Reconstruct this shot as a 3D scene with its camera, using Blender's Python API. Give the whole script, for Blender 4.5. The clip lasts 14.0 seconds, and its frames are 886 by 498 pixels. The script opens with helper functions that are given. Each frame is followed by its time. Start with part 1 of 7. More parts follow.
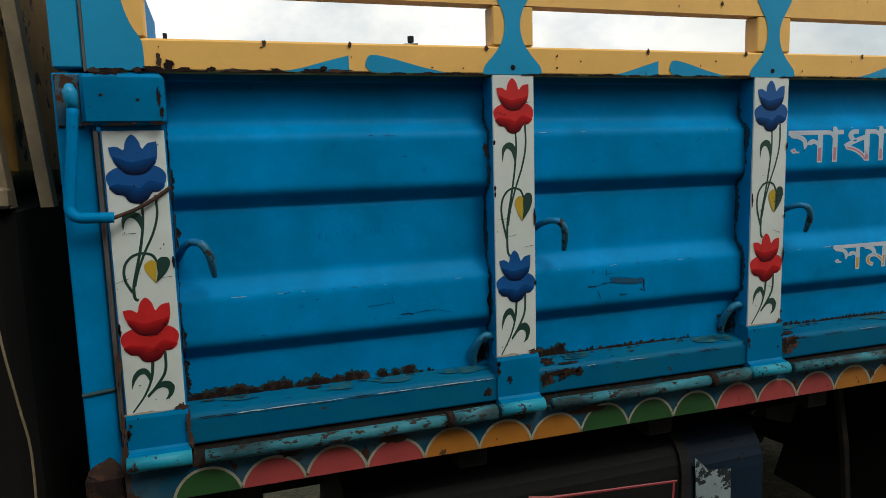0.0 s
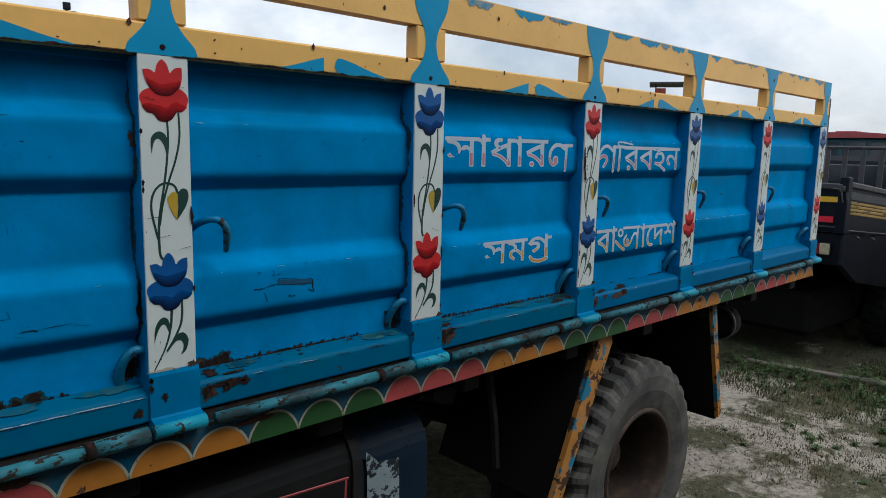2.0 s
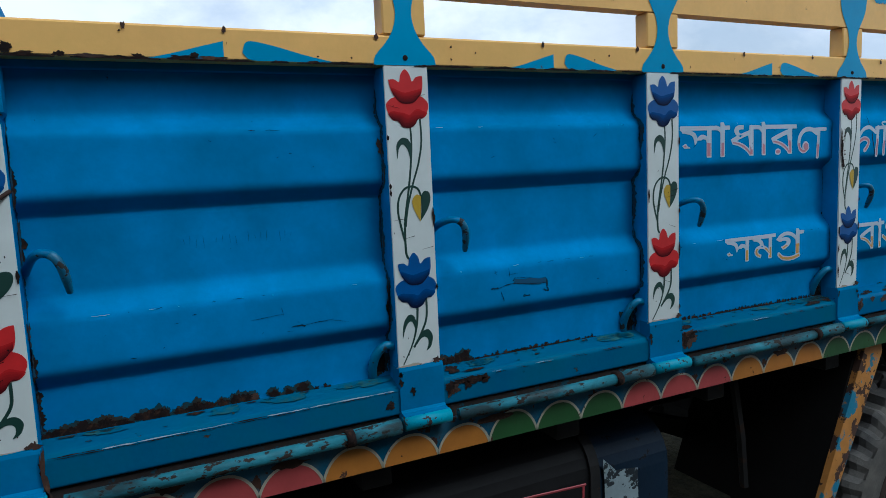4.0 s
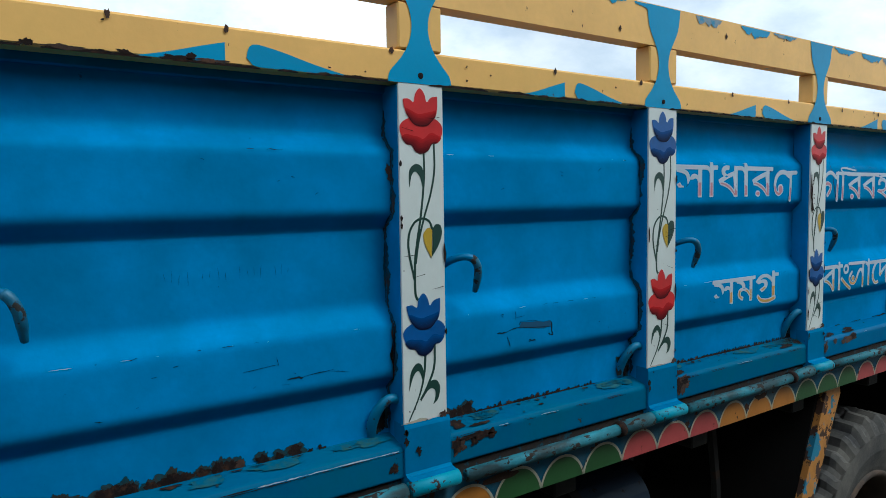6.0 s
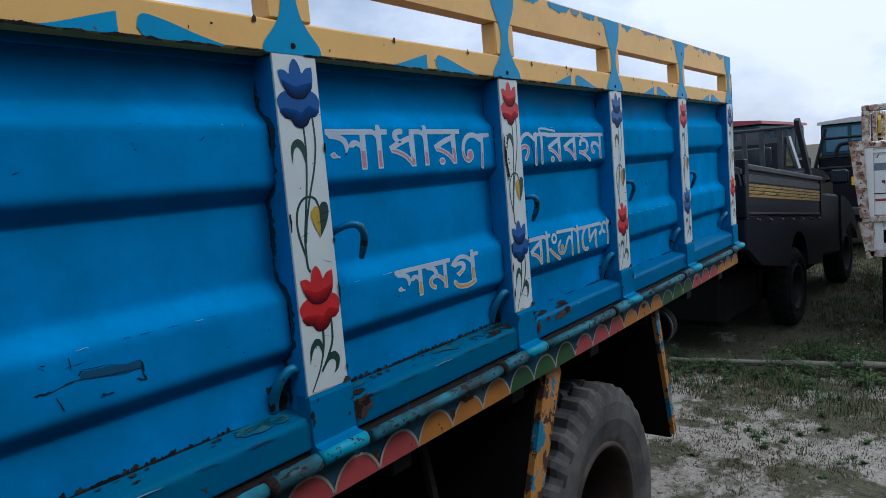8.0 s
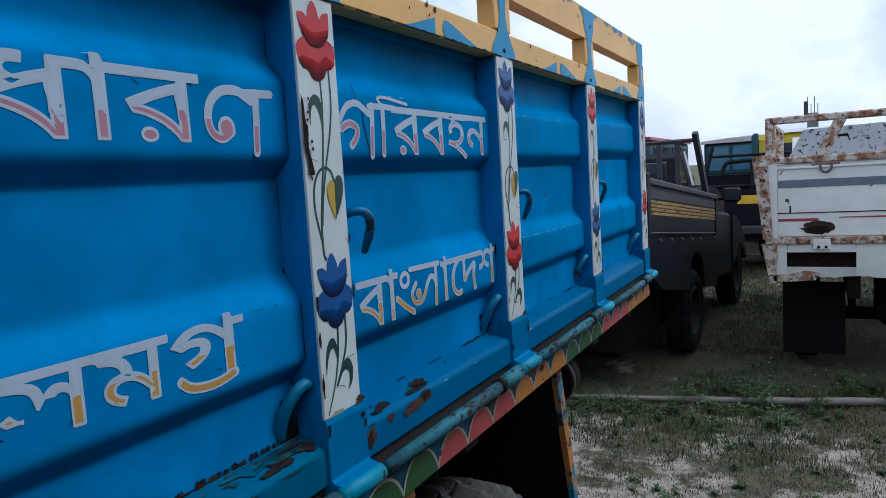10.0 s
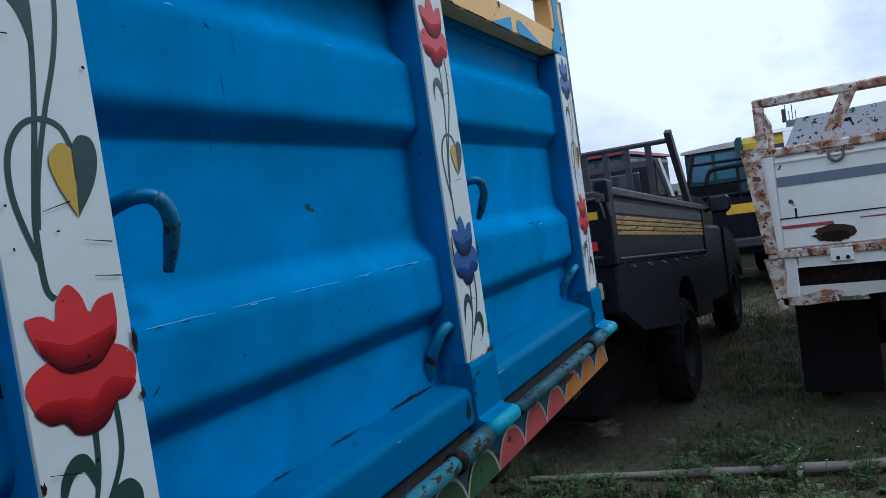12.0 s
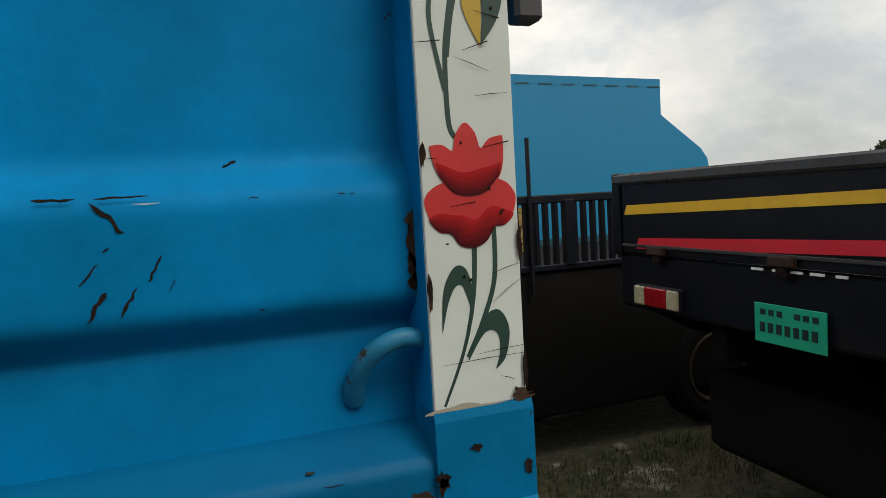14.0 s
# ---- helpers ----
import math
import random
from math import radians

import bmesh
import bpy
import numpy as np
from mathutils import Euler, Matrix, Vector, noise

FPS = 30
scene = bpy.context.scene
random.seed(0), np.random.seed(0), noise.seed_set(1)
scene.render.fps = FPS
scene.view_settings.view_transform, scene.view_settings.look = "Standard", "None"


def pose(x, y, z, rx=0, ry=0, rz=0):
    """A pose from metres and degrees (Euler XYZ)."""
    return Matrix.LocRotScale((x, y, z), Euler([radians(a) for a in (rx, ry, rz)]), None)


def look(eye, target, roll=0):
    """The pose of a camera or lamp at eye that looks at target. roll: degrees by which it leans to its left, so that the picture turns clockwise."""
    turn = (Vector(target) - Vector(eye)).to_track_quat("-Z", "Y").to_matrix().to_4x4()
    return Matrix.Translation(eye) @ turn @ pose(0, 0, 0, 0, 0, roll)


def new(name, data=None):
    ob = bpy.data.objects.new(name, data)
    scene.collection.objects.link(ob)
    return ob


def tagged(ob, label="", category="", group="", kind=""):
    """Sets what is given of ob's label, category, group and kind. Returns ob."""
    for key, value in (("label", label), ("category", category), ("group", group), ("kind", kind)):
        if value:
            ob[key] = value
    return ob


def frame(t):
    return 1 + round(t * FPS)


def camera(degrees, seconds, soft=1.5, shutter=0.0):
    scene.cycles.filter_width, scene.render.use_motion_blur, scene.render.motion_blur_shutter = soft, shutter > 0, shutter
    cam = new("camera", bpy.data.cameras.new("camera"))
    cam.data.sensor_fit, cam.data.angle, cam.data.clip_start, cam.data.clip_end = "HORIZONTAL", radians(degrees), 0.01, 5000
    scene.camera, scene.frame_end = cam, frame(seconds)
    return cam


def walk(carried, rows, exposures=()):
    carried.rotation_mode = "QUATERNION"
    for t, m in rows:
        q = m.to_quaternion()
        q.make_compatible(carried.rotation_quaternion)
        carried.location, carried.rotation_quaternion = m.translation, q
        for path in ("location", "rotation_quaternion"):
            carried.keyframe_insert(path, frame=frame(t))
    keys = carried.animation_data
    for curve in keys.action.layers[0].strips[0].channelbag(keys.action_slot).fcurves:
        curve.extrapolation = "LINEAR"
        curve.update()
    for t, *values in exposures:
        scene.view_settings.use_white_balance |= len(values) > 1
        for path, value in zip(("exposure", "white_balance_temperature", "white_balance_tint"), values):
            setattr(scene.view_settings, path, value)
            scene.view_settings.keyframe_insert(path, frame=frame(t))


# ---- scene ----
cam = camera(64.9, 14.0, soft=0.5)

PATH = [
    (0, (0.063, -1.357, 1.675), (0.679, 0.527, 1.411), -1.60),
    (0.5, (0.074, -1.332, 1.684), (0.817, 0.504, 1.404), -0.80),
    (1, (0.099, -1.327, 1.686), (1.064, 0.403, 1.408), 0.10),
    (1.5, (0.112, -1.317, 1.685), (1.276, 0.287, 1.410), 0.90),
    (2, (0.137, -1.316, 1.680), (1.505, 0.115, 1.395), 1.30),
    (2.5, (0.144, -1.323, 1.678), (1.632, -0.019, 1.388), 1.50),
    (3, (0.143, -1.321, 1.656), (1.626, -0.012, 1.362), 0.40),
    (3.5, (0.129, -1.296, 1.634), (1.413, 0.213, 1.366), -1.50),
    (4, (0.098, -1.269, 1.641), (0.988, 0.506, 1.405), -2.50),
    (4.2, (0.090, -1.249, 1.646), (0.867, 0.576, 1.387), -2.70),
    (4.7, (0.055, -1.197, 1.650), (0.796, 0.643, 1.393), -2.54),
    (5.2, (0.015, -1.125, 1.646), (0.875, 0.657, 1.433), -1.88),
    (5.75, (-0.015, -1.053, 1.639), (1.049, 0.623, 1.480), -1.11),
    (6.3, (-0.008, -1.019, 1.633), (1.224, 0.550, 1.495), -0.90),
    (6.5, (0.009, -1.025, 1.623), (1.292, 0.502, 1.480), -1.30),
    (7, (0.127, -1.005, 1.617), (1.531, 0.408, 1.443), -1.80),
    (7.5, (0.322, -0.966, 1.609), (1.843, 0.323, 1.447), -3.00),
    (8, (0.487, -0.935, 1.608), (2.071, 0.267, 1.399), -4.90),
    (8.2, (0.540, -0.900, 1.601), (2.129, 0.286, 1.340), -4.60),
    (10.3, (1.355, -0.613, 1.571), (3.130, 0.280, 1.344), -4.00),
    (10.5, (1.425, -0.624, 1.567), (3.216, 0.223, 1.290), -3.80),
    (10.7, (1.520, -0.605, 1.543), (3.340, 0.180, 1.266), -2.60),
    (11, (1.762, -0.528, 1.526), (3.584, 0.254, 1.262), -4.00),
    (11.5, (1.983, -0.465, 1.486), (3.832, 0.277, 1.309), -7.49),
    (11.7, (2.128, -0.434, 1.483), (3.971, 0.318, 1.296), -7.80),
    (12, (2.401, -0.498, 1.476), (4.173, 0.426, 1.386), -8.35),
    (12.5, (2.713, -0.479, 1.459), (4.433, 0.538, 1.388), -5.70),
    (13, (3.126, -0.431, 1.456), (4.799, 0.688, 1.383), -6.40),
    (13.5, (3.556, -0.520, 1.456), (4.851, 1.002, 1.385), -3.60),
    (13.7, (3.690, -0.559, 1.458), (4.733, 1.144, 1.349), -3.00),
    (14, (3.904, -0.549, 1.420), (4.626, 1.311, 1.282), -3.20),
]
walk(cam, [(t, look(eye, target, roll)) for t, eye, target, roll in PATH], [(0, 0.11, 6700, 0), (0.5, 0.09, 6600, -4), (1, 0.06, 5900, 0), (1.5, 0.06, 6000, -2), (2, 0.06, 5950, 2), (2.5, -0.07, 5750, 3), (3, -0.07, 5800, 4), (3.5, -0.08, 5000, 6), (4, 0.06, 5350, 0), (6.5, 0.32, 5750, -3), (7, 0.18, 5850, -3), (7.5, 0.11, 5750, 3), (8, -0.05, 5300, 5), (10.5, 0.06, 5250, 6), (11, 0.03, 5200, 6), (12, 0.00, 5100, 5), (12.5, -0.03, 5100, 5), (13, -0.07, 5100, 4), (13.5, 0.02, 6700, 3), (14, 0.02, 7000, 2)])

from mathutils import geometry

# ---- world and light ----
world = bpy.data.worlds.new("world")
scene.world = world
world.use_nodes = True
wt = world.node_tree
for n in list(wt.nodes):
    wt.nodes.remove(n)


def wnode(kind, **inputs):
    n = wt.nodes.new(kind)
    for k, v in inputs.items():
        n.inputs[k].default_value = v
    return n


SKY_LOW, SKY_HIGH = 0.93, 1.15
SUN_UP, SUN_TURN = radians(50), radians(150)
sky = wnode("ShaderNodeTexSky")
sky.sky_type, sky.sun_disc = "NISHITA", False
sky.sun_elevation, sky.sun_rotation = SUN_UP, SUN_TURN
sky.dust_density = 3.0
gain = wnode("ShaderNodeVectorMath")
gain.operation = "SCALE"
gain.inputs["Scale"].default_value = 0.10
wt.links.new(sky.outputs[0], gain.inputs[0])
coord = wnode("ShaderNodeTexCoord")
squash = wnode("ShaderNodeMapping")
squash.inputs["Scale"].default_value = (1.0, 1.0, 1.7)
wt.links.new(coord.outputs["Generated"], squash.inputs[0])
puffs = wnode("ShaderNodeTexNoise", Scale=2.0, Detail=7.0, Roughness=0.55, Distortion=0.3)
wt.links.new(squash.outputs[0], puffs.inputs["Vector"])
cover = wnode("ShaderNodeValToRGB")
cover.color_ramp.elements[0].position, cover.color_ramp.elements[0].color = 0.34, (0.45, 0.45, 0.45, 1)
cover.color_ramp.elements[1].position, cover.color_ramp.elements[1].color = 0.56, (1, 1, 1, 1)
wt.links.new(puffs.outputs["Fac"], cover.inputs[0])
shade = wnode("ShaderNodeTexNoise", Scale=3.6, Detail=7.0, Roughness=0.6)
wt.links.new(squash.outputs[0], shade.inputs["Vector"])
tone = wnode("ShaderNodeValToRGB")
tone.color_ramp.elements[0].position, tone.color_ramp.elements[0].color = 0.40, (0.77, 0.79, 0.88, 1)
tone.color_ramp.elements[1].position, tone.color_ramp.elements[1].color = 0.56, (1.06, 1.01, 1.03, 1)
wt.links.new(shade.outputs["Fac"], tone.inputs[0])
blend = wnode("ShaderNodeMixRGB")
wt.links.new(cover.outputs[0], blend.inputs[0])
wt.links.new(gain.outputs[0], blend.inputs[1])
wt.links.new(tone.outputs[0], blend.inputs[2])
# a clouded sky is brighter overhead than at the horizon
rise = wnode("ShaderNodeSeparateXYZ")
wt.links.new(coord.outputs["Generated"], rise.inputs[0])
lift = wnode("ShaderNodeMapRange")
lift.inputs["From Min"].default_value, lift.inputs["From Max"].default_value = 0.0, 1.0
lift.inputs["To Min"].default_value, lift.inputs["To Max"].default_value = SKY_LOW, SKY_HIGH
wt.links.new(rise.outputs[2], lift.inputs["Value"])
dome = wnode("ShaderNodeVectorMath")
dome.operation = "SCALE"
wt.links.new(blend.outputs[0], dome.inputs[0])
wt.links.new(lift.outputs[0], dome.inputs["Scale"])
back = wnode("ShaderNodeBackground", Strength=1.0)
wt.links.new(dome.outputs[0], back.inputs[0])
wout = wnode("ShaderNodeOutputWorld")
wt.links.new(back.outputs[0], wout.inputs[0])

sun = bpy.data.lights.new("sun", "SUN")
sun.energy, sun.angle, sun.color = 1.4, radians(22), (1.0, 0.97, 0.93)
new("sun", sun).matrix_world = look((9, -15.5, 22), (0, 0, 0))


# ---- materials ----
def surface(name, base, rough=0.5, metal=0.0, vary=0.2, fine=60.0, coarse=4.0, bump=0.15, wear=None, wear_at=0.62, wear_scale=18.0,
            second=None, second_at=0.55, second_scale=3.0, stretch=(1, 1, 1), coat=0.0, shine=0.5, soft=0.04, dirt=None, dirt_at=0.5):
    """A painted or raw surface: grain and broad tone changes, an optional second colour, dirt, and chips of another colour."""
    m = bpy.data.materials.new(name)
    m.use_nodes = True
    t = m.node_tree
    b = t.nodes["Principled BSDF"]

    def link(a, c):
        t.links.new(a, c)

    tc = t.nodes.new("ShaderNodeTexCoord")
    mp = t.nodes.new("ShaderNodeMapping")
    mp.inputs["Scale"].default_value = stretch
    link(tc.outputs["Object"], mp.inputs[0])
    info = t.nodes.new("ShaderNodeObjectInfo")
    shift = t.nodes.new("ShaderNodeVectorMath")
    shift.operation = "MULTIPLY_ADD"
    shift.inputs[1].default_value = (7.0, 3.0, 5.0)
    link(info.outputs["Random"], shift.inputs[0])
    link(mp.outputs[0], shift.inputs[2])
    where = shift.outputs[0]

    def grain(scale, detail=5.0, rough_=0.6):
        n = t.nodes.new("ShaderNodeTexNoise")
        n.inputs["Scale"].default_value, n.inputs["Detail"].default_value, n.inputs["Roughness"].default_value = scale, detail, rough_
        link(where, n.inputs["Vector"])
        return n.outputs["Fac"]

    def step(src, at, width):
        r = t.nodes.new("ShaderNodeMapRange")
        r.inputs["From Min"].default_value, r.inputs["From Max"].default_value = at - width, at + width
        link(src, r.inputs["Value"])
        return r.outputs[0]

    def mix(f, a, c):
        n = t.nodes.new("ShaderNodeMixRGB")
        link(f, n.inputs[0])
        for s, v in ((n.inputs[1], a), (n.inputs[2], c)):
            if isinstance(v, tuple):
                s.default_value = (*v, 1)
            else:
                link(v, s)
        return n.outputs[0]

    f_fine, f_coarse = grain(fine), grain(coarse, 4.0)
    lo = tuple(c * (1 - vary) for c in base)
    hi = tuple(min(1, c * (1 + vary)) for c in base)
    col = mix(step(f_coarse, 0.5, 0.22), lo, hi)
    if second:
        col = mix(step(grain(second_scale, 6.0), second_at, soft), col, second)
    lo2 = t.nodes.new("ShaderNodeMixRGB")
    lo2.blend_type = "MULTIPLY"
    lo2.inputs[0].default_value = vary
    link(col, lo2.inputs[1])
    link(f_fine, lo2.inputs[2])
    col = lo2.outputs[0]
    if dirt:
        col = mix(step(grain(7.0, 6.0), dirt_at, 0.25), col, dirt)
    rgh = None
    height = f_fine
    if wear:
        chip = step(grain(wear_scale, 8.0, 0.62), wear_at, 0.012)
        col = mix(chip, col, wear)
        r = t.nodes.new("ShaderNodeMapRange")
        r.inputs["To Min"].default_value, r.inputs["To Max"].default_value = rough, 0.9
        link(chip, r.inputs["Value"])
        rgh = r.outputs[0]
        drop = t.nodes.new("ShaderNodeMath")
        drop.operation = "SUBTRACT"
        link(f_fine, drop.inputs[0])
        link(chip, drop.inputs[1])
        height = drop.outputs[0]
    link(col, b.inputs["Base Color"])
    if rgh:
        link(rgh, b.inputs["Roughness"])
    else:
        r = t.nodes.new("ShaderNodeMapRange")
        r.inputs["To Min"].default_value, r.inputs["To Max"].default_value = max(0.05, rough - 0.1), min(1, rough + 0.1)
        link(f_coarse, r.inputs["Value"])
        link(r.outputs[0], b.inputs["Roughness"])
    b.inputs["Metallic"].default_value = metal
    b.inputs["Coat Weight"].default_value, b.inputs["Coat Roughness"].default_value = coat, 0.46
    b.inputs["Specular IOR Level"].default_value = shine
    if bump:
        bp = t.nodes.new("ShaderNodeBump")
        bp.inputs["Strength"].default_value, bp.inputs["Distance"].default_value = bump, 0.003
        link(height, bp.inputs["Height"])
        link(bp.outputs[0], b.inputs["Normal"])
    return m


RUST = (0.050, 0.022, 0.013)
BLUE = (0.0, 0.222, 0.535)
M_BLUE = surface("blue_paint", BLUE, 0.55, shine=0.04, coat=0.03, vary=0.16, fine=90, coarse=4.5, bump=0.12, wear=(0.05, 0.03, 0.025), wear_at=0.722, wear_scale=22, dirt=(0.0, 0.125, 0.27), dirt_at=0.60)
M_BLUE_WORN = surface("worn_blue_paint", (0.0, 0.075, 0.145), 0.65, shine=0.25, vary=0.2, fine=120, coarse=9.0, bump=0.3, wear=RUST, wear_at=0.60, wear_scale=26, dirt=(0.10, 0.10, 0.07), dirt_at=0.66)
M_BLUE_SCRAPED = surface("scraped_blue_paint", (0.05, 0.25, 0.32), 0.55, shine=0.2, vary=0.45, fine=160, coarse=30.0, bump=0.35, wear=(0.028, 0.022, 0.018), wear_at=0.57, wear_scale=70, second=(0.035, 0.026, 0.020), second_at=0.54, second_scale=14, soft=0.06, stretch=(0.5, 1, 1), dirt=(0.02, 0.08, 0.10), dirt_at=0.5)
M_RUST = surface("rust", RUST, 0.92, vary=0.5, fine=120, coarse=20, bump=0.6, second=(0.10, 0.042, 0.02), second_at=0.6, second_scale=40)
M_RUSTY_EDGE = surface("rusty_dark_edge", (0.022, 0.014, 0.011), 0.9, vary=0.4, fine=120, coarse=16, bump=0.5, second=(0.0, 0.06, 0.10), second_at=0.60, second_scale=40, soft=0.03)
M_SILL = surface("dusty_blue_sill_paint", (0.0, 0.112, 0.250), 0.55, shine=0.08, vary=0.2, fine=110, coarse=7.0, bump=0.15, wear=(0.045, 0.03, 0.02), wear_at=0.69, wear_scale=34, dirt=(0.004, 0.085, 0.13), dirt_at=0.58)
M_FOOT = surface("chipped_blue_foot_paint", (0.0, 0.155, 0.36), 0.5, shine=0.08, vary=0.18, fine=110, coarse=9.0, bump=0.15, wear=(0.03, 0.02, 0.015), wear_at=0.70, wear_scale=40, dirt=(0.0, 0.12, 0.25), dirt_at=0.6)
M_SILL_CLEAN = surface("scuffed_blue_sill_paint", (0.0, 0.105, 0.255), 0.5, shine=0.10, vary=0.15, fine=110, coarse=6.0, bump=0.1, wear=(0.045, 0.03, 0.02), wear_at=0.73, wear_scale=34, dirt=(0.0, 0.125, 0.27), dirt_at=0.62)
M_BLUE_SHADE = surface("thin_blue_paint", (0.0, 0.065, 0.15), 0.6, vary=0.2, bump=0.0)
M_STAIN = surface("stained_thin_paint", (0.010, 0.050, 0.066), 0.75, shine=0.2, vary=0.3, fine=140, coarse=30, bump=0.3, second=(0.034, 0.028, 0.018), second_at=0.52, second_scale=45, soft=0.1)
# Brown dirt of the post joints, with their shade put into the same colour.
M_GRIME_SHADE = surface("brown_joint_grime_shade", (0.048, 0.038, 0.030), 0.9, shine=0.2, vary=0.4, fine=140, coarse=30, bump=0.3, second=(0.004, 0.070, 0.13), second_at=0.46, second_scale=38, soft=0.12)
M_DUST = surface("olive_dust_on_paint", (0.030, 0.105, 0.105), 0.85, shine=0.1, vary=0.3, fine=120, coarse=24, bump=0.2, second=(0.0, 0.100, 0.20), second_at=0.50, second_scale=40, soft=0.12)
M_SCUFF = surface("dark_scuff", (0.006, 0.020, 0.040), 0.8, shine=0.2, vary=0.4, fine=140, coarse=30, bump=0.2)
M_RUST_DARK = surface("dark_rust", (0.016, 0.009, 0.0075), 0.95, shine=0.2, vary=0.5, fine=120, coarse=22, bump=0.6, second=(0.05, 0.022, 0.012), second_at=0.58, second_scale=60, soft=0.06)
M_WHITE = surface("white_post_paint", (0.62, 0.66, 0.64), 0.45, vary=0.06, fine=70, coarse=8, bump=0.1, wear=(0.16, 0.15, 0.14), wear_at=0.72, wear_scale=22, dirt=(0.52, 0.55, 0.52), dirt_at=0.55)
M_YELLOW = surface("ochre_yellow_paint", (0.80, 0.45, 0.12), 0.48, vary=0.10, fine=80, coarse=5, bump=0.1, wear=(0.10, 0.05, 0.02), wear_at=0.70, wear_scale=20, dirt=(0.66, 0.40, 0.10), dirt_at=0.6)
M_YELLOW_PEEL = surface("peeling_yellow_paint", (0.80, 0.46, 0.13), 0.5, vary=0.10, fine=80, coarse=5, bump=0.15, second=(0.05, 0.33, 0.50), second_at=0.70, second_scale=14.0, soft=0.01, wear=(0.10, 0.05, 0.02), wear_at=0.68, wear_scale=22)
M_BLUE_TOP = surface("light_blue_paint", (0.008, 0.255, 0.48), 0.45, shine=0.35, vary=0.1, fine=80, coarse=6, bump=0.1, wear=(0.06, 0.03, 0.02), wear_at=0.70, wear_scale=20)
M_PEEL_GREY = surface("weathered_grey_undercoat", (0.20, 0.27, 0.32), 0.6, vary=0.2, fine=90, coarse=20, bump=0.15, second=(0.04, 0.25, 0.42), second_at=0.55, second_scale=30, soft=0.03)
M_RED = surface("red_flower_paint", (0.52, 0.017, 0.019), 0.42, vary=0.14, fine=60, coarse=22, bump=0.05, wear=(0.7, 0.6, 0.55), wear_at=0.75, wear_scale=40)
M_FBLUE = surface("blue_flower_paint", (0.004, 0.078, 0.28), 0.42, vary=0.14, fine=60, coarse=22, bump=0.05, wear=(0.5, 0.55, 0.6), wear_at=0.75, wear_scale=40)


def graded(name, light, deep, n=9):
    """Brush tones between a light and a deep paint."""
    return [surface(name, tuple(a + (b - a) * ((i + 0.6) / (n - 0.4)) ** 0.75 for a, b in zip(light, deep)), 0.5, shine=0.12, vary=0.16, fine=60, coarse=22, bump=0.05) for i in range(n)]


RED_TONES = graded("red_flower_tone", (0.46, 0.014, 0.017), (0.055, 0.003, 0.006))
BLUE_TONES = graded("blue_flower_tone", (0.004, 0.066, 0.24), (0.003, 0.006, 0.028))
M_LEAF = surface("dark_green_leaf_paint", (0.012, 0.045, 0.035), 0.45, vary=0.1, fine=60, bump=0.05)
M_LEAF_GOLD = surface("mustard_leaf_paint", (0.46, 0.30, 0.025), 0.45, vary=0.1, fine=60, bump=0.05)
M_PINK = surface("pink_scallop_paint", (0.34, 0.048, 0.048), 0.55, vary=0.15, fine=70, coarse=10, bump=0.12, wear=RUST, wear_at=0.68, wear_scale=24)
M_ORANGE = surface("orange_scallop_paint", (0.38, 0.14, 0.015), 0.55, vary=0.15, fine=70, coarse=10, bump=0.12, wear=RUST, wear_at=0.66, wear_scale=24)
M_GREEN = surface("green_scallop_paint", (0.016, 0.07, 0.016), 0.55, vary=0.15, fine=70, coarse=10, bump=0.12, wear=RUST, wear_at=0.66, wear_scale=24)
M_CREAM = surface("cream_line_paint", (0.36, 0.34, 0.26), 0.6, vary=0.2, fine=70, bump=0.1, wear=RUST, wear_at=0.66, wear_scale=30)
M_LETTER_WHITE = surface("white_letter_paint", (0.44, 0.52, 0.60), 0.5, vary=0.1, fine=70, coarse=12, bump=0.05, wear=(0.05, 0.2, 0.35), wear_at=0.70, wear_scale=40)
M_LETTER_PINK = surface("pink_letter_paint", (0.43, 0.19, 0.235), 0.5, vary=0.1, fine=70, coarse=12, bump=0.05)
M_LETTER_ORANGE = surface("orange_letter_paint", (0.50, 0.275, 0.06), 0.5, vary=0.1, fine=70, coarse=12, bump=0.05)
M_BRACKET = surface("flaking_orange_paint", (0.50, 0.21, 0.035), 0.6, vary=0.25, fine=60, coarse=10, bump=0.3, second=(0.02, 0.19, 0.31), second_at=0.555, second_scale=10, soft=0.012, wear=RUST, wear_at=0.55, wear_scale=17)
M_BLACK = surface("sooty_black_paint", (0.017, 0.016, 0.016), 0.7, shine=0.2, vary=0.3, fine=60, coarse=6, bump=0.2, wear=(0.035, 0.022, 0.016), wear_at=0.62, wear_scale=14)
M_TANK = surface("black_tank_paint", (0.010, 0.0095, 0.010), 0.6, shine=0.15, vary=0.3, fine=60, coarse=6, bump=0.15)
M_TANK_WHITE = surface("peeling_white_paint", (0.26, 0.32, 0.34), 0.6, vary=0.2, fine=60, coarse=8, bump=0.3, second=(0.010, 0.016, 0.022), second_at=0.515, second_scale=38, soft=0.008)
M_TANK_BLUE = surface("dark_blue_tank_paint", (0.005, 0.016, 0.034), 0.6, shine=0.2, vary=0.2, fine=60, coarse=8, bump=0.2, wear=(0.012, 0.012, 0.014), wear_at=0.64, wear_scale=30)
M_TYRE = surface("dusty_rubber", (0.030, 0.029, 0.030), 0.85, vary=0.35, fine=90, coarse=9, bump=0.4, second=(0.14, 0.127, 0.108), second_at=0.52, second_scale=7, soft=0.18)
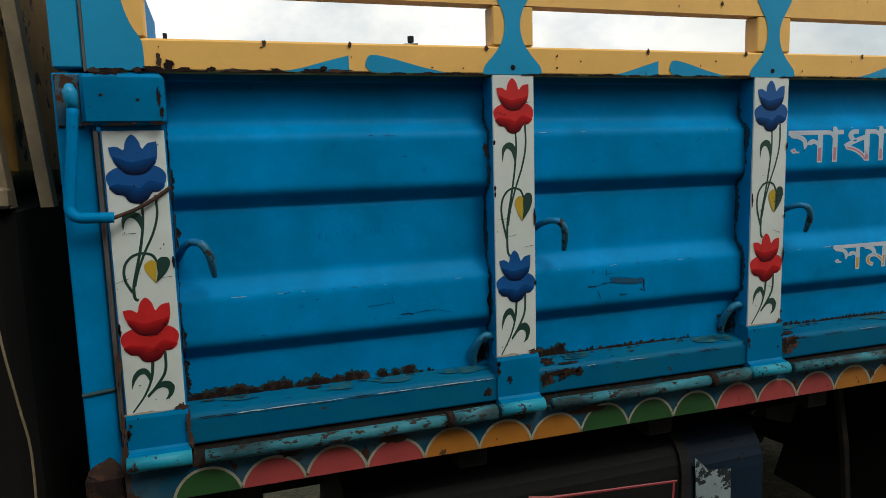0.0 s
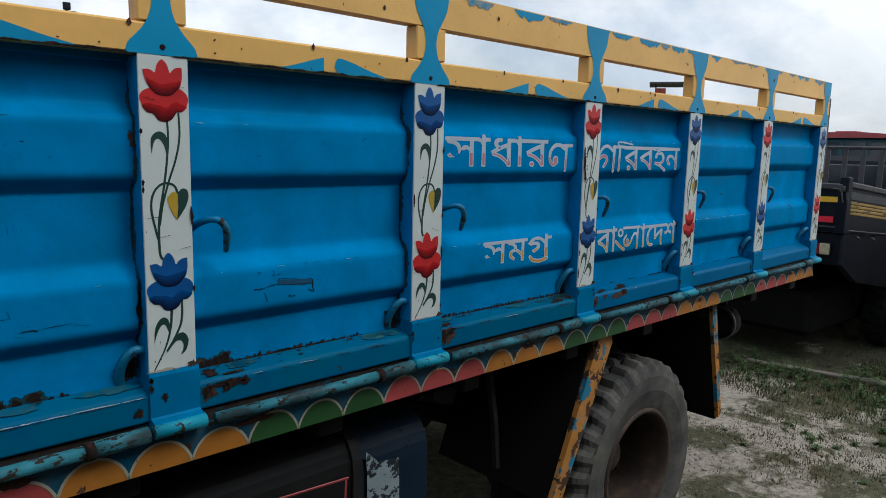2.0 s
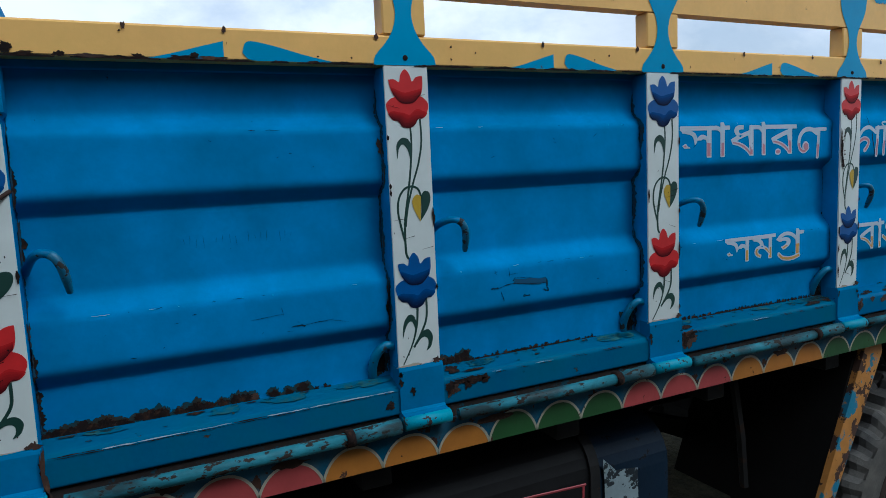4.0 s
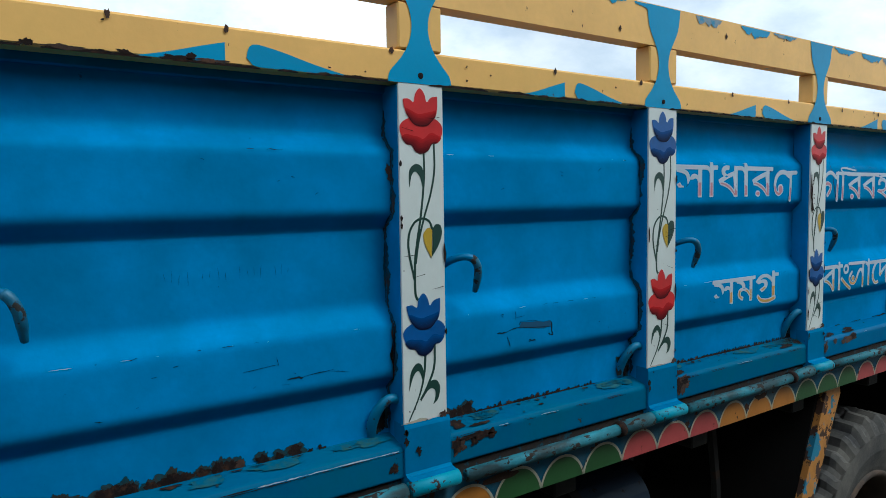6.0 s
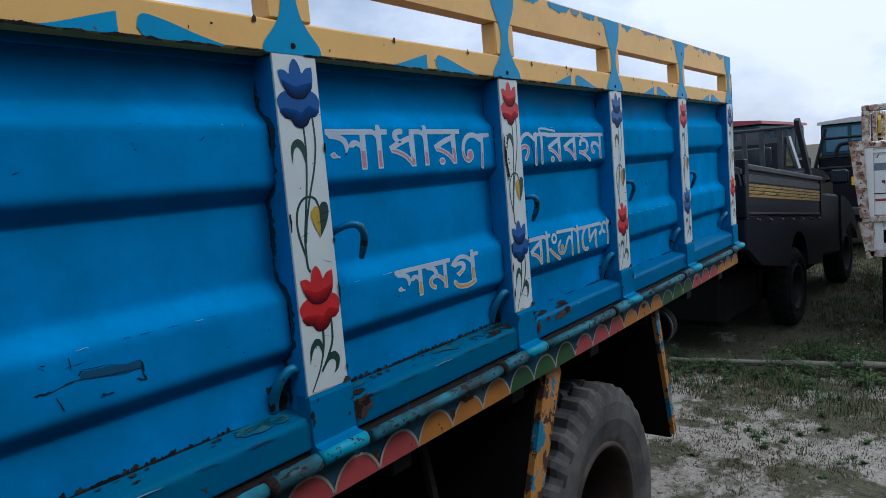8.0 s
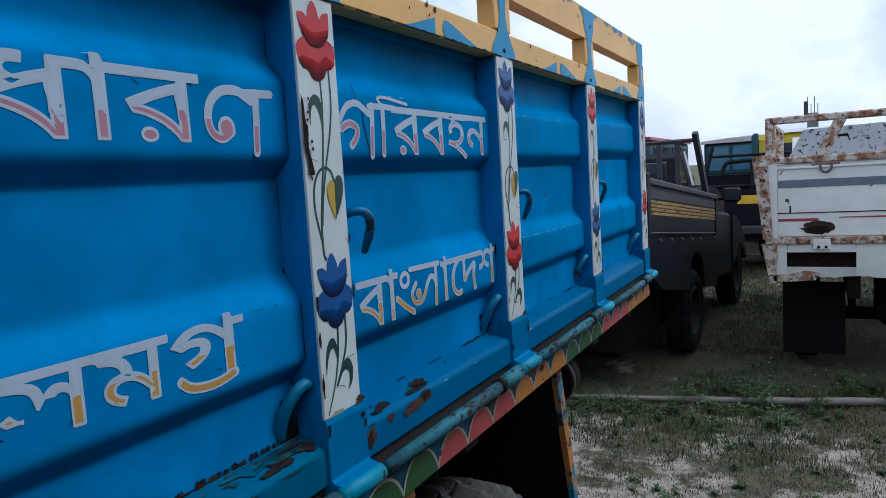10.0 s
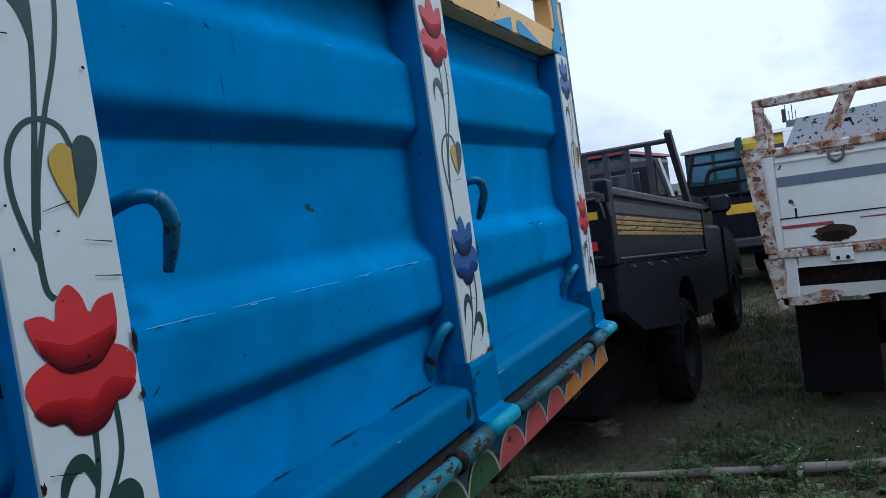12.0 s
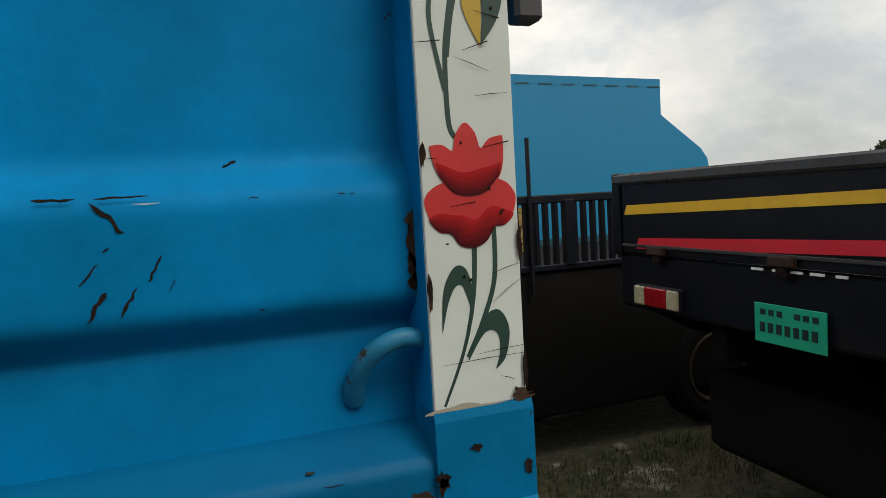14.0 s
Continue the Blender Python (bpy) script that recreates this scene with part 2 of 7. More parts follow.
# Darker copy of the tyre rubber; the shade under vehicles is in its colour.
M_TYRE_DARK = surface("black_shaded_rubber", (0.007, 0.007, 0.007), 0.9, shine=0.2, vary=0.35, fine=90, coarse=9, bump=0.3)
M_RIM = surface("rusty_rim", (0.045, 0.028, 0.020), 0.8, vary=0.4, fine=60, coarse=9, bump=0.3, second=(0.10, 0.06, 0.035), second_at=0.6, second_scale=14, soft=0.1)
M_KNUCKLE = surface("bright_scraped_blue_paint", (0.03, 0.34, 0.46), 0.5, shine=0.3, vary=0.25, fine=120, coarse=14.0, bump=0.35, wear=(0.035, 0.020, 0.016), wear_at=0.60, wear_scale=42, dirt=(0.0, 0.16, 0.26), dirt_at=0.55)
M_LOOP = surface("chipped_blue_loop_paint", (0.01, 0.17, 0.32), 0.5, shine=0.4, vary=0.2, fine=120, coarse=24, bump=0.3, wear=(0.03, 0.022, 0.018), wear_at=0.60, wear_scale=40)
M_RIM_DARK = surface("black_steel_rim", (0.010, 0.010, 0.010), 0.6, shine=0.3, vary=0.3, fine=60, coarse=9, bump=0.2)
M_HOOK = surface("grey_blue_hook_paint", (0.012, 0.13, 0.24), 0.5, vary=0.3, fine=120, coarse=40, bump=0.4, wear=(0.02, 0.02, 0.02), wear_at=0.55, wear_scale=60)
M_HOOK_PAINT = surface("blue_hook_paint", (0.004, 0.15, 0.33), 0.45, shine=0.3, vary=0.2, fine=120, coarse=40, bump=0.3, wear=(0.02, 0.02, 0.02), wear_at=0.66, wear_scale=60)
M_STEEL = surface("grey_steel", (0.14, 0.13, 0.13), 0.5, 0.6, vary=0.3, fine=90, coarse=12, bump=0.2)
M_BED = surface("bed_boards", (0.09, 0.07, 0.05), 0.85, vary=0.3, fine=40, coarse=3, bump=0.3, stretch=(0.2, 1, 1))
M_OCHRE = surface("faded_ochre_cab_paint", (0.34, 0.18, 0.035), 0.6, vary=0.3, fine=60, coarse=8, bump=0.2, wear=(0.03, 0.02, 0.015), wear_at=0.6, wear_scale=12)
M_TRIM = surface("cream_wood_trim", (0.21, 0.155, 0.09), 0.7, vary=0.3, fine=60, coarse=14, bump=0.3)
# black pickup
M_PBLACK = surface("dusty_black_car_paint", (0.006, 0.008, 0.015), 0.42, shine=0.18, vary=0.3, fine=50, coarse=4, bump=0.1, dirt=(0.013, 0.0125, 0.014), dirt_at=0.58, wear=(0.035, 0.018, 0.014), wear_at=0.72, wear_scale=15)
M_PGREY = surface("scuffed_grey_rail_paint", (0.048, 0.047, 0.052), 0.55, vary=0.3, fine=60, coarse=9, bump=0.2, wear=(0.05, 0.035, 0.03), wear_at=0.62, wear_scale=24)
M_PYELLOW = surface("yellow_stripe_paint", (0.84, 0.49, 0.03), 0.5, vary=0.1, fine=60, coarse=9, bump=0.08)
M_PYELLOW_OLD = surface("dirty_yellow_stripe_paint", (0.30, 0.19, 0.05), 0.65, vary=0.25, fine=60, coarse=9, bump=0.2, wear=(0.04, 0.03, 0.02), wear_at=0.6, wear_scale=22, stretch=(0.3, 1, 3))
M_PRED = surface("red_stripe_paint", (0.74, 0.018, 0.04), 0.5, vary=0.1, fine=60, coarse=9, bump=0.08)
M_LAMP_RED = surface("red_lamp_lens", (0.36, 0.010, 0.014), 0.2, vary=0.2, fine=200, coarse=30, bump=0.15)
M_LAMP_CLEAR = surface("yellowed_lamp_lens", (0.52, 0.46, 0.30), 0.25, vary=0.25, fine=200, coarse=30, bump=0.15)
M_PLATE = surface("green_plate", (0.016, 0.46, 0.27), 0.4, vary=0.08, fine=60, coarse=10, bump=0.05)
M_PLATE_INK = surface("dark_plate_ink", (0.008, 0.035, 0.03), 0.5, vary=0.1, bump=0.0)
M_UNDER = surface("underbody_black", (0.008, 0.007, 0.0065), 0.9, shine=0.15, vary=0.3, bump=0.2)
# white truck
M_TWHITE = surface("chalky_white_paint", (0.87, 0.86, 0.80), 0.55, vary=0.08, fine=50, coarse=4, bump=0.1, wear=(0.10, 0.055, 0.035), wear_at=0.685, wear_scale=11, dirt=(0.76, 0.75, 0.70), dirt_at=0.56)
M_TRUSTY = surface("rusting_white_paint", (0.66, 0.59, 0.51), 0.7, vary=0.15, fine=60, coarse=8, bump=0.35, second=(0.30, 0.145, 0.075), second_at=0.50, second_scale=17, soft=0.07, wear=(0.11, 0.045, 0.026), wear_at=0.585, wear_scale=24)
M_TGREY = surface("grey_blue_stripe", (0.17, 0.20, 0.25), 0.5, vary=0.15, fine=60, coarse=6, bump=0.05)
M_TRED = surface("faded_red_stripe", (0.36, 0.05, 0.06), 0.55, vary=0.2, fine=60, coarse=6, bump=0.05)
M_TSHEET = surface("stained_grey_sheet", (0.42, 0.44, 0.48), 0.6, vary=0.12, fine=50, coarse=4, bump=0.1, wear=(0.05, 0.05, 0.055), wear_at=0.585, wear_scale=24)
# background
M_GLASS_BLUE = surface("blue_window_glass", (0.08, 0.22, 0.34), 0.12, vary=0.15, fine=20, coarse=2, bump=0.0)
M_GLASS = surface("dark_window_glass", (0.035, 0.042, 0.05), 0.08, vary=0.15, fine=20, coarse=2, bump=0.0)
M_ROOF = surface("off_white_roof_paint", (0.55, 0.54, 0.53), 0.5, vary=0.1, fine=20, coarse=2, bump=0.05)
M_ROOF_RED = surface("faded_red_roof_paint", (0.30, 0.05, 0.05), 0.55, vary=0.15, fine=20, coarse=2, bump=0.05)
M_CAB_YELLOW = surface("yellow_cab_paint", (0.62, 0.46, 0.03), 0.5, vary=0.1, fine=20, coarse=2, bump=0.05)
M_BLUE_BODY = surface("plain_blue_body_paint", (0.0, 0.19, 0.38), 0.5, vary=0.06, fine=20, coarse=0.8, bump=0.05)
M_TEAL = surface("dark_teal_paint", (0.01, 0.07, 0.10), 0.5, vary=0.1, fine=20, coarse=2, bump=0.05)
M_SHADE_WALL = surface("dark_shade_wall", (0.055, 0.052, 0.048), 0.9, vary=0.2, fine=20, coarse=2, bump=0.2)
M_CLOTH = surface("red_cloth", (0.30, 0.06, 0.04), 0.9, vary=0.2, fine=20, coarse=3, bump=0.1)
M_CLOTH_BLUE = surface("blue_cloth", (0.05, 0.09, 0.20), 0.9, vary=0.2, fine=20, coarse=3, bump=0.1)
M_CONCRETE = surface("grey_mast_paint", (0.20, 0.21, 0.22), 0.8, vary=0.2, fine=20, coarse=2, bump=0.1)
M_BARK = surface("bark", (0.06, 0.045, 0.03), 0.95, vary=0.3, fine=30, coarse=3, bump=0.5)
M_FOLIAGE = surface("tree_foliage", (0.028, 0.055, 0.02), 0.85, vary=0.5, fine=4, coarse=0.7, bump=0.0)
M_WEED = surface("weed_leaf", (0.065, 0.115, 0.030), 0.75, vary=0.35, fine=40, coarse=5, bump=0.0)
M_GRASS = surface("grass_blade", (0.058, 0.092, 0.024), 0.8, vary=0.4, fine=30, coarse=1.6, bump=0.0, second=(0.15, 0.115, 0.05), second_at=0.53, second_scale=2.6, soft=0.1)
M_STONE = surface("pale_pebble", (0.26, 0.235, 0.21), 0.9, vary=0.3, fine=60, coarse=9, bump=0.3)
M_LOG = surface("bleached_log_wood", (0.27, 0.235, 0.19), 0.9, vary=0.3, fine=60, coarse=12, bump=0.5)
M_PETAL = surface("white_petal", (0.5, 0.5, 0.46), 0.7, vary=0.05, bump=0.0)


def ground_material():
    m = bpy.data.materials.new("sandy_ground")
    m.use_nodes = True
    t = m.node_tree
    b = t.nodes["Principled BSDF"]
    tc = t.nodes.new("ShaderNodeTexCoord")

    def grain(scale, detail, rough_=0.6):
        n = t.nodes.new("ShaderNodeTexNoise")
        n.inputs["Scale"].default_value, n.inputs["Detail"].default_value, n.inputs["Roughness"].default_value = scale, detail, rough_
        t.links.new(tc.outputs["Object"], n.inputs["Vector"])
        return n.outputs["Fac"]

    def ramp(src, a, ca, c, cc):
        r = t.nodes.new("ShaderNodeValToRGB")
        r.color_ramp.elements[0].position, r.color_ramp.elements[0].color = a, (*ca, 1)
        r.color_ramp.elements[1].position, r.color_ramp.elements[1].color = c, (*cc, 1)
        t.links.new(src, r.inputs[0])
        return r.outputs[0]

    def mix(f, a, c, kind="MIX"):
        n = t.nodes.new("ShaderNodeMixRGB")
        n.blend_type = kind
        for s, v in zip(n.inputs, (f, a, c)):
            if isinstance(v, float):
                s.default_value = v
            else:
                t.links.new(v, s)
        return n.outputs[0]

    sand = ramp(grain(28, 8), 0.3, (0.24, 0.20, 0.155), 0.7, (0.50, 0.44, 0.37))
    soil = ramp(grain(20, 8), 0.3, (0.040, 0.040, 0.018), 0.7, (0.13, 0.115, 0.060))
    sep = t.nodes.new("ShaderNodeSeparateXYZ")
    t.links.new(tc.outputs["Object"], sep.inputs[0])
    belt = t.nodes.new("ShaderNodeMapRange")
    belt.inputs["From Min"].default_value, belt.inputs["From Max"].default_value = 4.9, 6.3
    belt.inputs["To Min"].default_value, belt.inputs["To Max"].default_value = 0.015, -0.13
    t.links.new(sep.outputs[0], belt.inputs["Value"])
    early = t.nodes.new("ShaderNodeMapRange")
    early.inputs["From Min"].default_value, early.inputs["From Max"].default_value = 2.2, 3.3
    early.inputs["To Min"].default_value, early.inputs["To Max"].default_value = -0.25, 0.0
    t.links.new(sep.outputs[0], early.inputs["Value"])
    both = t.nodes.new("ShaderNodeMath")
    t.links.new(belt.outputs[0], both.inputs[0])
    t.links.new(early.outputs[0], both.inputs[1])
    total = t.nodes.new("ShaderNodeMath")
    t.links.new(grain(1.9, 9, 0.68), total.inputs[0])
    t.links.new(both.outputs[0], total.inputs[1])
    mask = ramp(total.outputs[0], 0.475, (0, 0, 0), 0.535, (1, 1, 1))
    col = mix(mask, soil, sand)
    col = mix(0.55, col, ramp(grain(90, 4), 0.35, (0.55, 0.55, 0.55), 0.65, (1, 1, 1)), "MULTIPLY")
    t.links.new(col, b.inputs["Base Color"])
    b.inputs["Roughness"].default_value = 0.95
    bp = t.nodes.new("ShaderNodeBump")
    bp.inputs["Strength"].default_value, bp.inputs["Distance"].default_value = 0.7, 0.02
    t.links.new(grain(45, 8), bp.inputs["Height"])
    t.links.new(bp.outputs[0], b.inputs["Normal"])
    return m


M_GROUND = ground_material()


# ---- building helpers ----
class Shape:
    """Collects vertices and faces of one mesh."""

    def __init__(self):
        self.v, self.f = [], []

    def add(self, verts, faces):
        o = len(self.v)
        self.v += [tuple(p) for p in verts]
        self.f += [tuple(i + o for i in q) for q in faces]
        return self

    def box(self, a, b, c=0.0):
        """A box from corner a to corner b, its edges cut by c."""
        c = min(c, *(0.45 * abs(b[i] - a[i]) for i in range(3)))
        if c <= 0:
            vs = [(x, y, z) for x in (a[0], b[0]) for y in (a[1], b[1]) for z in (a[2], b[2])]
            return self.add(vs, [(0, 1, 3, 2), (4, 6, 7, 5), (0, 4, 5, 1), (2, 3, 7, 6), (0, 2, 6, 4), (1, 5, 7, 3)])
        mid = [(a[i] + b[i]) / 2 for i in range(3)]
        half = [abs(b[i] - a[i]) / 2 for i in range(3)]
        vs, index = [], {}
        for sx in (-1, 1):
            for sy in (-1, 1):
                for sz in (-1, 1):
                    s = (sx, sy, sz)
                    for k in range(3):
                        index[(s, k)] = len(vs)
                        vs.append([mid[i] + s[i] * (half[i] - (0 if i == k else c)) for i in range(3)])
        fs = []
        for k in range(3):
            i, j = [n for n in range(3) if n != k]
            for sk in (-1, 1):
                q = []
                for si, sj in ((-1, -1), (1, -1), (1, 1), (-1, 1)):
                    s = [0, 0, 0]
                    s[k], s[i], s[j] = sk, si, sj
                    q.append(index[(tuple(s), k)])
                fs.append(q)
            for si in (-1, 1):
                for sj in (-1, 1):
                    lo, hi = [0, 0, 0], [0, 0, 0]
                    lo[k], hi[k] = -1, 1
                    lo[i] = hi[i] = si
                    lo[j] = hi[j] = sj
                    fs.append((index[(tuple(lo), i)], index[(tuple(hi), i)], index[(tuple(hi), j)], index[(tuple(lo), j)]))
        for s in {key[0] for key in index}:
            fs.append((index[(s, 0)], index[(s, 1)], index[(s, 2)]))
        return self.add(vs, fs)

    def prism(self, outline, x0, x1, axis=0):
        """An outline (two coordinates) drawn out along an axis."""
        n = len(outline)
        vs = []
        for x in (x0, x1):
            for p in outline:
                q = list(p)
                q.insert(axis, x)
                vs.append(q)
        fs = [(i, (i + 1) % n, n + (i + 1) % n, n + i) for i in range(n)]
        return self.add(vs, fs + [tuple(range(n)), tuple(range(2 * n - 1, n - 1, -1))])

    def sheet(self, line, x0, x1, steps=1, wobble=0.0):
        """An open folded line (y, z) drawn out along x."""
        n = len(line)
        vs = []
        for s in range(steps + 1):
            x = x0 + (x1 - x0) * s / steps
            for k, (y, z) in enumerate(line):
                d = wobble * noise.noise((x * 3.1, z * 9.0, k * 0.7)) if 0 < s < steps else 0
                vs.append((x, y + d, z))
        return self.add(vs, [(s * n + k, s * n + k + 1, (s + 1) * n + k + 1, (s + 1) * n + k) for s in range(steps) for k in range(n - 1)])

    def tube(self, path, r, sides=10, ends=True):
        """A round bar along a path; r is one radius or one for each point."""
        pts = [Vector(p) for p in path]
        rs = r if isinstance(r, (list, tuple)) else [r] * len(pts)
        rings = []
        side = None
        for i, p in enumerate(pts):
            d = (pts[min(i + 1, len(pts) - 1)] - pts[max(i - 1, 0)]).normalized()
            if side is None:
                side = d.orthogonal().normalized()
            side = (side - d * side.dot(d)).normalized()
            up = d.cross(side)
            rings.append([p + (side * math.cos(2 * math.pi * k / sides) + up * math.sin(2 * math.pi * k / sides)) * rs[i] for k in range(sides)])
        vs = [v for g in rings for v in g]
        fs = [(i * sides + k, i * sides + (k + 1) % sides, (i + 1) * sides + (k + 1) % sides, (i + 1) * sides + k) for i in range(len(pts) - 1) for k in range(sides)]
        if ends:
            fs += [tuple(range(sides))[::-1], tuple(range(len(vs) - sides, len(vs)))]
        return self.add(vs, fs)

    def lathe(self, profile, centre, axis=1, sides=32):
        """A profile of (radius, along) turned round an axis through centre."""
        vs = []
        n = len(profile)
        for s in range(sides):
            a = 2 * math.pi * s / sides
            for r, h in profile:
                q = [r * math.cos(a), r * math.sin(a)]
                q.insert(axis, h)
                vs.append([q[i] + centre[i] for i in range(3)])
        fs = [(s * n + k, s * n + k + 1, ((s + 1) % sides) * n + k + 1, ((s + 1) % sides) * n + k) for s in range(sides) for k in range(n - 1)]
        return self.add(vs, fs)

    def tyre(self, prof, tread, sides, deep):
        """A lathe about y whose points from tread[0] to tread[1] step in and out round the wheel."""
        vs, n = [], len(prof)
        for s in range(sides):
            a = 2 * math.pi * s / sides
            for k, (r, h) in enumerate(prof):
                far = h > 0
                cut = deep if tread[0] <= k < tread[1] and ((s + (2 if far else 0)) // 2) % 2 else 0.0
                vs.append(((r - cut) * math.cos(a), h, (r - cut) * math.sin(a)))
        return self.add(vs, [(s * n + k, s * n + k + 1, ((s + 1) % sides) * n + k + 1, ((s + 1) % sides) * n + k) for s in range(sides) for k in range(n - 1)])

    def fan(self, outline, y, back=0.0):
        """A flat painted shape in the plane y, from an outline in (x, z)."""
        n = len(outline)
        vs = [(x, y, z) for x, z in outline] + ([(x, y + back, z) for x, z in outline] if back else [])
        fs = [tuple(q) for q in geometry.tessellate_polygon([[Vector((x, z, 0)) for x, z in outline]])]
        if back:
            fs += [(i, n + i, n + (i + 1) % n, (i + 1) % n) for i in range(n)]
        return self.add(vs, fs)

    def ribbon(self, path, widths, y):
        """A flat painted stroke in the plane y along a path in (x, z)."""
        vs = []
        n = len(path)
        for i, (x, z) in enumerate(path):
            a, b = path[max(i - 1, 0)], path[min(i + 1, n - 1)]
            dx, dz = b[0] - a[0], b[1] - a[1]
            k = math.hypot(dx, dz) or 1
            w = widths[i] / 2
            vs += [(x - dz / k * w, y, z + dx / k * w), (x + dz / k * w, y, z - dx / k * w)]
        return self.add(vs, [(2 * i, 2 * i + 1, 2 * i + 3, 2 * i + 2) for i in range(n - 1)])


def spline(pts, closed=False, sub=6):
    """A smooth line through points."""
    n = len(pts)
    out = []
    for i in range(n if closed else n - 1):
        g = [pts[(i + k) % n] if closed else pts[min(max(i + k, 0), n - 1)] for k in (-1, 0, 1, 2)]
        for s in range(sub):
            t = s / sub
            out.append(tuple(0.5 * (2 * b + (c - a) * t + (2 * a - 5 * b + 4 * c - d) * t * t + (3 * b - a - 3 * c + d) * t ** 3) for a, b, c, d in zip(*g)))
    return out if closed else out + [tuple(pts[-1])]


def blob(cx, cz, rx, rz, seed, n=22, rough=0.45):
    """A ragged patch outline."""
    return [(cx + rx * math.cos(2 * math.pi * k / n) * (1 + rough * 1.6 * noise.noise((seed * 5.3, 1.7 * math.cos(2 * math.pi * k / n), 1.7 * math.sin(2 * math.pi * k / n) + k * 0.13))),
             cz + rz * math.sin(2 * math.pi * k / n) * (1 + rough * 1.6 * noise.noise((seed * 3.1 + 9, 2.1 * math.cos(2 * math.pi * k / n) + k * 0.11, 2.1 * math.sin(2 * math.pi * k / n))))) for k in range(n)]


def mesh_of(name, shape, material, smooth=False):
    me = bpy.data.meshes.new(name)
    me.from_pydata(shape.v, [], shape.f)
    bm = bmesh.new()
    bm.from_mesh(me)
    bmesh.ops.remove_doubles(bm, verts=bm.verts, dist=0.00002)
    bmesh.ops.recalc_face_normals(bm, faces=bm.faces)
    bm.to_mesh(me)
    bm.free()
    me.materials.append(material)
    if smooth:
        me.polygons.foreach_set("use_smooth", [True] * len(me.polygons))
    return me


def part(name, shape, material, parent, label="", smooth=False):
    ob = new(name, mesh_of(name, shape, material, smooth))
    ob.parent = parent
    if label:
        ob["label"] = label
    return ob


def flat_part(name, shape, material, parent, label=""):
    """Painted work that lies on a face towards -y."""
    me = bpy.data.meshes.new(name)
    me.from_pydata(shape.v, [], shape.f)
    me.materials.append(material)
    ob = new(name, me)
    ob.parent = parent
    if label:
        ob["label"] = label
    return ob


def thing(name, label, category, m=None, group="", kind=""):
    ob = new(name)
    ob.empty_display_size = 0.2
    if m is not None:
        ob.matrix_world = m
    return tagged(ob, label, category, group, kind)


def structure(name, shape, material, label="", kind="structure", smooth=False):
    ob = new(name, mesh_of(name, shape, material, smooth))
    return tagged(ob, label, "", "", kind)


# ---- the ground ----
def ground_height(x, y):
    near = max(0.0, 1 - math.hypot(x - 5, y) / 30)
    return 0.022 * near * noise.fractal((x * 1.3, y * 1.3, 0.5), 1.0, 2.0, 4)


def build_ground():
    s = Shape()
    xs = [-2500, -600, -150, -40, -12, -5] + [-2 + 0.16 * k for k in range(105)] + [16, 20, 30, 60, 150, 600, 2500]
    ys = [-2500, -600, -150, -40, -12] + [-6 + 0.16 * k for k in range(72)] + [7, 9, 14, 40, 150, 600, 2500]
    vs = [(x, y, ground_height(x, y)) for x in xs for y in ys]
    n = len(ys)
    s.add(vs, [(i * n + j, (i + 1) * n + j, (i + 1) * n + j + 1, i * n + j + 1) for i in range(len(xs) - 1) for j in range(n - 1)])
    return structure("ground", s, M_GROUND, "sandy gravel yard ground with patchy weeds", smooth=True)


build_ground()


# ---- the blue truck ----
truck = thing("cargo_truck", "blue cargo truck with hand-painted flower posts and scalloped skirt", "truck")
POSTS = ((-0.116, -0.012), (0.622, 0.717), (1.287, 1.389), (2.005, 2.096), (2.690, 2.787), (3.381, 3.477), (4.100, 4.190))
DEEP, PROUD = 0.050, 0.024  # depth of the hollows and of the ribs behind the posts' faces
Z_TOP, Z_WHITE, Z_RAIL, Z_HOLE, Z_HOLE_TOP, Z_EDGE = 1.838, 1.240, 1.838, 1.895, 1.977, 2.068


def shade_strips(post, name, rim, top, y, tones):
    """Brush tones that deepen from an upper line down to a rim."""
    n = len(tones)
    for i, paint in enumerate(tones):
        a, b = 1 - i / n, 1 - (i + 1) / n
        vs = []
        for k, (p, q) in enumerate(zip(rim, top)):
            wave = 1 + 0.05 * math.sin(k * 0.55)
            for r in (a * wave, b * wave):
                vs.append((p[0] + (q[0] - p[0]) * r, y - 0.00002 * i, p[1] + (q[1] - p[1]) * r))
        flat_part(name, Shape().add(vs, [(2 * k, 2 * k + 1, 2 * k + 3, 2 * k + 2) for k in range(len(rim) - 1)]), paint, post)


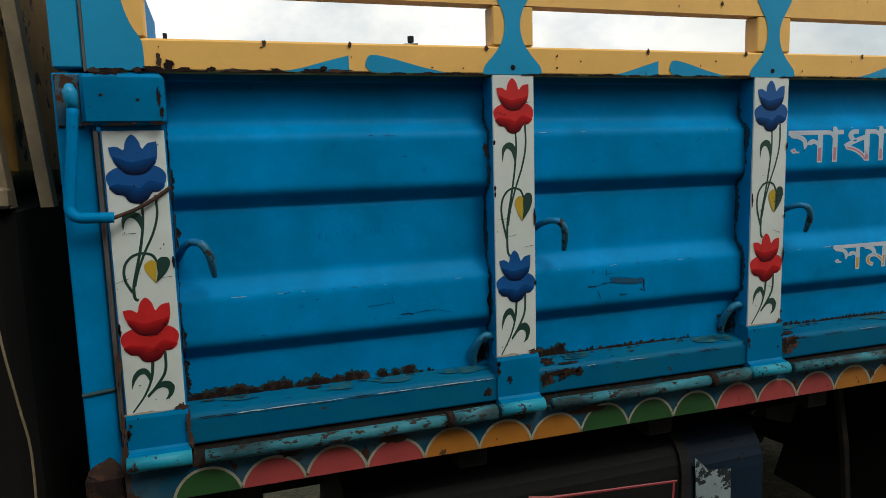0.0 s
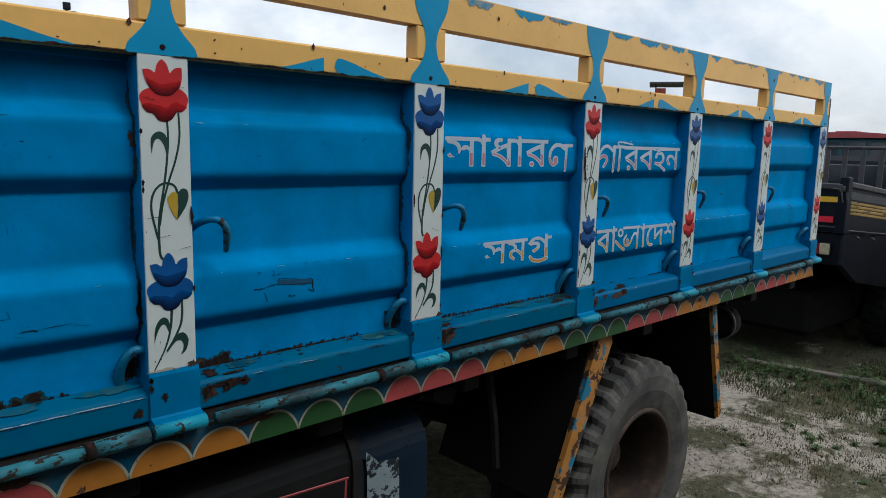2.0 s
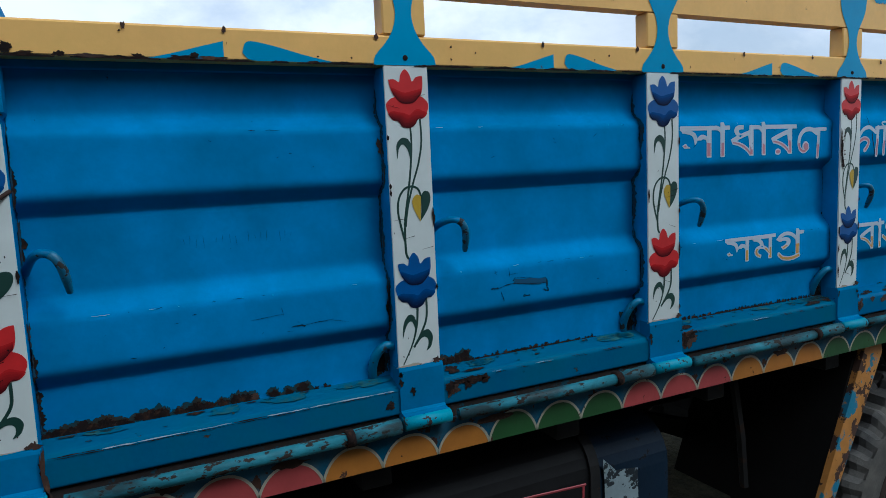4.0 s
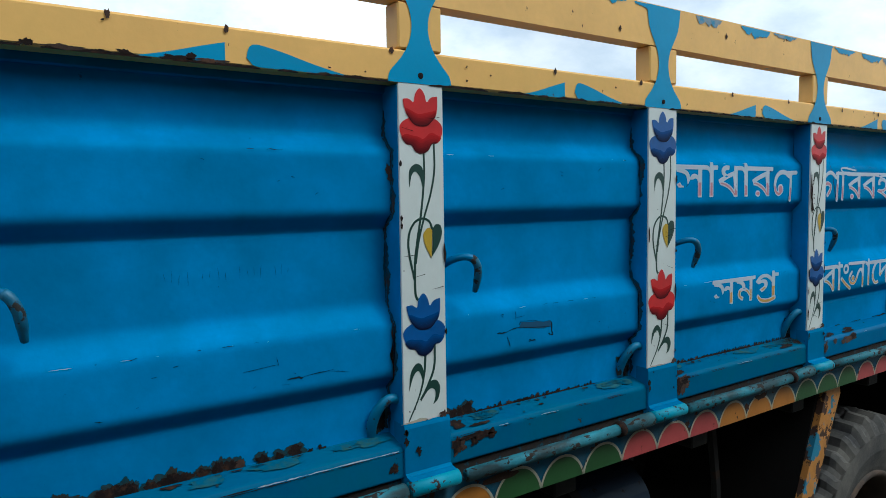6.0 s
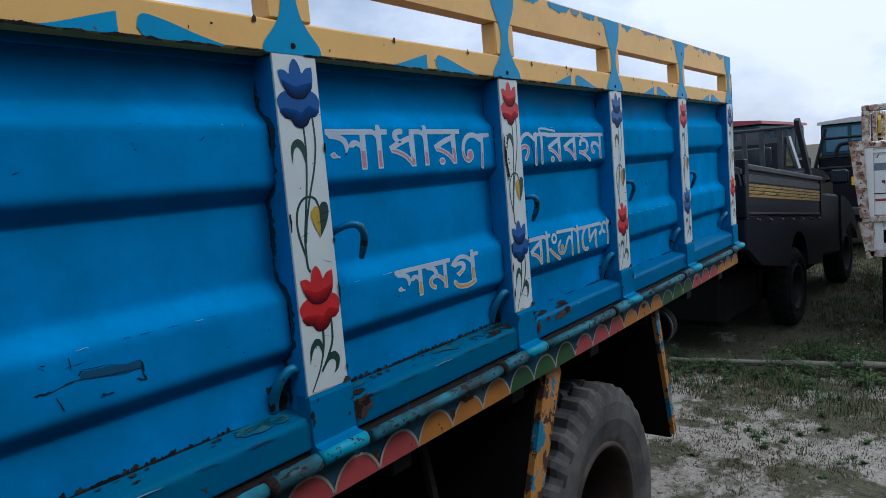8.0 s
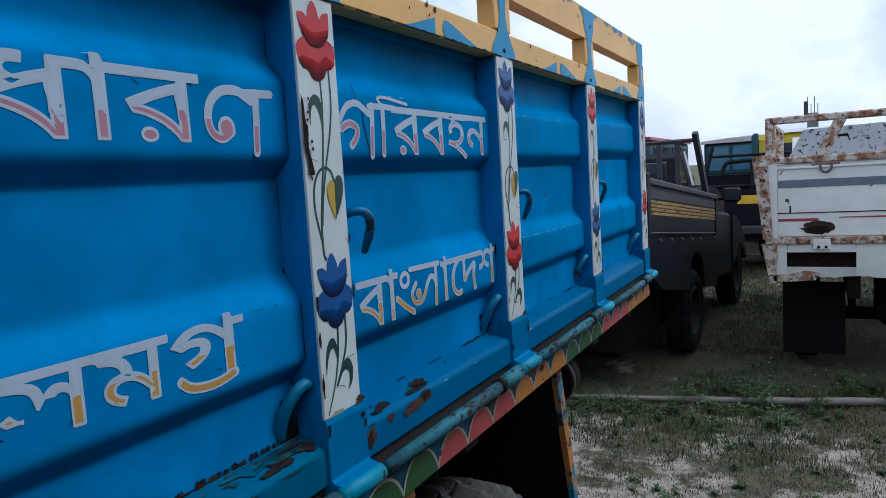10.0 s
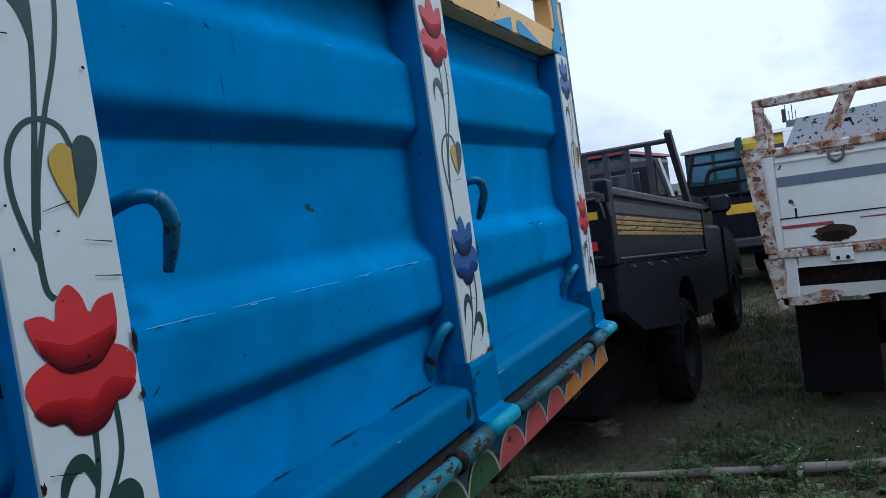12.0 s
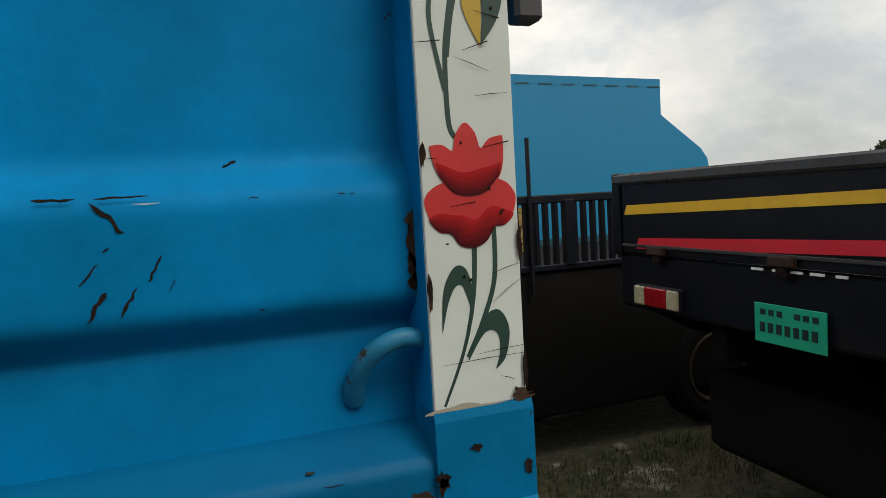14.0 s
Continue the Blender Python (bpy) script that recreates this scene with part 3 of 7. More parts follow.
def flower(post, x0, w, z, red, tall=1.08):
    """A tulip cup over three lobes; z is the tip's height. Returns the height of its lowest point."""
    main, tones = (M_RED, RED_TONES) if red else (M_FBLUE, BLUE_TONES)
    kind = "red" if red else "blue"

    def at(u, v):
        wide = 1.12 if v < 0.85 else 1.02
        return (x0 + (0.49 + (u - 0.49) * wide) * w, z - (v - 0.10) * w * tall)

    lobes = spline([at(*p) for p in ((0.20, 0.66), (0.06, 0.78), (0.04, 0.94), (0.14, 1.10), (0.27, 1.13), (0.36, 1.24), (0.52, 1.27), (0.66, 1.20), (0.71, 1.09), (0.86, 1.07), (0.96, 0.93), (0.93, 0.77), (0.80, 0.64), (0.5, 0.60))], True)
    flat_part("flower_base", Shape().fan(lobes, -0.00168), main, post, f"{kind} painted flower lobes")
    shadow = spline([at(*p) for p in ((0.05, 0.98), (0.15, 1.10), (0.27, 1.13), (0.36, 1.24), (0.52, 1.27), (0.66, 1.20), (0.71, 1.09), (0.86, 1.07), (0.94, 0.97), (0.82, 0.90), (0.66, 0.92), (0.52, 1.00), (0.36, 0.96), (0.20, 0.93))], True)
    n = len(shadow)
    half = n // 2
    # the darker brushwork along the lower rim: strips between the rim and lines above it
    rim, top = shadow[:half + 1], [shadow[0]] + shadow[:half:-1]
    m = min(len(rim), len(top))
    shade_strips(post, "lobe_shading", rim[:m], top[:m], -0.0018, tones)
    cup = spline([at(*p) for p in ((0.125, 0.31), (0.24, 0.30), (0.33, 0.36))], False, 4) + spline([at(*p) for p in ((0.35, 0.34), (0.38, 0.20), (0.47, 0.10), (0.56, 0.19), (0.60, 0.33))], False, 4) + spline([at(*p) for p in ((0.62, 0.34), (0.70, 0.25), (0.83, 0.22))], False, 4) + spline([at(*p) for p in ((0.835, 0.26), (0.83, 0.45), (0.78, 0.62), (0.64, 0.75), (0.48, 0.78), (0.33, 0.74), (0.21, 0.60), (0.15, 0.45), (0.125, 0.33))], False, 4)
    flat_part("flower_cup", Shape().fan(cup, -0.0021), main, post, f"{kind} painted tulip cup")
    low = spline([at(*p) for p in ((0.17, 0.46), (0.33, 0.53), (0.48, 0.55), (0.64, 0.53), (0.81, 0.46))], False, 5)
    rim = spline([at(*p) for p in ((0.20, 0.58), (0.33, 0.74), (0.48, 0.78), (0.64, 0.75), (0.79, 0.59))], False, 5)
    shade_strips(post, "cup_shading", rim, low, -0.0023, tones)
    return z - 1.17 * w * tall


def stroke(post, pts, wide, y=-0.0012, name="stem"):
    line = spline(pts, False, 6)
    n = len(line)
    if isinstance(wide, (tuple, list)):
        ws = [wide[0] + (wide[1] - wide[0]) * k / (n - 1) for k in range(n)]
    else:
        ws = [wide] * n
    flat_part(name, Shape().ribbon(line, ws, y), M_LEAF, post)


def crescent(post, outer, inner, name="curled_leaf"):
    a, b = spline(outer, False, 5), spline(inner, False, 5)
    m = min(len(a), len(b))
    s = Shape().add([(p[0], -0.00155, p[1]) for k in range(m) for p in (a[k], b[k])], [(2 * k, 2 * k + 1, 2 * k + 3, 2 * k + 2) for k in range(m - 1)])
    flat_part(name, s, M_LEAF, post)


def post_art(post, x0, x1, z_top, z_leaf, z_low_tip, z_foot, red, tall):
    """Two flowers on winding stems with leaves, painted on a post's white face; z_leaf is the foot of the heart-shaped leaf."""
    w = x1 - x0
    low1 = flower(post, x0, w, z_top - 0.007, red, tall)
    low2 = flower(post, x0, w, z_low_tip, not red, tall)

    def at(u, v):
        if v < 3.26:
            return (x0 + u * w, low1 + (z_leaf - low1) * (v - 1.27) / 1.99)
        return (x0 + u * w, z_leaf + (z_low_tip - z_leaf) * (v - 3.26) / 0.62)

    stroke(post, [at(0.54, 1.25), at(0.55, 1.60), at(0.51, 2.05), at(0.44, 2.52), at(0.35, 3.00), at(0.30, 3.35), at(0.30, 3.86), at(0.36, 4.0)], (0.044 * w, 0.056 * w))
    stroke(post, [at(0.78, 1.08), at(0.79, 1.55), at(0.70, 2.0), at(0.53, 2.48), at(0.39, 2.95), at(0.32, 3.35)], 0.044 * w, -0.00136)
    stroke(post, [at(0.28, 3.62), at(0.18, 3.20), at(0.155, 2.95), at(0.20, 2.72), at(0.33, 2.55), at(0.50, 2.50), at(0.65, 2.56), at(0.72, 2.72)], 0.048 * w, -0.00146, "vine")
    crescent(post, [at(0.535, 2.0), at(0.55, 1.72), at(0.49, 1.52), at(0.34, 1.47), at(0.20, 1.60), at(0.20, 1.90)], [at(0.52, 2.0), at(0.47, 1.78), at(0.41, 1.66), at(0.33, 1.61), at(0.25, 1.70), at(0.21, 1.90)])
    gold = spline([at(*p) for p in ((0.71, 2.72), (0.61, 2.68), (0.50, 2.80), (0.54, 3.00), (0.68, 3.26))], False, 5)
    dark = spline([at(*p) for p in ((0.71, 2.72), (0.79, 2.62), (0.91, 2.64), (0.94, 2.80), (0.86, 3.02), (0.68, 3.26))], False, 5)
    flat_part("leaf_half", Shape().fan(gold + [at(0.70, 3.0)], -0.0022), M_LEAF_GOLD, post, "mustard half of a heart-shaped leaf")
    flat_part("leaf_half", Shape().fan(dark + [at(0.72, 3.0)], -0.0022), M_LEAF, post, "dark green half of a heart-shaped leaf")

    drawn = (low2 - z_foot - 0.004) / (0.77 * w)

    def at2(u, v):
        return (x0 + u * w, low2 - v * w * drawn)

    stroke(post, [at2(0.51, -0.03), at2(0.47, 0.24), at2(0.34, 0.50), at2(0.10, 0.77)], (0.060 * w, 0.028 * w))
    stroke(post, [at2(0.73, -0.15), at2(0.715, 0.15), at2(0.56, 0.37), at2(0.38, 0.54)], 0.052 * w, -0.00136)
    crescent(post, [at2(0.44, 0.30), at2(0.47, 0.22), at2(0.40, 0.10), at2(0.27, 0.09), at2(0.15, 0.20), at2(0.115, 0.40)], [at2(0.43, 0.30), at2(0.40, 0.24), at2(0.35, 0.18), at2(0.27, 0.19), at2(0.19, 0.27), at2(0.12, 0.40)])
    crescent(post, [at2(0.38, 0.54), at2(0.55, 0.36), at2(0.74, 0.32), at2(0.85, 0.42), at2(0.80, 0.56), at2(0.68, 0.62)], [at2(0.38, 0.56), at2(0.55, 0.44), at2(0.66, 0.42), at2(0.73, 0.46), at2(0.73, 0.54), at2(0.68, 0.61)])


def truck_post(k):
    x0, x1 = POSTS[k]
    w = x1 - x0
    first = k == 0
    z_top = 1.735 if first else Z_TOP
    z_low = 1.217 if first else Z_WHITE
    body = Shape().box((x0, 0.0, 1.125), (x1, 0.065, Z_TOP - 0.001), 0.004)
    post = part("post", body, M_BLUE, truck, "blue steel post with painted flowers on white")
    face = Shape().box((x0 + 0.001, -0.0010, z_low), (x1 - 0.001, 0.004, z_top), 0.0008)
    part("painted_face", face, M_WHITE, post, "white painted post face")
    post_art(post, x0 + 0.002, x1 - 0.002, z_top, (1.460, 1.533, 1.516, 1.523, 1.517, 1.540, 1.549)[k], (1.435, 1.471, 1.467, 1.476, 1.467, 1.474, 1.485)[k], z_low, k % 2 == 1, (1.04, 1.06, 1.04, 1.08, 1.06, 1.06, 1.06)[k])
    # foot that bends over the hinge tube
    foot = Shape().prism([(-0.003, z_low), (-0.0055, z_low - 0.008), (-0.006, 1.152), (-0.011, 1.1475), (-0.024, 1.1450), (-0.032, 1.139), (-0.033, 1.128), (-0.024, 1.118), (0.0, 1.118), (0.03, 1.15), (0.03, z_low)], x0 - 0.001, x1 + 0.003)
    part("foot", foot, M_FOOT, post, "chipped blue post foot")
    lip = Shape().tube([(x0 - 0.003, -0.023, 1.130), (x1 + 0.005, -0.023, 1.130)], 0.0145, 14)
    part("hinge_knuckle", lip, M_KNUCKLE, post, "scraped light blue hinge knuckle", True)
    rng = random.Random(40 + k)
    for n in range(4):  # paint knocked off the foot
        edge = rng.random() < 0.6
        xx = rng.choice((x0 + 0.002, x1 + 0.001)) if edge else rng.uniform(x0, x1)
        flat_part("rust_chip", Shape().fan(blob(xx, rng.uniform(1.176, z_low - 0.012), rng.uniform(0.001, 0.006), rng.uniform(0.002, 0.010), k * 13 + n, 16, 0.8), -0.0072), M_RUST_DARK, post)
    for n in range(5):
        zz = rng.uniform(1.17, 1.8)
        side = rng.choice((x0 + 0.002, x1 - 0.002))
        flat_part("rust_chip", Shape().fan(blob(side, zz, 0.0025, rng.uniform(0.004, 0.02), k * 7 + n), -0.0034), M_RUST_DARK, post)
    for n in range(16 if k in (0, 4, 6) else 8):  # specks of lost paint
        flat_part("rust_chip", Shape().fan(blob(rng.uniform(x0 + 0.004, x1 - 0.004), rng.uniform(z_low + 0.01, z_top - 0.02), rng.uniform(0.0006, 0.0018), rng.uniform(0.0006, 0.002), k * 17 + n, 8), -0.0030), M_RUST_DARK, post)
    flat_part("rust_chip", Shape().fan(blob(x0 + 0.3 * w, z_low + 0.001, 0.3 * w, 0.003, k * 3.7, 26, 0.8), -0.0030), M_CREAM, post)
    flat_part("rust_chip", Shape().fan(blob(x1 - 0.008, z_low + 0.004, 0.010, 0.007, k * 5.1, 22, 0.8), -0.0034), M_RUST, post)
    for n in range(9 if k in (4, 6) else 5):  # scratches and specks
        xx, zz = rng.uniform(x0 + 0.01, x1 - 0.01), rng.uniform(z_low + 0.02, z_top - 0.05)
        d = rng.uniform(-0.012, 0.012)
        flat_part("scratch", Shape().ribbon([(xx - 0.012, zz - d * 0.4), (xx + 0.012, zz + d * 0.4)], [0.0004, 0.0011], -0.0032), M_RUST_DARK, post)
    return post


def bent(pts, r=0.011, gap=0.022):
    """A folded line with rounded folds, its flats divided."""
    out = [Vector(pts[0])]
    for i in range(1, len(pts) - 1):
        a, p, b = Vector(pts[i - 1]), Vector(pts[i]), Vector(pts[i + 1])
        u, v = (a - p), (b - p)
        ru, rv = min(r, u.length * 0.3), min(r, v.length * 0.3)
        u.normalize()
        v.normalize()
        out.append(p + u * ru * 1.5)
        for k in range(5):
            s = k / 4
            out.append((p + u * ru) * (1 - s) ** 2 + p * 2 * s * (1 - s) + (p + v * rv) * s * s)
        out.append(p + v * rv * 1.5)
    out.append(Vector(pts[-1]))
    full = [out[0]]
    for a, b in zip(out, out[1:]):
        n = max(1, int((b - a).length / gap))
        full += [a + (b - a) * (j + 1) / n for j in range(n)]
    return [(p.x, p.y) for p in full]


def dent(k, x, z):
    """How far the sheet of bay k is knocked out of true."""
    x0, x1 = POSTS[k][1], POSTS[k + 1][0]
    fade = max(0.0, min(1.0, (x - x0) / 0.028, (x1 - x) / 0.028))
    return fade * (0.0024 * noise.noise((x * 3.1, z * 3.3, k * 0.7)) + 0.0007 * noise.noise((x * 11.0, z * 9.0, k * 1.7)))


PANELS = []
SILL_BACK, SILL_EDGE = 1.213, 1.201  # height of the sill at the sheet and at its front edge


def on_panel(name, shape, material, k, label=""):
    """Painted work or wear that follows the dented sheet of bay k."""
    shape.v = [(x, y + dent(k, x, z), z) for x, y, z in shape.v]
    return flat_part(name, shape, material, PANELS[k], label)


def flake(cx, cz, rx, rz, seed, n=64):
    """The torn outline of a flake of lost paint."""
    out = []
    for i in range(n):
        a = 2 * math.pi * i / n
        c, d = math.cos(a), math.sin(a)
        r = 0.80 + 0.50 * noise.noise((seed * 1.7, 1.5 * c, 1.5 * d)) + 0.24 * noise.noise((seed * 0.9, 4.5 * c, 4.5 * d)) + 0.14 * noise.noise((seed * 0.6, 11.0 * c, 11.0 * d))
        out.append((cx + rx * max(0.12, r) * c, cz + rz * max(0.12, r) * d))
    return out


def slope_flake(panel, cx, down, rx, rs, seed, material):
    """A flake on the slanting top of the sill; down runs from 0 at its fold to 1 at its edge."""
    pts = [(x, min(1.0, max(0.0, s))) for x, s in flake(cx, down, rx, rs, seed, 26)]
    s = Shape().fan(pts, 0.0)
    s.v = [(x, 0.042 - 0.037 * t - 0.0010, SILL_BACK - 0.001 + (SILL_EDGE - SILL_BACK + 0.002) * t + 0.0024) for x, _, t in s.v]
    flat_part("rust_patch", s, material, panel)


def rust_run(k, x0, x1, z, high, y, material, seed, on_sheet=True):
    """A ragged run of eaten paint along an edge, out of overlapping flakes."""
    n = max(4, int((x1 - x0) / 0.0019))
    s = Shape()
    vs = []
    for i in range(n + 1):
        x = x0 + (x1 - x0) * i / n
        fade = min(1.0, 4.0 * i / n, 4.0 * (n - i) / n)
        up = 0.15 + 0.55 * abs(noise.noise((x * 60, seed * 0.77, 0.3))) + 0.9 * abs(noise.noise((x * 210, seed * 0.31, 4.1)))
        down = 0.15 + 0.45 * abs(noise.noise((x * 55, seed * 0.51, 7.3))) + 0.7 * abs(noise.noise((x * 190, seed * 0.9, 2.2)))
        lift = 0.35 * noise.noise((x * 30, seed * 1.1, 9.0))
        vs += [(x, y, z + high * (lift + up * fade)), (x + 0.001 * noise.noise((x * 300, seed, 1)), y, z + high * (lift - down * fade) - 0.0002)]
    s.add(vs, [(2 * i, 2 * i + 1, 2 * i + 3, 2 * i + 2) for i in range(n)])
    if on_sheet:
        return on_panel("rust_patch", s, material, k, "flaking brown rust")
    return flat_part("rust_patch", s, material, PANELS[k], "flaking brown rust")


RIBS = ((1.749, 1.720, 1.616, 1.587), (1.451, 1.417, 1.327, 1.299))  # where each rib begins, stands proud, ends and has run out
LIFTED = {3: ((0, 0, 0.001, 0.003), (0, -0.004, 0.005, 0.003)), 4: ((0, 0, 0.005, 0.006), (-0.004, -0.002, 0.009, 0.011)), 5: ((0.012, 0.014, 0.024, 0.022), (0.010, 0.014, 0.012, 0.014))}  # the later bays' ribs were pressed higher


def folds(k):
    """The upright section of the sheet in bay k, from its top down."""
    (a, b, c, d), (e, f, g, h) = [[z + dz for z, dz in zip(rib, up)] for rib, up in zip(RIBS, LIFTED.get(k, ((0,) * 4, (0,) * 4)))]
    return [(0.030, 1.847), (DEEP, 1.842), (DEEP, a), (PROUD, b), (PROUD, c), (DEEP + 0.004, d), (DEEP, d - 0.009), (DEEP, e), (PROUD, f), (PROUD, g), (DEEP + 0.004, h), (DEEP, h - 0.010), (DEEP, 1.195)]


def sheet_depth(k, z):
    """The depth of the folded sheet of bay k at a height."""
    line = folds(k)
    for (ya, za), (yb, zb) in zip(line, line[1:]):
        if za >= z >= zb:
            return ya + (yb - ya) * (za - z) / (za - zb)
    return DEEP


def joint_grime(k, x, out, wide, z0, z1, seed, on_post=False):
    """A ragged brown line of dirt and painted shade where the sheet meets a post; out is +1 or -1, away from the post.
    It may lie on the post's flank instead.
    """
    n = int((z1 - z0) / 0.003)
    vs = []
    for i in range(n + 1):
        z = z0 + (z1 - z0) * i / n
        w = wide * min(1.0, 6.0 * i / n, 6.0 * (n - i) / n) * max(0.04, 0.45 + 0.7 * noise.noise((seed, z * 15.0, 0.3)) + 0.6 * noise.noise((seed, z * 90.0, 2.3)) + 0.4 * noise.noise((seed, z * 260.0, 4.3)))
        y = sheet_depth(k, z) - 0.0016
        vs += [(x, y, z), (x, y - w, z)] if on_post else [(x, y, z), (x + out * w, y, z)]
    flat_part("joint_grime", Shape().add(vs, [(2 * i, 2 * i + 1, 2 * i + 3, 2 * i + 2) for i in range(n)]), M_GRIME_SHADE, PANELS[k], "brown grime and painted shade in the joint")


def side_panel(k):
    x0, x1 = POSTS[k][1], POSTS[k + 1][0]
    line = bent(folds(k))
    s = Shape()
    steps, n = 28, len(line)
    xs = [x0 - 0.001 + (x1 - x0 + 0.002) * i / steps for i in range(steps + 1)]
    s.add([(x, y + dent(k, x, z), z) for x in xs for y, z in line], [(i * n + j, i * n + j + 1, (i + 1) * n + j + 1, (i + 1) * n + j) for i in range(steps) for j in range(n - 1)])
    panel = part("side_panel", s, M_BLUE, truck, "pressed blue steel panel with two ribs", True)
    PANELS.append(panel)
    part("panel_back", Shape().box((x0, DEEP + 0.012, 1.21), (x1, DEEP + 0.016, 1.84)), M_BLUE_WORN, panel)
    back_up = 0.010 if k == 5 else 0.0
    sill_line = bent([(DEEP + 0.002, SILL_BACK + back_up + 0.002), (0.042, SILL_BACK + back_up - 0.001), (0.005, SILL_EDGE + 0.001), (-0.001, SILL_EDGE - 0.008), (-0.001, 1.143), (0.03, 1.141)], 0.005)
    m = len(sill_line)
    sill = Shape().add([(x, y + 0.0008 * noise.noise((x * 7, z * 5, k)) * (0 < i < steps), z) for i, x in enumerate(xs) for y, z in sill_line], [(i * m + j, i * m + j + 1, (i + 1) * m + j + 1, (i + 1) * m + j) for i in range(steps) for j in range(m - 1)])
    old = k < 3
    part("sill", sill, M_SILL if old else M_SILL_CLEAN, panel, "blue folded sill with rust along its edge", True)
    rng = random.Random(70 + k)
    old = k < 3
    # rust eaten along the fold over the sill: (from, to, height, how closely)
    runs = {0: ((0.0, 0.045, 0.015, 1.0), (0.055, 0.11, 0.013, 1.0), (0.145, 0.27, 0.014, 1.1), (0.285, 0.36, 0.015, 0.9), (0.38, 0.45, 0.013, 1.1), (0.47, 0.50, 0.007, 1.4)),
            1: ((0.012, 0.075, 0.019, 0.7), (0.09, 0.14, 0.006, 1.5), (0.15, 0.36, 0.008, 1.9), (0.38, 0.44, 0.007, 1.6)),
            2: ((0.03, 0.16, 0.008, 1.0), (0.18, 0.40, 0.007, 1.0), (0.42, 0.56, 0.007, 1.2), (0.57, 0.61, 0.014, 0.9))}.get(k, ())
    for u0, u1, high, gap in runs:
        x = x0 + u0
        while x < x0 + u1:
            rx, rz = rng.uniform(0.006, 0.015) * (1.3 if high > 0.010 else 0.55), high * rng.uniform(0.55, 1.05)
            seed = k * 31 + x * 157
            c, cz = x + rx, SILL_BACK + rz * rng.uniform(0.45, 0.75)
            if high > 0.010:  # thin stained paint round the bare steel
                on_panel("paint_stain", Shape().fan(flake(c, cz, rx * 1.5, rz * 1.45, seed + 3), DEEP - 0.0016), M_STAIN, k)
            on_panel("rust_patch", Shape().fan(flake(c, cz, rx, rz, seed), DEEP - 0.0024), M_RUST_DARK if rng.random() < 0.9 else M_RUST, k, "flaking brown rust")
            if old and rng.random() < 0.45:  # flakes that run down over the sill
                slope_flake(panel, c + rng.uniform(-0.01, 0.01), rng.uniform(-0.05, 0.06), rx * rng.uniform(0.8, 1.3), rng.uniform(0.10, 0.26), seed + 9, M_RUST_DARK if rng.random() < 0.5 else M_STAIN)
            x += 1.35 * rx * gap * rng.choice((0.5, 0.7, 1.0, 1.5)) + rng.uniform(0.0, 0.004)
    if not old:  # thin rust lines in the fold of the sounder bays
        for u0, u1, high in ((0.72, 0.94, 0.0045), (0.30, 0.36, 0.003), (0.48, 0.60, 0.0025), (0.06, 0.12, 0.003)):
            rust_run(k, x0 + u0 * (x1 - x0), x0 + u1 * (x1 - x0), SILL_BACK + 0.004, high, DEEP - 0.0022, M_RUST_DARK if u0 > 0.6 else M_STAIN, k * 9 + u0)
    for n in range(5):
        slope_flake(panel, rng.uniform(x0 + 0.02, x1 - 0.02), rng.uniform(0.1, 0.95), rng.uniform(0.002, 0.009 if old else 0.005), rng.uniform(0.03, 0.10), k * 71 + n, rng.choice((M_RUST_DARK, M_STAIN, M_STAIN)))
    if k < 4:  # rust under the rope loop, with the shade inside the loop painted in
        on_panel("paint_stain", Shape().fan(flake(x1 - 0.024, 1.242, 0.030, 0.034, k * 3 + 1), DEEP - 0.0012), M_STAIN, k)
        on_panel("rust_patch", Shape().fan(flake(x1 - 0.022, 1.240, 0.016, 0.026, k * 5 + 2), DEEP - 0.0018), M_RUST_DARK, k)
    # bare edge of the sill
    x = x0 + 0.01
    while x < x1 - 0.05:
        q = rng.uniform(0.02, 0.10) if old else rng.uniform(0.006, 0.03)
        pale = rng.random() < (0.75 if k == 0 else 0.25)
        zs = [SILL_EDGE - 0.0055 + rng.uniform(-0.0006, 0.0006) for _ in range(6)]
        s = Shape().ribbon([(x + q * i / 5, zs[i]) for i in range(6)], [0.0003] + [rng.uniform(0.0005, 0.0026 if k == 0 else 0.0014) for _ in range(4)] + [0.0003], -0.0026)
        flat_part("bare_edge", s, M_LETTER_WHITE if pale else M_RUST_DARK, panel, "paint worn off the sill's edge")
        if old:
            s = Shape().ribbon([(x + q * i / 5 + 0.01, zs[i] - 0.003) for i in range(6)], [0.0003] + [rng.uniform(0.0005, 0.0018) for _ in range(4)] + [0.0003], -0.0028)
            flat_part("bare_edge", s, M_RUST_DARK, panel)
        x += q + (0.0 if k == 0 else rng.uniform(0.01, 0.06) if old else rng.uniform(0.06, 0.25))
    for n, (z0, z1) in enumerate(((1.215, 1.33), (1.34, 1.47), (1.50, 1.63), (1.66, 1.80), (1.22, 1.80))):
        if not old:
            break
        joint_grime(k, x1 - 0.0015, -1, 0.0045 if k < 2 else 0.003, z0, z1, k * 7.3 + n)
        # The post's flank is darkened for its shade as well as its dirt.
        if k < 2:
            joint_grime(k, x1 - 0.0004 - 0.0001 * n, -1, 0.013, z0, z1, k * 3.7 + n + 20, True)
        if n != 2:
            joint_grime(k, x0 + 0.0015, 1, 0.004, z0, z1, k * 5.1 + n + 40)
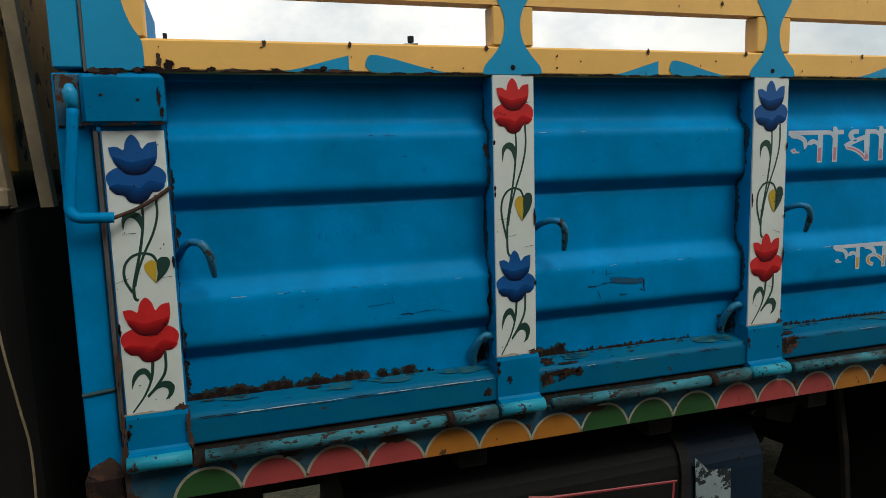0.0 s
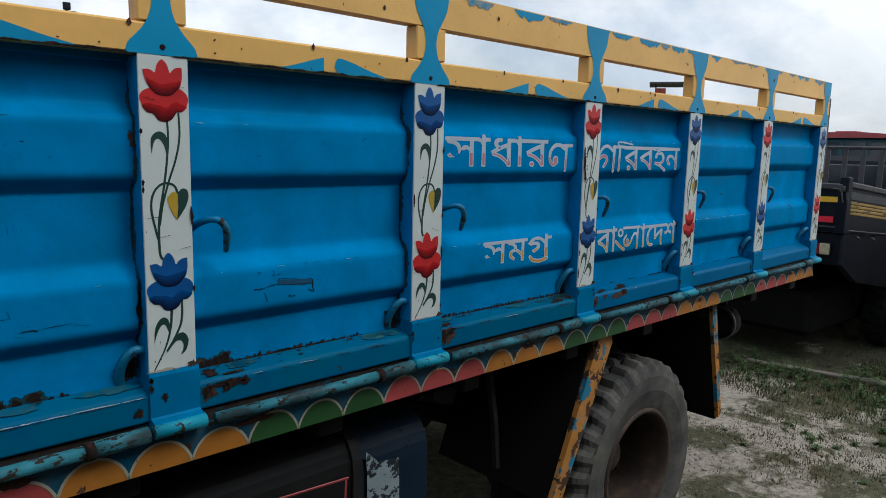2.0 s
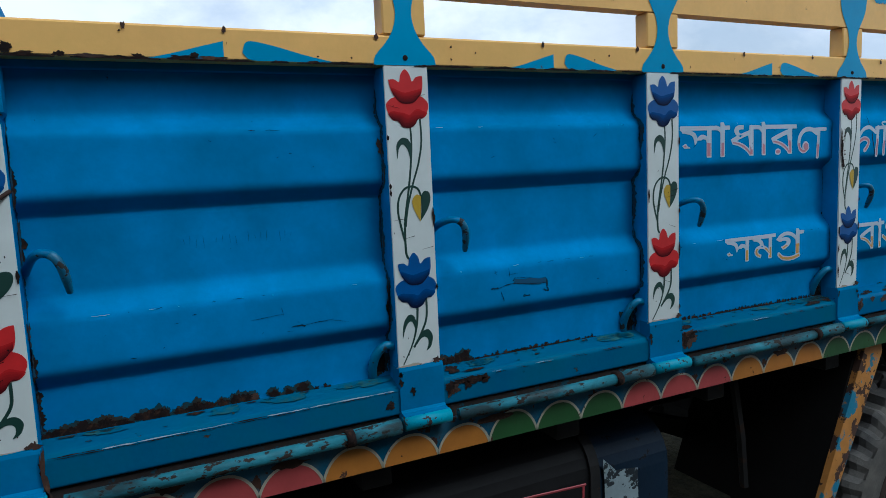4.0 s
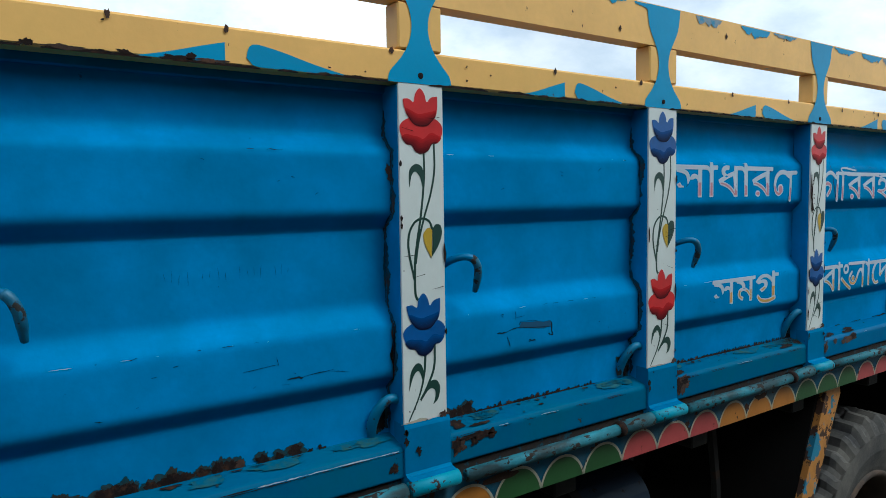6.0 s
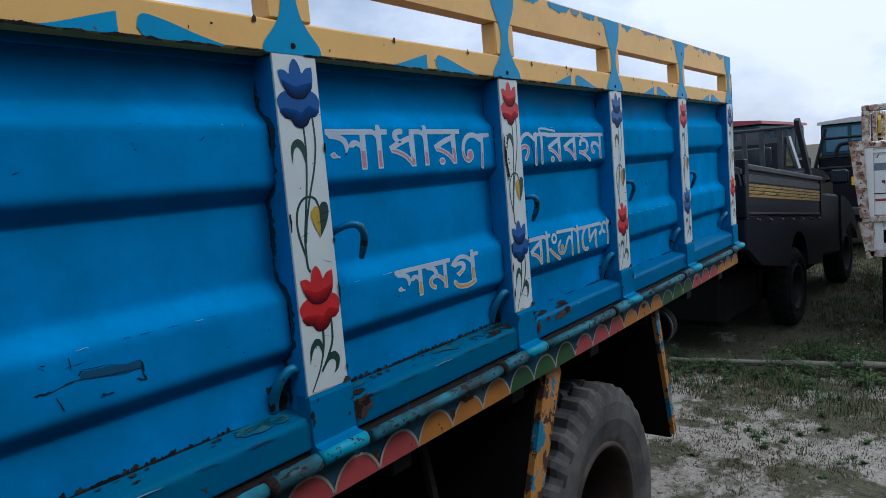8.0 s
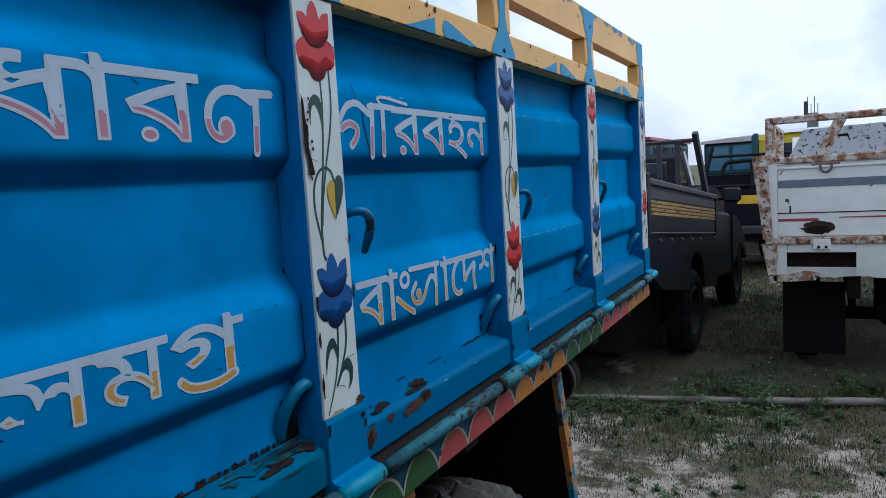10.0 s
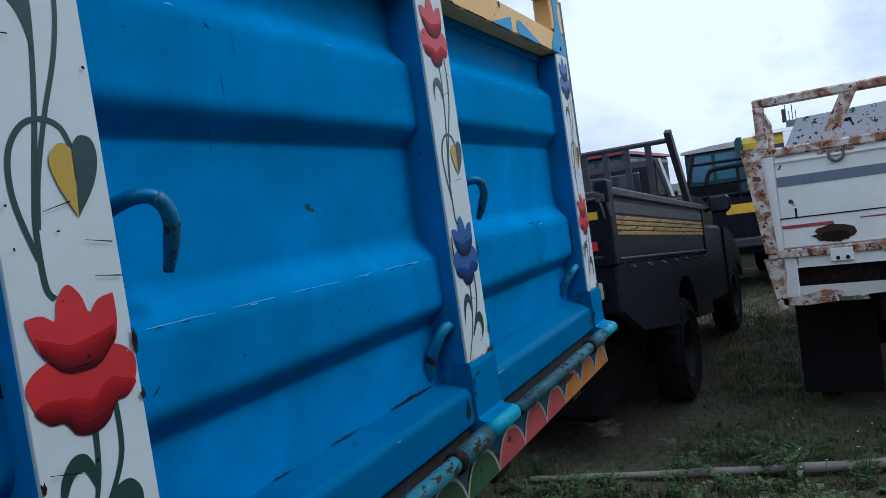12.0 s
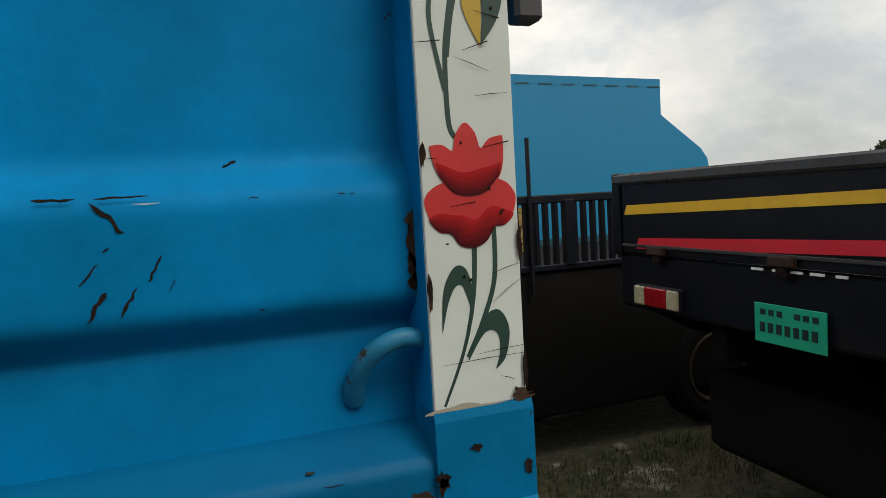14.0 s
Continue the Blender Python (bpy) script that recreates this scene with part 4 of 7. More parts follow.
    if old:
        for n in range(5):
            slope_flake(panel, rng.uniform(x0 + 0.04, x1 - 0.05) if n > 1 else x1 - 0.05 - 0.05 * n, rng.uniform(0.1, 0.35), rng.uniform(0.03, 0.07), rng.uniform(0.25, 0.45), k * 13 + n, M_DUST)
    if k in (1, 2):
        rust_run(k, x0 + 0.085, x0 + 0.46, SILL_BACK + 0.002, 0.006, DEEP - 0.0026, M_RUST_DARK, k * 4.4 + 0.7)
    # A broken pale line paints the grazing highlight on the rib's edge.
    if k == 4:
        z = folds(k)[8][1] + 0.001
        x = x0 + 0.03
        while x < x1 - 0.03:
            q = min(rng.uniform(0.03, 0.11), x1 - 0.03 - x)
            on_panel("rubbed_edge", Shape().ribbon([(x + q * i / 6, z + rng.uniform(-0.0008, 0.0008)) for i in range(7)], [0.0002] + [rng.uniform(0.0002, 0.0006) for _ in range(5)] + [0.0002], PROUD - 0.0004), M_LETTER_WHITE, k, "pale glint painted along the rib's edge")
            x += q + rng.uniform(0.0, 0.03)
    # small nicks on the sheet
    for n in range(10):
        low = rng.random() < 0.65
        zz = rng.uniform(1.335, 1.412) if low else rng.uniform(1.645, 1.716)
        xx = rng.uniform(x0 + 0.03, x1 - 0.03)
        a, q = rng.uniform(-0.9, 0.9), rng.uniform(0.001, 0.006)
        on_panel("scratch", Shape().ribbon([(xx - q, zz - a * q), (xx, zz), (xx + q, zz + a * q)], [0.0004, rng.uniform(0.0008, 0.0018), 0.0004], PROUD - 0.0006), M_RUST_DARK, k)
    # paint knocked off the upper folds of the ribs
    edges = [folds(k)[i][1] - 0.0005 for i in (3, 8, 8)]
    for n in range(16):
        zz = rng.choice(edges)
        xx, q = rng.uniform(x0 + 0.03, x1 - 0.05), rng.uniform(0.001, 0.010)
        on_panel("scratch", Shape().ribbon([(xx - q, zz), (xx, zz + rng.uniform(-0.001, 0.001)), (xx + q, zz)], [0.0004, rng.uniform(0.0006, 0.0014), 0.0004], PROUD - 0.0004), rng.choice((M_RUST_DARK, M_LETTER_WHITE)), k)
    # rust along the joints with the posts
    for n in range(9 if old else 4):
        z = rng.uniform(1.235, 1.80)
        side = rng.random() < 0.6
        xx = x0 + 0.003 if side else x1 - 0.003
        deep = PROUD if 1.62 < z < 1.715 or 1.33 < z < 1.412 else DEEP
        h = rng.uniform(0.006, 0.026) * (1.2 if old else 0.7)
        flat_part("rust_streak", Shape().fan(blob(xx, z, rng.uniform(0.003, 0.008), h, k * 11 + n, 20, 0.7), deep - 0.0012), M_RUST_DARK if rng.random() < 0.6 else M_RUST, panel)
    return panel


def hinge_tube(k):
    x0, x1 = POSTS[k][1], POSTS[k + 1][0]
    y, z = -0.021, 1.125
    bar = part("hinge_tube", Shape().tube([(x0 + 0.028, y, z), (x0 + (x1 - x0) * 0.5, y, z - 0.001), (x1 - 0.118, y, z)], 0.0128, 12), M_BLUE_SCRAPED, truck, "scraped blue hinge tube", True)
    part("sleeve", Shape().tube([(x1 - 0.112, y, z), (x1 - 0.012, y, z + 0.003)], 0.0160, 12), M_BLUE_SCRAPED, bar, "rusty hinge sleeve", True)
    part("collar", Shape().tube([(x1 - 0.126, y, z), (x1 - 0.110, y, z)], 0.0172, 12), M_RUST_DARK, bar, "", True)


def side_hook(k):
    x1 = POSTS[k][1]
    bow = ((0.004, 0.052, 1.496), (0.010, 0.036, 1.508), (0.020, 0.012, 1.524), (0.034, -0.010, 1.532), (0.050, -0.020, 1.527), (0.060, -0.021, 1.510), (0.065, -0.012, 1.488), (0.068, 0.000, 1.464))
    reach, back = (1.0, 0.0) if k < 3 else (0.86, 0.014)
    path = spline([(x1 + reach * dx, min(0.052, y + back), z) for dx, y, z in bow], False, 4)
    n = len(path)
    hook = part("rope_hook", Shape().tube(path, [0.0072 if i < n - 5 else 0.0072 * (1 - 0.09 * (i - n + 5)) for i in range(n)], 12), M_HOOK_PAINT, truck, "chipped blue rope hook", True)
    part("bare_end", Shape().tube(path[n // 2 + 1:], [0.0076 if i < n // 2 - 5 else 0.0076 * (1 - 0.09 * (i - n // 2 + 5)) for i in range(n - n // 2 - 1)], 12), M_HOOK, hook, "dark worn end of the hook", True)


def side_ring(k):
    x0 = POSTS[k][0]
    if k == 6:
        pts = ((-0.056, 0.054, 1.246), (-0.056, 0.044, 1.262), (-0.050, 0.030, 1.284), (-0.036, 0.020, 1.299), (-0.016, 0.018, 1.305), (0.003, 0.022, 1.300))
    else:
        low = (0.0, 0.024, 0.018, 0.014, 0.012, 0.006)[k]
        pts = [(dx, y, z - low) for dx, y, z in ((-0.046, 0.054, 1.236), (-0.050, 0.046, 1.256), (-0.047, 0.034, 1.282), (-0.036, 0.024, 1.301), (-0.018, 0.019, 1.310), (0.003, 0.022, 1.304))]
    path = spline([(x0 + (dx if k == 6 else 0.78 * dx), y, z) for dx, y, z in pts], False, 4)
    n = len(path)
    part("rope_loop", Shape().tube(path, [0.0100 - 0.002 * i / n for i in range(n)], 12), M_LOOP, truck, "chipped blue rope loop", True)


ALL_POSTS = [truck_post(k) for k in range(7)]
for k in range(6):
    side_panel(k)
    hinge_tube(k)
    side_hook(k)
    side_ring(k + 1)


# --- top frame with its slots ---
def rail_box(x0, x1, z0, z1, name, material, label=""):
    return part(name, Shape().box((x0, 0.0, z0), (x1, 0.042, z1), 0.004), material, truck, label)


X_LEFT, X_RIGHT = -0.128, 4.194
lower_rail = rail_box(X_LEFT, X_RIGHT, Z_RAIL, Z_HOLE, "lower_rail", M_YELLOW, "ochre yellow lower top rail with blue scrolls")
upper_rail = part("upper_rail", Shape().prism([(X_LEFT, Z_HOLE_TOP), (X_RIGHT, Z_HOLE_TOP), (X_RIGHT, 2.035), (X_RIGHT - 0.008, 2.056), (X_RIGHT - 0.03, Z_EDGE), (X_LEFT, Z_EDGE)], 0.0, 0.042, 1), M_YELLOW_PEEL, truck, "ochre yellow upper rail with flaking paint")
for k, (x0, x1) in enumerate(POSTS):
    a, b = (X_LEFT, -0.030) if k == 0 else (x0 + 0.004, x1)
    if k == 6:
        a, b = x0 + 0.004, X_RIGHT
    up = part("upright", Shape().box((a, 0.0, Z_HOLE + 0.001), (b, 0.042, Z_HOLE_TOP - 0.001), 0.003), M_YELLOW, truck, "ochre yellow upright between the slots")
    m = (x0 + x1) / 2
    zs = [(1.8385, 0.066), (1.856, 0.062), (1.880, 0.040), (1.905, 0.024), (1.935, 0.017), (1.965, 0.022), (1.990, 0.036), (2.020, 0.052), (2.066, 0.060)]
    if k:
        right = spline([(m + w_, z_) for z_, w_ in zs], False, 3)
        left = spline([(m - w_, z_) for z_, w_ in zs], False, 3)
    # the waist is painted over rails and upright: a strip between both sides
    s = Shape()
    if k == 0:
        line = spline([(-0.036, 1.840), (-0.036, 1.872), (-0.039, 1.893), (-0.052, 1.915), (-0.064, 1.95), (-0.071, 2.0), (-0.071, 2.066)], False, 4)
        s.add([(p, -0.0014, q[1]) for q in line for p in (X_LEFT, q[0])], [(2 * i, 2 * i + 1, 2 * i + 3, 2 * i + 2) for i in range(len(line) - 1)])
    else:
        n = len(right)
        s.add([(min(p[0], X_RIGHT - 0.001), -0.0014, p[1]) for i in range(n) for p in (left[i], right[i])], [(2 * i, 2 * i + 1, 2 * i + 3, 2 * i + 2) for i in range(n - 1)])
    flat_part("painted_waist", s, M_BLUE_TOP, up, "light blue painted waist")
    if k:
        part("bolt", Shape().lathe([(0.0, -0.004), (0.005, -0.003), (0.006, 0.0)], (m, 0.0, 1.853), 1, 10), M_RUST_DARK, up)

for k in range(6):
    x0, x1 = POSTS[k][1], POSTS[k + 1][0]
    w = x1 - x0
    rng = random.Random(5 + k)
    a = spline([(x0 + 0.34 * w, 1.8395), (x0 + 0.40 * w, 1.848), (x0 + 0.48 * w, 1.862), (x0 + 0.535 * w, 1.871)], False, 4)
    b = [(p[0], 1.8395) for p in a]
    flat_part("painted_scroll", Shape().add([(p[0], -0.0013, p[1]) for i in range(len(a)) for p in (b[i], a[i])], [(2 * i, 2 * i + 1, 2 * i + 3, 2 * i + 2) for i in range(len(a) - 1)]), M_BLUE_TOP, lower_rail, "light blue painted scroll")
    a = spline([(x0 + 0.585 * w, 1.852), (x0 + 0.60 * w, 1.872), (x0 + 0.66 * w, 1.868), (x0 + 0.76 * w, 1.852), (x0 + 0.84 * w, 1.8415)], False, 4)
    b = spline([(x0 + 0.60 * w, 1.842), (x0 + 0.62 * w, 1.8395), (x0 + 0.68 * w, 1.8395), (x0 + 0.76 * w, 1.8395), (x0 + 0.84 * w, 1.8395)], False, 4)
    flat_part("painted_scroll", Shape().add([(p[0], -0.0013, p[1]) for i in range(len(a)) for p in (b[i], a[i])], [(2 * i, 2 * i + 1, 2 * i + 3, 2 * i + 2) for i in range(len(a) - 1)]), M_BLUE_TOP, lower_rail, "light blue painted scroll")
    x = x0 - 0.03
    while x < x1 - 0.02:  # rust eating the lower edge
        q = rng.uniform(0.03, 0.16)
        n = int(q / 0.002) + 3
        vs = []
        for i in range(n + 1):
            xx = x + q * i / n
            up = min(1, 5 * i / n, 5 * (n - i) / n) * (0.0012 + 0.006 * max(0.0, noise.noise((xx * 34, k, 3.0)) - 0.12) + 0.0036 * abs(noise.noise((xx * 210, k, 8.0))))
            vs += [(xx, -0.0022, 1.8385 + up), (xx, -0.0022, 1.8365)]
        flat_part("rust_edge", Shape().add(vs, [(2 * i, 2 * i + 1, 2 * i + 3, 2 * i + 2) for i in range(n)]), M_RUST_DARK, lower_rail, "dark rust along the rail's lower edge")
        x += q + rng.uniform(0.0, 0.03)
    for n in range(5):
        flat_part("rust_chip", Shape().fan(blob(rng.uniform(x0, x1), rng.uniform(1.845, 1.885), rng.uniform(0.0008, 0.003), rng.uniform(0.001, 0.004), k * 19 + n, 14, 0.8), -0.0022), M_RUST_DARK, lower_rail)
    for n in range(3):
        flat_part("rust_chip", Shape().fan(blob(rng.uniform(x0, x1), rng.choice((1.885, 1.89, 2.0, 2.03)), 0.004, 0.006, k * 9 + n), -0.0020), M_RUST, lower_rail)

rng = random.Random(515)
x = 0.15
while x < X_RIGHT - 0.06:  # blue and bare grey where the yellow has peeled from the upper rail's edge
    rx = rng.uniform(0.02, 0.075)
    low = rng.uniform(0.012, 0.034)
    n = 26
    top = [(x + 2 * rx * i / n, Z_EDGE - 0.003) for i in range(n + 1)]
    under = [(x + 2 * rx * i / n, Z_EDGE - 0.003 - low * max(0.0, math.sin(math.pi * i / n)) ** 0.6 * (0.55 + 0.9 * abs(noise.noise((x * 7 + i * 0.21, 2.2, 0.4))) + 0.35 * noise.noise((x * 3 + i * 0.9, 5.1, 0.4)))) for i in range(n + 1)]
    flat_part("peeled_paint", Shape().add([(p[0], -0.0012, p[1]) for i in range(n + 1) for p in (under[i], top[i])], [(2 * i, 2 * i + 1, 2 * i + 3, 2 * i + 2) for i in range(n)]), rng.choice((M_BLUE_TOP, M_PEEL_GREY, M_BLUE_TOP)), upper_rail, "light blue undercoat where the yellow peeled")
    x += 2 * rx + rng.uniform(0.0, 0.09)
part("rail_backing", Shape().box((X_LEFT, 0.0425, 1.825), (X_RIGHT - 0.002, 0.060, 1.890), 0.002), M_BLUE, lower_rail, "blue backing strip behind the rail")

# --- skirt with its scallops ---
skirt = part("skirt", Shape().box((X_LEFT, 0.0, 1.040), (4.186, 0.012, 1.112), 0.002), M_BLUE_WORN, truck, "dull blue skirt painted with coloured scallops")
part("floor_edge", Shape().box((X_LEFT, 0.008, 1.100), (4.186, 0.05, 1.1395), 0.003), M_RUSTY_EDGE, truck, "rusty blue edge of the load floor")
STEP = 0.1245
for k in range(-1, 33):
    x0 = 0.079 + STEP * k
    x1 = min(x0 + STEP, 4.184)
    if x1 - x0 < 0.05:
        continue
    colour, tint = ((M_PINK, "pink"), (M_ORANGE, "orange"), (M_GREEN, "green"))[(k // 3) % 3]
    h = 0.054 + 0.003 * math.sin(k * 2.3)
    arc = [((x0 + x1) / 2 - (x1 - x0) * 0.497 * math.cos(math.pi * i / 18), 1.0415 + h * max(0.0, 1 - abs(math.cos(math.pi * i / 18)) ** 2.3) ** 0.70) for i in range(19)]
    flat_part("scallop", Shape().fan([(x0 + 0.001, 1.0405)] + arc + [(x1 - 0.001, 1.0405)], -0.0016), colour, skirt, f"{tint} painted scallop")
    flat_part("scallop_outline", Shape().ribbon(arc, [0.0055] * 19, -0.0024), M_CREAM, skirt, "cream painted outline")
for k in range(14):
    rng = random.Random(900 + k)
    x = rng.uniform(0, 4.1)
    flat_part("rust_patch", Shape().fan(blob(x, rng.uniform(1.08, 1.11), rng.uniform(0.01, 0.05), 0.008, k), -0.0032), M_RUST, skirt)


# --- lettering on the ribs ---
def glyphs(body, x0, x1, z_base, z_head):
    """Flat lettering of a body of text, fitted between x0 and x1, its headline at z_head and its foot at z_base."""
    curve = bpy.data.curves.new("lettering", "FONT")
    curve.body, curve.size, curve.resolution_u = body, 1.0, 3
    holder = bpy.data.objects.new("lettering", curve)
    scene.collection.objects.link(holder)
    bpy.context.view_layer.update()
    me = bpy.data.meshes.new_from_object(holder.evaluated_get(bpy.context.evaluated_depsgraph_get()))
    bpy.data.objects.remove(holder)
    bpy.data.curves.remove(curve)
    xs = [v.co.x for v in me.vertices]
    lo, wide = min(xs), max(xs) - min(xs)
    bm = bmesh.new()
    bm.from_mesh(me)
    for v in bm.verts:
        x, z = v.co.x, v.co.y
        v.co = (x0 + (x - lo) / wide * (x1 - x0), 0.0, z_base + z / 0.622 * (z_head - z_base))
    bmesh.ops.remove_doubles(bm, verts=bm.verts, dist=0.00005)
    return bm


def outline_of(bm, wide, y):
    """A painted edge of a given width round flat lettering."""
    s = Shape()
    for e in bm.edges:
        if len(e.link_faces) != 1:
            continue
        a, b = e.verts[0].co, e.verts[1].co
        d = Vector((b.x - a.x, 0, b.z - a.z))
        if d.length < 1e-6:
            continue
        d.normalize()
        n = Vector((-d.z, 0, d.x))
        if n.dot(e.link_faces[0].calc_center_median() - (a + b) / 2) > 0:
            n = -n
        # a negative width lies inside the letter
        s.add([(a.x, y, a.z), (b.x, y, b.z), (b.x + n.x * wide, y, b.z + n.z * wide), (a.x + n.x * wide, y, a.z + n.z * wide)], [(0, 1, 2, 3)])
        if wide > 0:
            s.add([(a.x + wide * math.cos(0.785 * k), y + 0.0003, a.z + wide * math.sin(0.785 * k)) for k in range(8)], [tuple(range(8))])
    return s


def word(body, k, x0, x1, z_base, z_head, lower):
    """A painted word: pale letters whose lower halves are filled in colour inside a pale edge."""
    bm = glyphs(body, x0, x1, z_base, z_head)
    edge = outline_of(bm, 0.0012, PROUD - 0.00065)
    rim = outline_of(bm, -0.0024, PROUD - 0.0008)
    o = len(edge.v)
    bm.verts.index_update()
    edge.v += [(v.co.x, PROUD - 0.0007, v.co.z) for v in bm.verts]
    edge.f += [tuple(o + v.index for v in f.verts) for f in bm.faces]
    on_panel("lettering", edge, M_LETTER_WHITE, k, "white hand-painted Bengali lettering")
    on_panel("letter_rim", rim, M_LETTER_WHITE, k)
    bmesh.ops.bisect_plane(bm, geom=bm.verts[:] + bm.edges[:] + bm.faces[:], plane_co=(0, 0, z_base + 0.46 * (z_head - z_base)), plane_no=(0, 0, 1), clear_outer=True)
    todo = set(bm.faces)
    while todo:  # each stroke of colour by itself
        grow = [todo.pop()]
        island = []
        while grow:
            f = grow.pop()
            island.append(f)
            for e in f.edges:
                for g in e.link_faces:
                    if g in todo:
                        todo.discard(g)
                        grow.append(g)
        s = Shape()
        for f in island:
            s.add([(v.co.x, PROUD - 0.00075, v.co.z) for v in f.verts], [tuple(range(len(f.verts)))])
        on_panel("letter_fill", s, lower, k, "coloured lower half of a letter")
    bm.free()


def brush_letter(k, strokes, lower, split, balls=()):
    """A hand-drawn letter: pale strokes of a given width and round balls, their lower parts filled in colour."""
    white, fills = Shape(), []
    for wide, pts in strokes:
        line = spline(pts, False, 7)
        n = len(line)
        white.ribbon(line, [wide] * n, PROUD - 0.0008)
        for x, z in (line[0], line[-1]):
            white.add([(x + 0.5 * wide * math.cos(0.5236 * i), PROUD - 0.0007, z + 0.5 * wide * math.sin(0.5236 * i)) for i in range(12)], [tuple(range(12))])
        run = []
        for q in line + [(0.0, 9.0)]:
            if q[1] < split:
                run.append(q)
            else:
                if len(run) > 2:
                    fills.append(Shape().ribbon(run, [wide * 0.52] * len(run), PROUD - 0.0012))
                run = []
    for x, z, r in balls:
        white.add([(x + r * math.cos(0.314 * i), PROUD - 0.0009, z + r * math.sin(0.314 * i)) for i in range(20)], [tuple(range(20))])
        fills.append(Shape().add([(x + 0.68 * r * math.cos(0.314 * i), PROUD - 0.0013, z + 0.68 * r * math.sin(0.314 * i)) for i in range(20)], [tuple(range(20))]))
    on_panel("lettering", white, M_LETTER_WHITE, k, "white hand-painted Bengali letter")
    for f in fills:
        on_panel("letter_fill", f, lower, k, "coloured lower part of a letter")


word("সাধার", 2, 1.418, 1.852, 1.634, 1.712, M_LETTER_PINK)
brush_letter(2, [(0.0125, [(1.901, 1.648), (1.884, 1.639), (1.868, 1.646), (1.863, 1.664), (1.870, 1.684), (1.888, 1.697), (1.914, 1.699), (1.930, 1.692), (1.938, 1.688)]),
                 (0.0125, [(1.948, 1.698), (1.946, 1.662), (1.943, 1.622)]), (0.011, [(1.926, 1.697), (1.950, 1.698), (1.976, 1.699)])], M_LETTER_PINK, 1.662, ((1.892, 1.652, 0.0145),))
word("রবহন", 3, 2.278, 2.668, 1.621, 1.702, M_LETTER_PINK)
brush_letter(3, [(0.0125, [(2.250, 1.700), (2.249, 1.660), (2.247, 1.621)]), (0.010, [(2.222, 1.699), (2.255, 1.700), (2.290, 1.699)]), (0.0055, [(2.246, 1.703), (2.236, 1.713), (2.256, 1.716), (2.293, 1.713), (2.332, 1.709)])], M_LETTER_PINK, 1.662)
brush_letter(3, [(0.011, [(2.127, 1.674), (2.146, 1.694), (2.172, 1.701), (2.192, 1.694), (2.207, 1.686), (2.214, 1.690)]),
                 (0.0135, [(2.130, 1.660), (2.145, 1.667), (2.160, 1.667), (2.172, 1.660), (2.168, 1.647), (2.154, 1.634)]),
                 (0.0125, [(2.218, 1.700), (2.215, 1.660), (2.211, 1.618)]), (0.010, [(2.208, 1.698), (2.230, 1.699), (2.244, 1.699)])], M_LETTER_PINK, 1.668)
word("সম", 2, 1.577, 1.770, 1.352, 1.417, M_LETTER_ORANGE)
word("গ", 2, 1.774, 1.888, 1.352, 1.417, M_LETTER_ORANGE)
brush_letter(2, [(0.013, [(1.868, 1.349), (1.835, 1.343), (1.800, 1.347), (1.784, 1.358)])], M_LETTER_ORANGE, 1.40)
word("বা", 3, 2.137, 2.262, 1.337, 1.416, M_LETTER_ORANGE)
ring = [(2.286 + 0.0135 * math.cos(0.524 * i), 1.399 + 0.0115 * math.sin(0.524 * i)) for i in range(13)]
brush_letter(3, [(0.009, ring), (0.012, [(2.258, 1.370), (2.284, 1.352), (2.312, 1.337)])], M_LETTER_ORANGE, 1.375)
brush_letter(3, [(0.010, [(2.306, 1.415), (2.360, 1.414), (2.412, 1.413)]), (0.0115, [(2.400, 1.412), (2.399, 1.375), (2.397, 1.338)]),
                 (0.0105, [(2.324, 1.387), (2.309, 1.371), (2.317, 1.354), (2.340, 1.351), (2.355, 1.364), (2.364, 1.379), (2.377, 1.391), (2.390, 1.389), (2.397, 1.379)])], M_LETTER_ORANGE, 1.372, ((2.332, 1.367, 0.010),))
word("ােদশ", 3, 2.420, 2.684, 1.336, 1.414, M_LETTER_ORANGE)

# scraped places on the lower ribs and a hole burnt by rust in the sill
# scraped places on the ribs
rng = random.Random(61)


def scrape(k, x0, z0, x1, z1, wide, y=PROUD, material=None, n=6):
    pts = [(x0 + (x1 - x0) * i / n + rng.uniform(-1, 1) * wide * 0.4, z0 + (z1 - z0) * i / n + rng.uniform(-1, 1) * wide * 0.4) for i in range(n + 1)]
    ws = [0.0003] + [wide * rng.uniform(0.4, 1.1) for _ in range(n - 1)] + [0.0003]
    on_panel("scratch", Shape().ribbon(pts, ws, y - 0.0007), material or M_RUST_DARK, k)


# an old repainted scrape on the second bay's rib
on_panel("scrape_patch", Shape().fan([(0.916, 1.376), (0.922, 1.386), (0.945, 1.384), (0.966, 1.3835), (0.985, 1.380), (1.003, 1.3815), (1.008, 1.371), (0.985, 1.366), (0.955, 1.370)], PROUD - 0.0005), M_BLUE_SHADE, 1, "scuffed darker patch")
